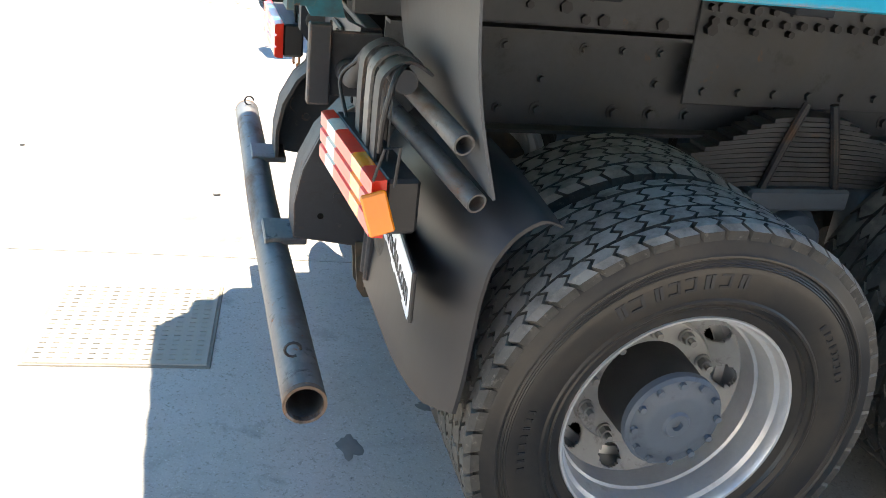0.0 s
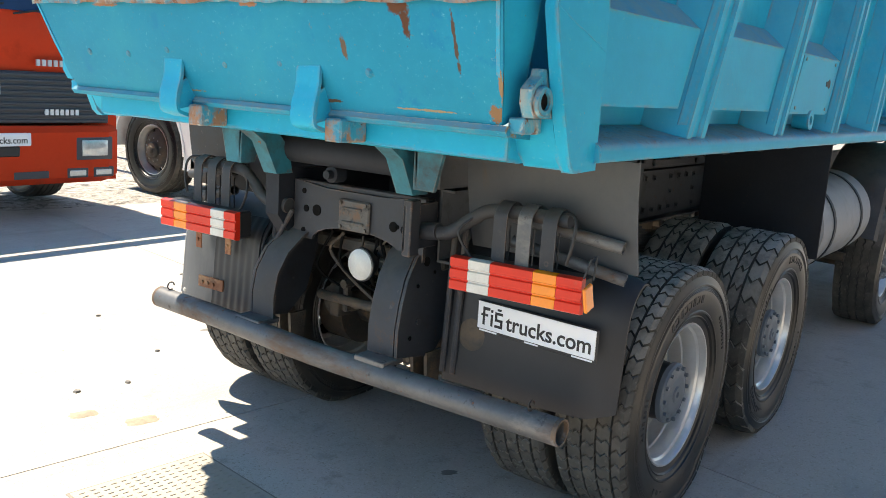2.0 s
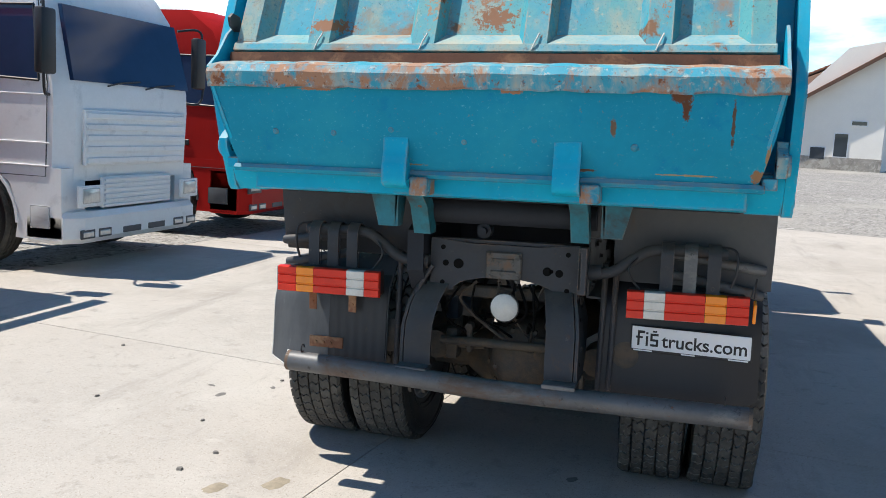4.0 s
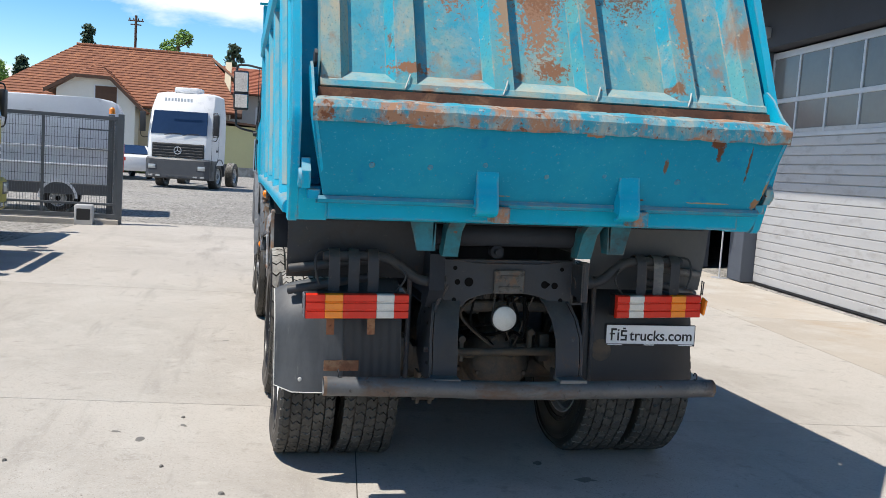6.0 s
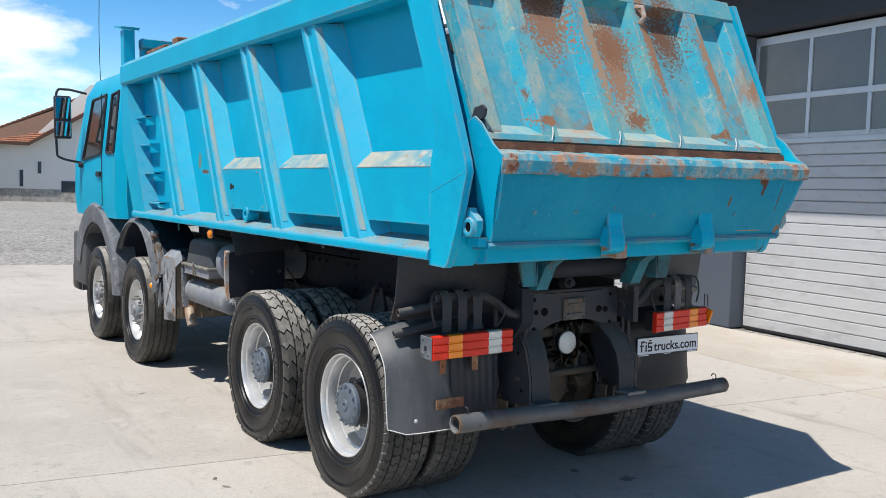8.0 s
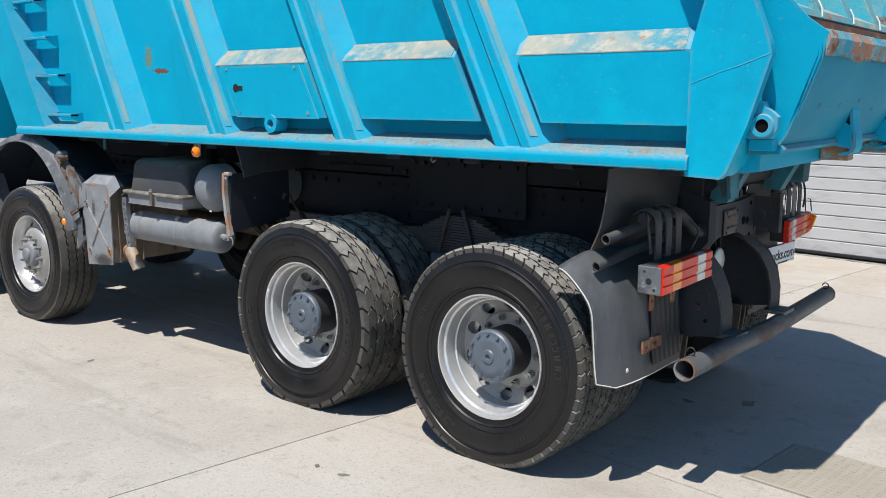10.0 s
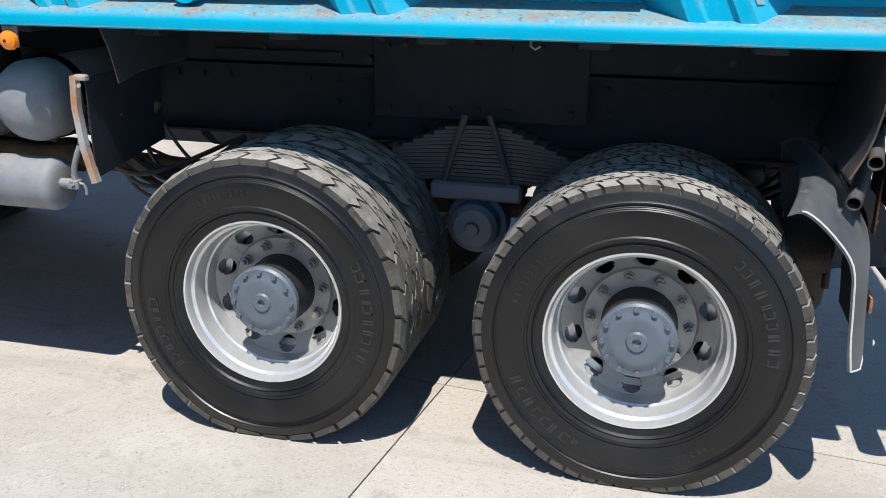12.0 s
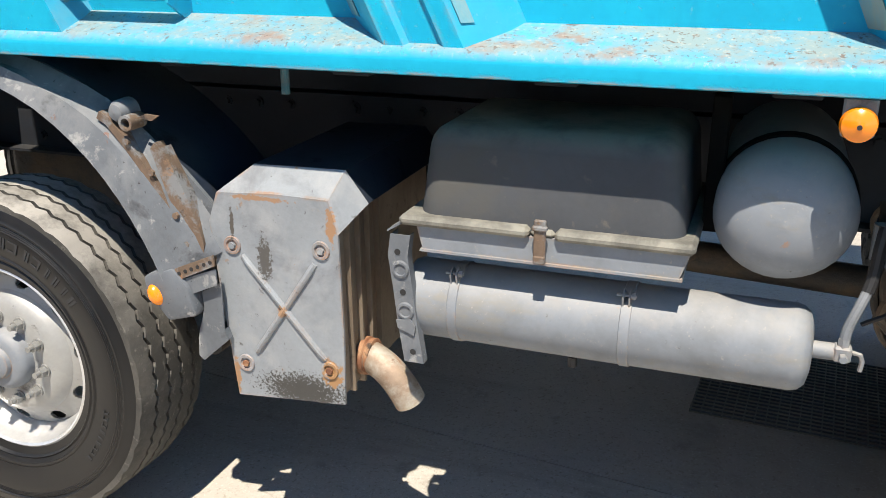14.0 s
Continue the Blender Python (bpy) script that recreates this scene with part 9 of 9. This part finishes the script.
roof_courses(deck, TILE, (-16.6, 51.9, 3.85), (-1.4, 51.9, 3.85), (-3.6, 57.4, 7.75), (-12.1, 57.4, 7.75))
roof_courses(deck, TILE, (-16.6, 62.9, 3.85), (-1.4, 62.9, 3.85), (-3.6, 57.4, 7.75), (-12.1, 57.4, 7.75))
roof_courses(deck, TILE, (-16.6, 62.9, 3.85), (-16.6, 51.9, 3.85), (-12.1, 57.4, 7.75), (-12.1, 57.45, 7.75))
roof_courses(deck, TILE, (-1.9, 55.3, 6.35), (-1.9, 59.5, 6.35), (-3.6, 57.4, 7.76), (-3.6, 57.4, 7.76))
bm = B()
for i in range(24):
    x = -12.1 + i * 0.36
    cyl(bm, (x, 57.4, 7.80), (x + 0.34, 57.4, 7.80), 0.12, 8, 0.10)
part("ridge_tiles", bm, TILE, deck)
bm = B()
prism(bm, [(51.8, 3.62), (51.8, 3.86), (55.4, 6.42), (55.4, 6.18)], "x", -1.72, -1.38)
prism(bm, [(63.0, 3.62), (63.0, 3.86), (59.4, 6.42), (59.4, 6.18)], "x", -1.72, -1.38)
part("verge_board", bm, TIMBER, deck)
bm = B()
prism(bm, [(-12.0, 0.0), (-7.6, 0.0), (-7.6, 3.9), (-9.1, 5.25), (-10.9, 5.25), (-12.0, 4.6)], "y", 50.6, 53.5)
part("gable_bay", bm, RENDER_WHITE, house)
deck = roof_deck(house, "small gabled tile roof over the bay", ((-7.0, 50.1, 3.45), (-7.0, 55.5, 3.45), (-9.8, 56.5, 6.15), (-9.8, 51.7, 6.15)), ((-7.0, 50.1, 3.45), (-8.95, 50.1, 5.33), (-9.8, 51.7, 6.15), (-9.8, 51.72, 6.15)), ((-12.5, 55.5, 4.35), (-12.5, 50.1, 4.35), (-11.05, 50.1, 5.33), (-9.8, 56.5, 6.15)), ((-11.05, 50.1, 5.33), (-8.95, 50.1, 5.33), (-9.8, 51.7, 6.17), (-9.82, 51.7, 6.17)), ((-11.05, 50.1, 5.33), (-9.82, 51.7, 6.17), (-9.8, 56.5, 6.15), (-9.8, 56.52, 6.15)))
roof_courses(deck, TILE, (-7.0, 50.1, 3.45), (-7.0, 55.5, 3.45), (-9.8, 56.5, 6.15), (-9.8, 51.7, 6.15))
roof_courses(deck, TILE, (-12.5, 55.5, 4.35), (-12.5, 50.1, 4.35), (-9.8, 51.7, 6.15), (-9.8, 56.5, 6.15))
roof_courses(deck, TILE, (-11.05, 50.1, 5.33), (-8.95, 50.1, 5.33), (-9.8, 51.7, 6.17), (-9.82, 51.7, 6.17))
bm = B()
prism(bm, [(-6.9, 3.2), (-6.9, 3.42), (-8.95, 5.36), (-11.05, 5.36), (-12.6, 4.40), (-12.6, 4.18), (-11.0, 5.17), (-9.02, 5.17)], "y", 50.0, 50.12)
part("barge_board", bm, TIMBER, house)
house_window(house, -9.25, 50.6, 3.75, 1.2, 1.05, col=TIMBER)
house_window(house, -6.0, 52.8, 1.3, 1.7, 1.1)
house_window(house, -4.4, 52.8, 1.3, 0.9, 1.1)
house_window(house, -13.8, 52.8, 1.3, 1.2, 1.3)
bm = B()
cyl(bm, (-8.6, 58.5, 7.0), (-8.6, 58.5, 10.5), 0.085, 10)
box(bm, -9.1, -8.1, 58.46, 58.54, 10.1, 10.18, 0.01)
box(bm, -8.95, -8.25, 58.46, 58.54, 9.85, 9.92, 0.01)
for x in (-9.0, -8.75, -8.45, -8.2):
    cyl(bm, (x, 58.5, 10.18), (x, 58.5, 10.32), 0.04, 8)
tagged(part("utility_pole", bm, TIMBER), "dark timber utility pole with cross arms behind the house", "pole")

house2 = tagged(empty("house", Matrix.Translation((0, 0, 0.34))), "beige two-storey house with an orange tiled roof", "house")
bm = B()
box(bm, -5.0, 2.4, 62.6, 72.0, -0.4, 5.9, 0)
part("wall", bm, RENDER_GREY, house2)
deck = roof_deck(house2, "orange tiled saddle roof", ((-6.0, 61.6, 5.75), (3.1, 61.6, 5.75), (3.1, 67.3, 8.1), (-6.0, 67.3, 8.1)), ((-6.0, 73.0, 5.75), (3.1, 73.0, 5.75), (3.1, 67.3, 8.1), (-6.0, 67.3, 8.1)))
roof_courses(deck, TILE_NEW, (-6.0, 61.6, 5.75), (3.1, 61.6, 5.75), (3.1, 67.3, 8.1), (-6.0, 67.3, 8.1))
roof_courses(deck, TILE_NEW, (-6.0, 73.0, 5.75), (3.1, 73.0, 5.75), (3.1, 67.3, 8.1), (-6.0, 67.3, 8.1))
bm = B()
prism(bm, [(61.6, 5.5), (67.3, 7.85), (73.0, 5.5), (73.0, 5.75), (67.3, 8.1), (61.6, 5.75)], "x", 3.0, 3.12)
part("verge_board", bm, TIMBER, house2)
bm = B()
prism(bm, [(62.6, 5.8), (72.0, 5.8), (67.3, 7.75)], "x", 2.1, 2.4)
part("gable", bm, RENDER_GREY, house2)
house_window(house2, 0.3, 62.6, 3.5, 1.3, 1.3, col=WHITE_DOOR)
house_window(house2, 1.9, 62.6, 3.5, 0.6, 1.3, col=WHITE_DOOR)
house_window(house2, 1.2, 62.6, 0.6, 0.9, 1.2)

annex = tagged(empty("annex", Matrix.Translation((0, 0, 0.34))), "low pale-yellow outbuilding with a flat roof", "outbuilding")
bm = B()
box(bm, -3.2, 0.85, 48.6, 56.0, -0.4, 2.95, 0)
part("wall", bm, RENDER_YELLOW, annex)
bm = B()
prism(bm, [(-3.6, 3.2), (1.1, 2.9), (1.1, 3.02), (-3.6, 3.32)], "y", 48.2, 56.3)
part("roof", bm, TIMBER, annex)
bm = B()
box(bm, -3.21, 0.86, 48.58, 48.62, -0.3, 0.55, 0.0)
part("plinth", bm, STONE, annex)
house_window(annex, -0.35, 48.6, 0.45, 0.42, 1.75)

white_house = tagged(empty("house", Matrix.Translation((0, 0, 0.34)) @ pose(6.4, 60, 0, 0, 0, -14)), "white rendered house with a steep terracotta roof and stone plinth", "house")
bm = B()
box(bm, -2.7, 6.5, 0.0, 9.0, -0.4, 4.2, 0)
prism(bm, [(0.3, 4.2), (6.5, 4.2), (6.5, 8.5), (3.9, 8.0)], "y", 0.0, 0.3)
part("wall", bm, RENDER_WHITE, white_house)
bm = B()
box(bm, -2.76, 6.55, -0.05, 0.02, -0.4, 0.85, 0.01)
part("plinth", bm, STONE, white_house)
deck = roof_deck(white_house, "steep terracotta roof", ((-3.6, -0.7, 3.9), (0.2, -0.7, 3.9), (6.8, 4.2, 8.9), (6.0, 9.6, 8.9)), ((0.2, -0.7, 3.9), (7.4, -0.7, 8.4), (7.4, 4.2, 9.2), (6.8, 4.2, 8.9)), ((-3.6, 9.7, 3.9), (-3.6, -0.7, 3.9), (6.0, 4.2, 8.9), (6.0, 9.7, 8.9)))
roof_courses(deck, TILE, (-3.6, -0.7, 3.9), (0.2, -0.7, 3.9), (6.8, 4.2, 8.9), (6.0, 9.6, 8.9))
roof_courses(deck, TILE, (0.2, -0.7, 3.9), (7.4, -0.7, 8.4), (7.4, 4.2, 9.2), (6.8, 4.2, 8.9))
roof_courses(deck, TILE, (-3.6, 9.7, 3.9), (-3.6, -0.7, 3.9), (6.0, 4.2, 8.9), (6.0, 9.7, 8.9))
bm = B()
prism(bm, [(-3.6, 3.72), (0.2, 3.72), (7.2, 8.05), (7.2, 8.3), (0.2, 3.95), (-3.6, 3.95)], "y", -0.75, -0.62)
part("gutter_board", bm, TIMBER, white_house)
for x, z, w, h in ((-0.3, 1.0, 0.22, 1.1), (0.8, 1.9, 0.22, 0.8), (2.6, 0.7, 0.9, 0.75), (4.0, 0.9, 0.8, 1.5), (-1.9, 2.3, 0.3, 0.7), (5.0, 3.0, 0.9, 0.25)):
    house_window(white_house, x, 0.0, z, w, h)

# ---- greenery and the far hills ----
LEAF = material("hedge_leaves", (0.15, 0.27, 0.05), 0.75, var=0.35, scale=1.5, fine=9, bump=0.3)
LEAF_DARK = material("dark_conifer_needles", (0.045, 0.08, 0.042), 0.8, var=0.35, scale=1.5, fine=9, bump=0.3)
BARK = material("bark", (0.09, 0.065, 0.045), 0.9, var=0.3, scale=4, fine=20, bump=0.5)
GRASS = material("verge_grass", (0.10, 0.15, 0.04), 0.9, var=0.3, scale=1.0, fine=12, bump=0.5)
# distance haze is put into the ridge's blue base colour
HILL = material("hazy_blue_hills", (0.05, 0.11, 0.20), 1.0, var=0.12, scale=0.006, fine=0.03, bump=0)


def leaf_cloud(bm, centre, size, count, leaf, rng):
    c = Vector(centre)
    for _ in range(count):
        d = Vector((rng.gauss(0, 1), rng.gauss(0, 1), rng.gauss(0, 1))).normalized()
        p = c + Vector((d.x * size[0], d.y * size[1], d.z * size[2])) * rng.uniform(0.35, 1.0) ** 0.5 * (0.8 + 0.35 * noise.noise(d * 2.3 + c))
        u = Vector((rng.gauss(0, 1), rng.gauss(0, 1), rng.gauss(0, 1))).normalized()
        v = u.orthogonal().normalized()
        s = leaf * rng.uniform(0.6, 1.4)
        add(bm, [p - u * s, p + v * s * 0.5, p + u * s, p - v * s * 0.5], [(0, 1, 2, 3)])


def tree(at, height, crown, mt, seed, conifer=False):
    rng = random.Random(seed)
    t = tagged(empty("tree", Matrix.Translation(at)), "dark conifer above the roofs" if conifer else "green leafy tree above the roofs", "tree")
    bm = B()
    sweep(bm, curve_points([(0, 0, 0), (0.1, 0, height * 0.4), (-0.05, 0.1, height * 0.75), (0, 0, height * 0.98)], 4), 0.14, 8)
    for i in range(9):
        z = height * rng.uniform(0.45, 0.9)
        q = rng.uniform(0, 6.28)
        r = crown * rng.uniform(0.5, 0.9)
        sweep(bm, [(0, 0, z), (r * 0.5 * math.cos(q), r * 0.5 * math.sin(q), z + 0.25), (r * math.cos(q), r * math.sin(q), z + (-0.1 if conifer else 0.6))], 0.04, 6)
    part("trunk", bm, BARK, t)
    bm = B()
    for i in range(34):
        k = i / 34
        z = height * (0.42 + 0.58 * k)
        r = crown * ((1.05 - k) if conifer else math.sin(math.pi * (0.15 + 0.8 * k)) ** 0.7)
        q = rng.uniform(0, 6.28)
        leaf_cloud(bm, (r * 0.7 * math.cos(q), r * 0.7 * math.sin(q), z), (crown * 0.40, crown * 0.40, crown * 0.26), 90, 0.15, rng)
    part("crown", bm, mt, t)


tree((-14.3, 76, 0.3), 11.4, 1.4, LEAF_DARK, 1, True)
tree((-7.0, 76, 0.3), 11.6, 1.9, LEAF, 2)
tree((-2.3, 77, 0.3), 11.0, 1.2, LEAF_DARK, 3)
tree((-21.5, 72, 0.3), 7.9, 2.2, LEAF, 4)
tree((-25.0, 74, 0.3), 7.4, 2.6, LEAF, 5)
tree((-19.3, 75, 0.3), 8.2, 1.4, LEAF_DARK, 6, True)
for at, sx, sz, seed in (((3.0, 68, 1.7), 1.9, 2.1, 11), ((5.2, 73, 1.7), 2.2, 2.2, 12)):
    rng = random.Random(seed)
    bm = B()
    for i in range(30):
        leaf_cloud(bm, (rng.uniform(-1, 1) * sx * 0.7, rng.uniform(-0.6, 0.6), rng.uniform(-0.7, 0.6) * sz * 0.7), (0.7, 0.6, 0.6), 60, 0.13, rng)
    h = tagged(part("hedge", bm, LEAF, None, "", Matrix.Translation(at)), "bright green bushy hedge beside the house", "hedge")
bm = B()
rng = random.Random(31)
for i in range(2600):
    x, y = rng.uniform(-10.5, -5.2), rng.uniform(44.5, 46.0)
    h = rng.uniform(0.05, 0.16)
    q = rng.uniform(0, 6.28)
    add(bm, [(x - 0.02 * math.cos(q), y - 0.02 * math.sin(q), 0.33), (x + 0.02 * math.cos(q), y + 0.02 * math.sin(q), 0.33), (x + rng.uniform(-0.05, 0.05), y, 0.33 + h)], [(0, 1, 2)])
tagged(part("verge_grass", bm, GRASS), "strip of rough green grass by the house", "grass", kind="stuff")
bm = B()
prof = []
for i in range(121):
    x = -900 + i * 17.5
    h = 22 + 26 * (0.5 + 0.5 * noise.noise(Vector((i * 0.11, 0.4, 0)))) + 16 * math.exp(-((x - 78) / 55) ** 2) + 10 * noise.noise(Vector((i * 0.37, 3.4, 0)))
    prof.append((x, max(6, h)))
n = len(prof)
vs = [(x, 930, -2) for x, h in prof] + [(x, 900 + h * 0.8, h * 0.6) for x, h in prof] + [(x, 930 + h * 1.5, h) for x, h in prof] + [(x, 1100, -2) for x, h in prof]
add(bm, vs, [[k * n + i, k * n + i + 1, (k + 1) * n + i + 1, (k + 1) * n + i] for k in range(3) for i in range(n - 1)])
tagged(part("hills", bm, HILL, angle=80), "mountain ridge on the horizon, distance haze put into its blue", "hills", kind="structure")
# street lamp far off
bm = B()
cyl(bm, (-16.6, 40, 0.3), (-16.6, 40, 7.9), 0.06, 10, 0.04)
cyl(bm, (-16.6, 40, 7.9), (-17.1, 40, 8.0), 0.035, 8)
lampp = tagged(part("street_lamp", bm, DOOR_FRAME), "thin grey street lamp with a flat head", "street lamp")
bm = B()
box(bm, -17.6, -17.05, 39.9, 40.1, 7.95, 8.05, 0.02)
part("lamp_head", bm, DOOR_FRAME, lampp)

# ---- small marks on the concrete ----
STAIN = material("oil_stain", (0.17, 0.158, 0.14), 0.6, var=0.3, scale=6, fine=40, bump=0.1)
MUD = material("dried_mud", (0.31, 0.265, 0.195), 0.95, var=0.35, scale=14, fine=60, bump=0.8, depth=0.006)


def blob(name, x, y, r, mt, label, cat, h=0.0035, squash=0.6, turn=0.0, seed=0):
    bm = B()
    pts = []
    for i in range(20):
        q = 2 * math.pi * i / 20
        k = r * (1 + 0.45 * noise.noise(Vector((math.cos(q) * 1.7 + seed * 3.1, math.sin(q) * 1.7, seed))))
        pts.append((k * math.cos(q), k * squash * math.sin(q)))
    top = [(a * 0.72, b_ * 0.72) for a, b_ in pts]
    n = 20
    add(bm, [(*p, 0.0) for p in pts] + [(*p, h) for p in top], [[i, (i + 1) % n, n + (i + 1) % n, n + i] for i in range(n)] + [list(range(n, 2 * n))])
    return tagged(part(name, bm, mt, None, "", pose(x, y, 0.0005, 0, 0, turn)), label, cat)


for i, (x, y, r) in enumerate(((-1.516, -0.999, 0.022), (-1.469, -0.741, 0.018), (-1.73, 0.58, 0.014), (-1.79, -0.33, 0.014), (-2.6, -0.2, 0.016), (-2.2, -2.0, 0.014), (-3.2, 0.9, 0.02))):
    blob("pebble", x, y, r, STAIN, "small dark pebble on the concrete", "pebble", 0.010, 0.8, 20 * i, i)
for i, (x, y, r) in enumerate(((-1.246, -1.129, 0.075), (-1.008, -0.981, 0.085))):
    blob("mud_patch", x, y, r, MUD, "patch of dried yellow mud on the concrete", "mud", 0.003, 0.55, 75, i + 10)
for i, (x, y, r) in enumerate(((0.535, -0.637, 0.06), (0.9, -1.6, 0.07), (-1.95, 0.15, 0.045), (-1.72, 0.42, 0.03), (-2.1, 0.3, 0.03), (-1.5, 3.0, 0.03), (0.35, -0.35, 0.04))):
    blob("oil_spot", x, y, r, STAIN, "dark oil spot on the concrete", "stain", 0.0015, 0.6, 40 * i, i + 20)
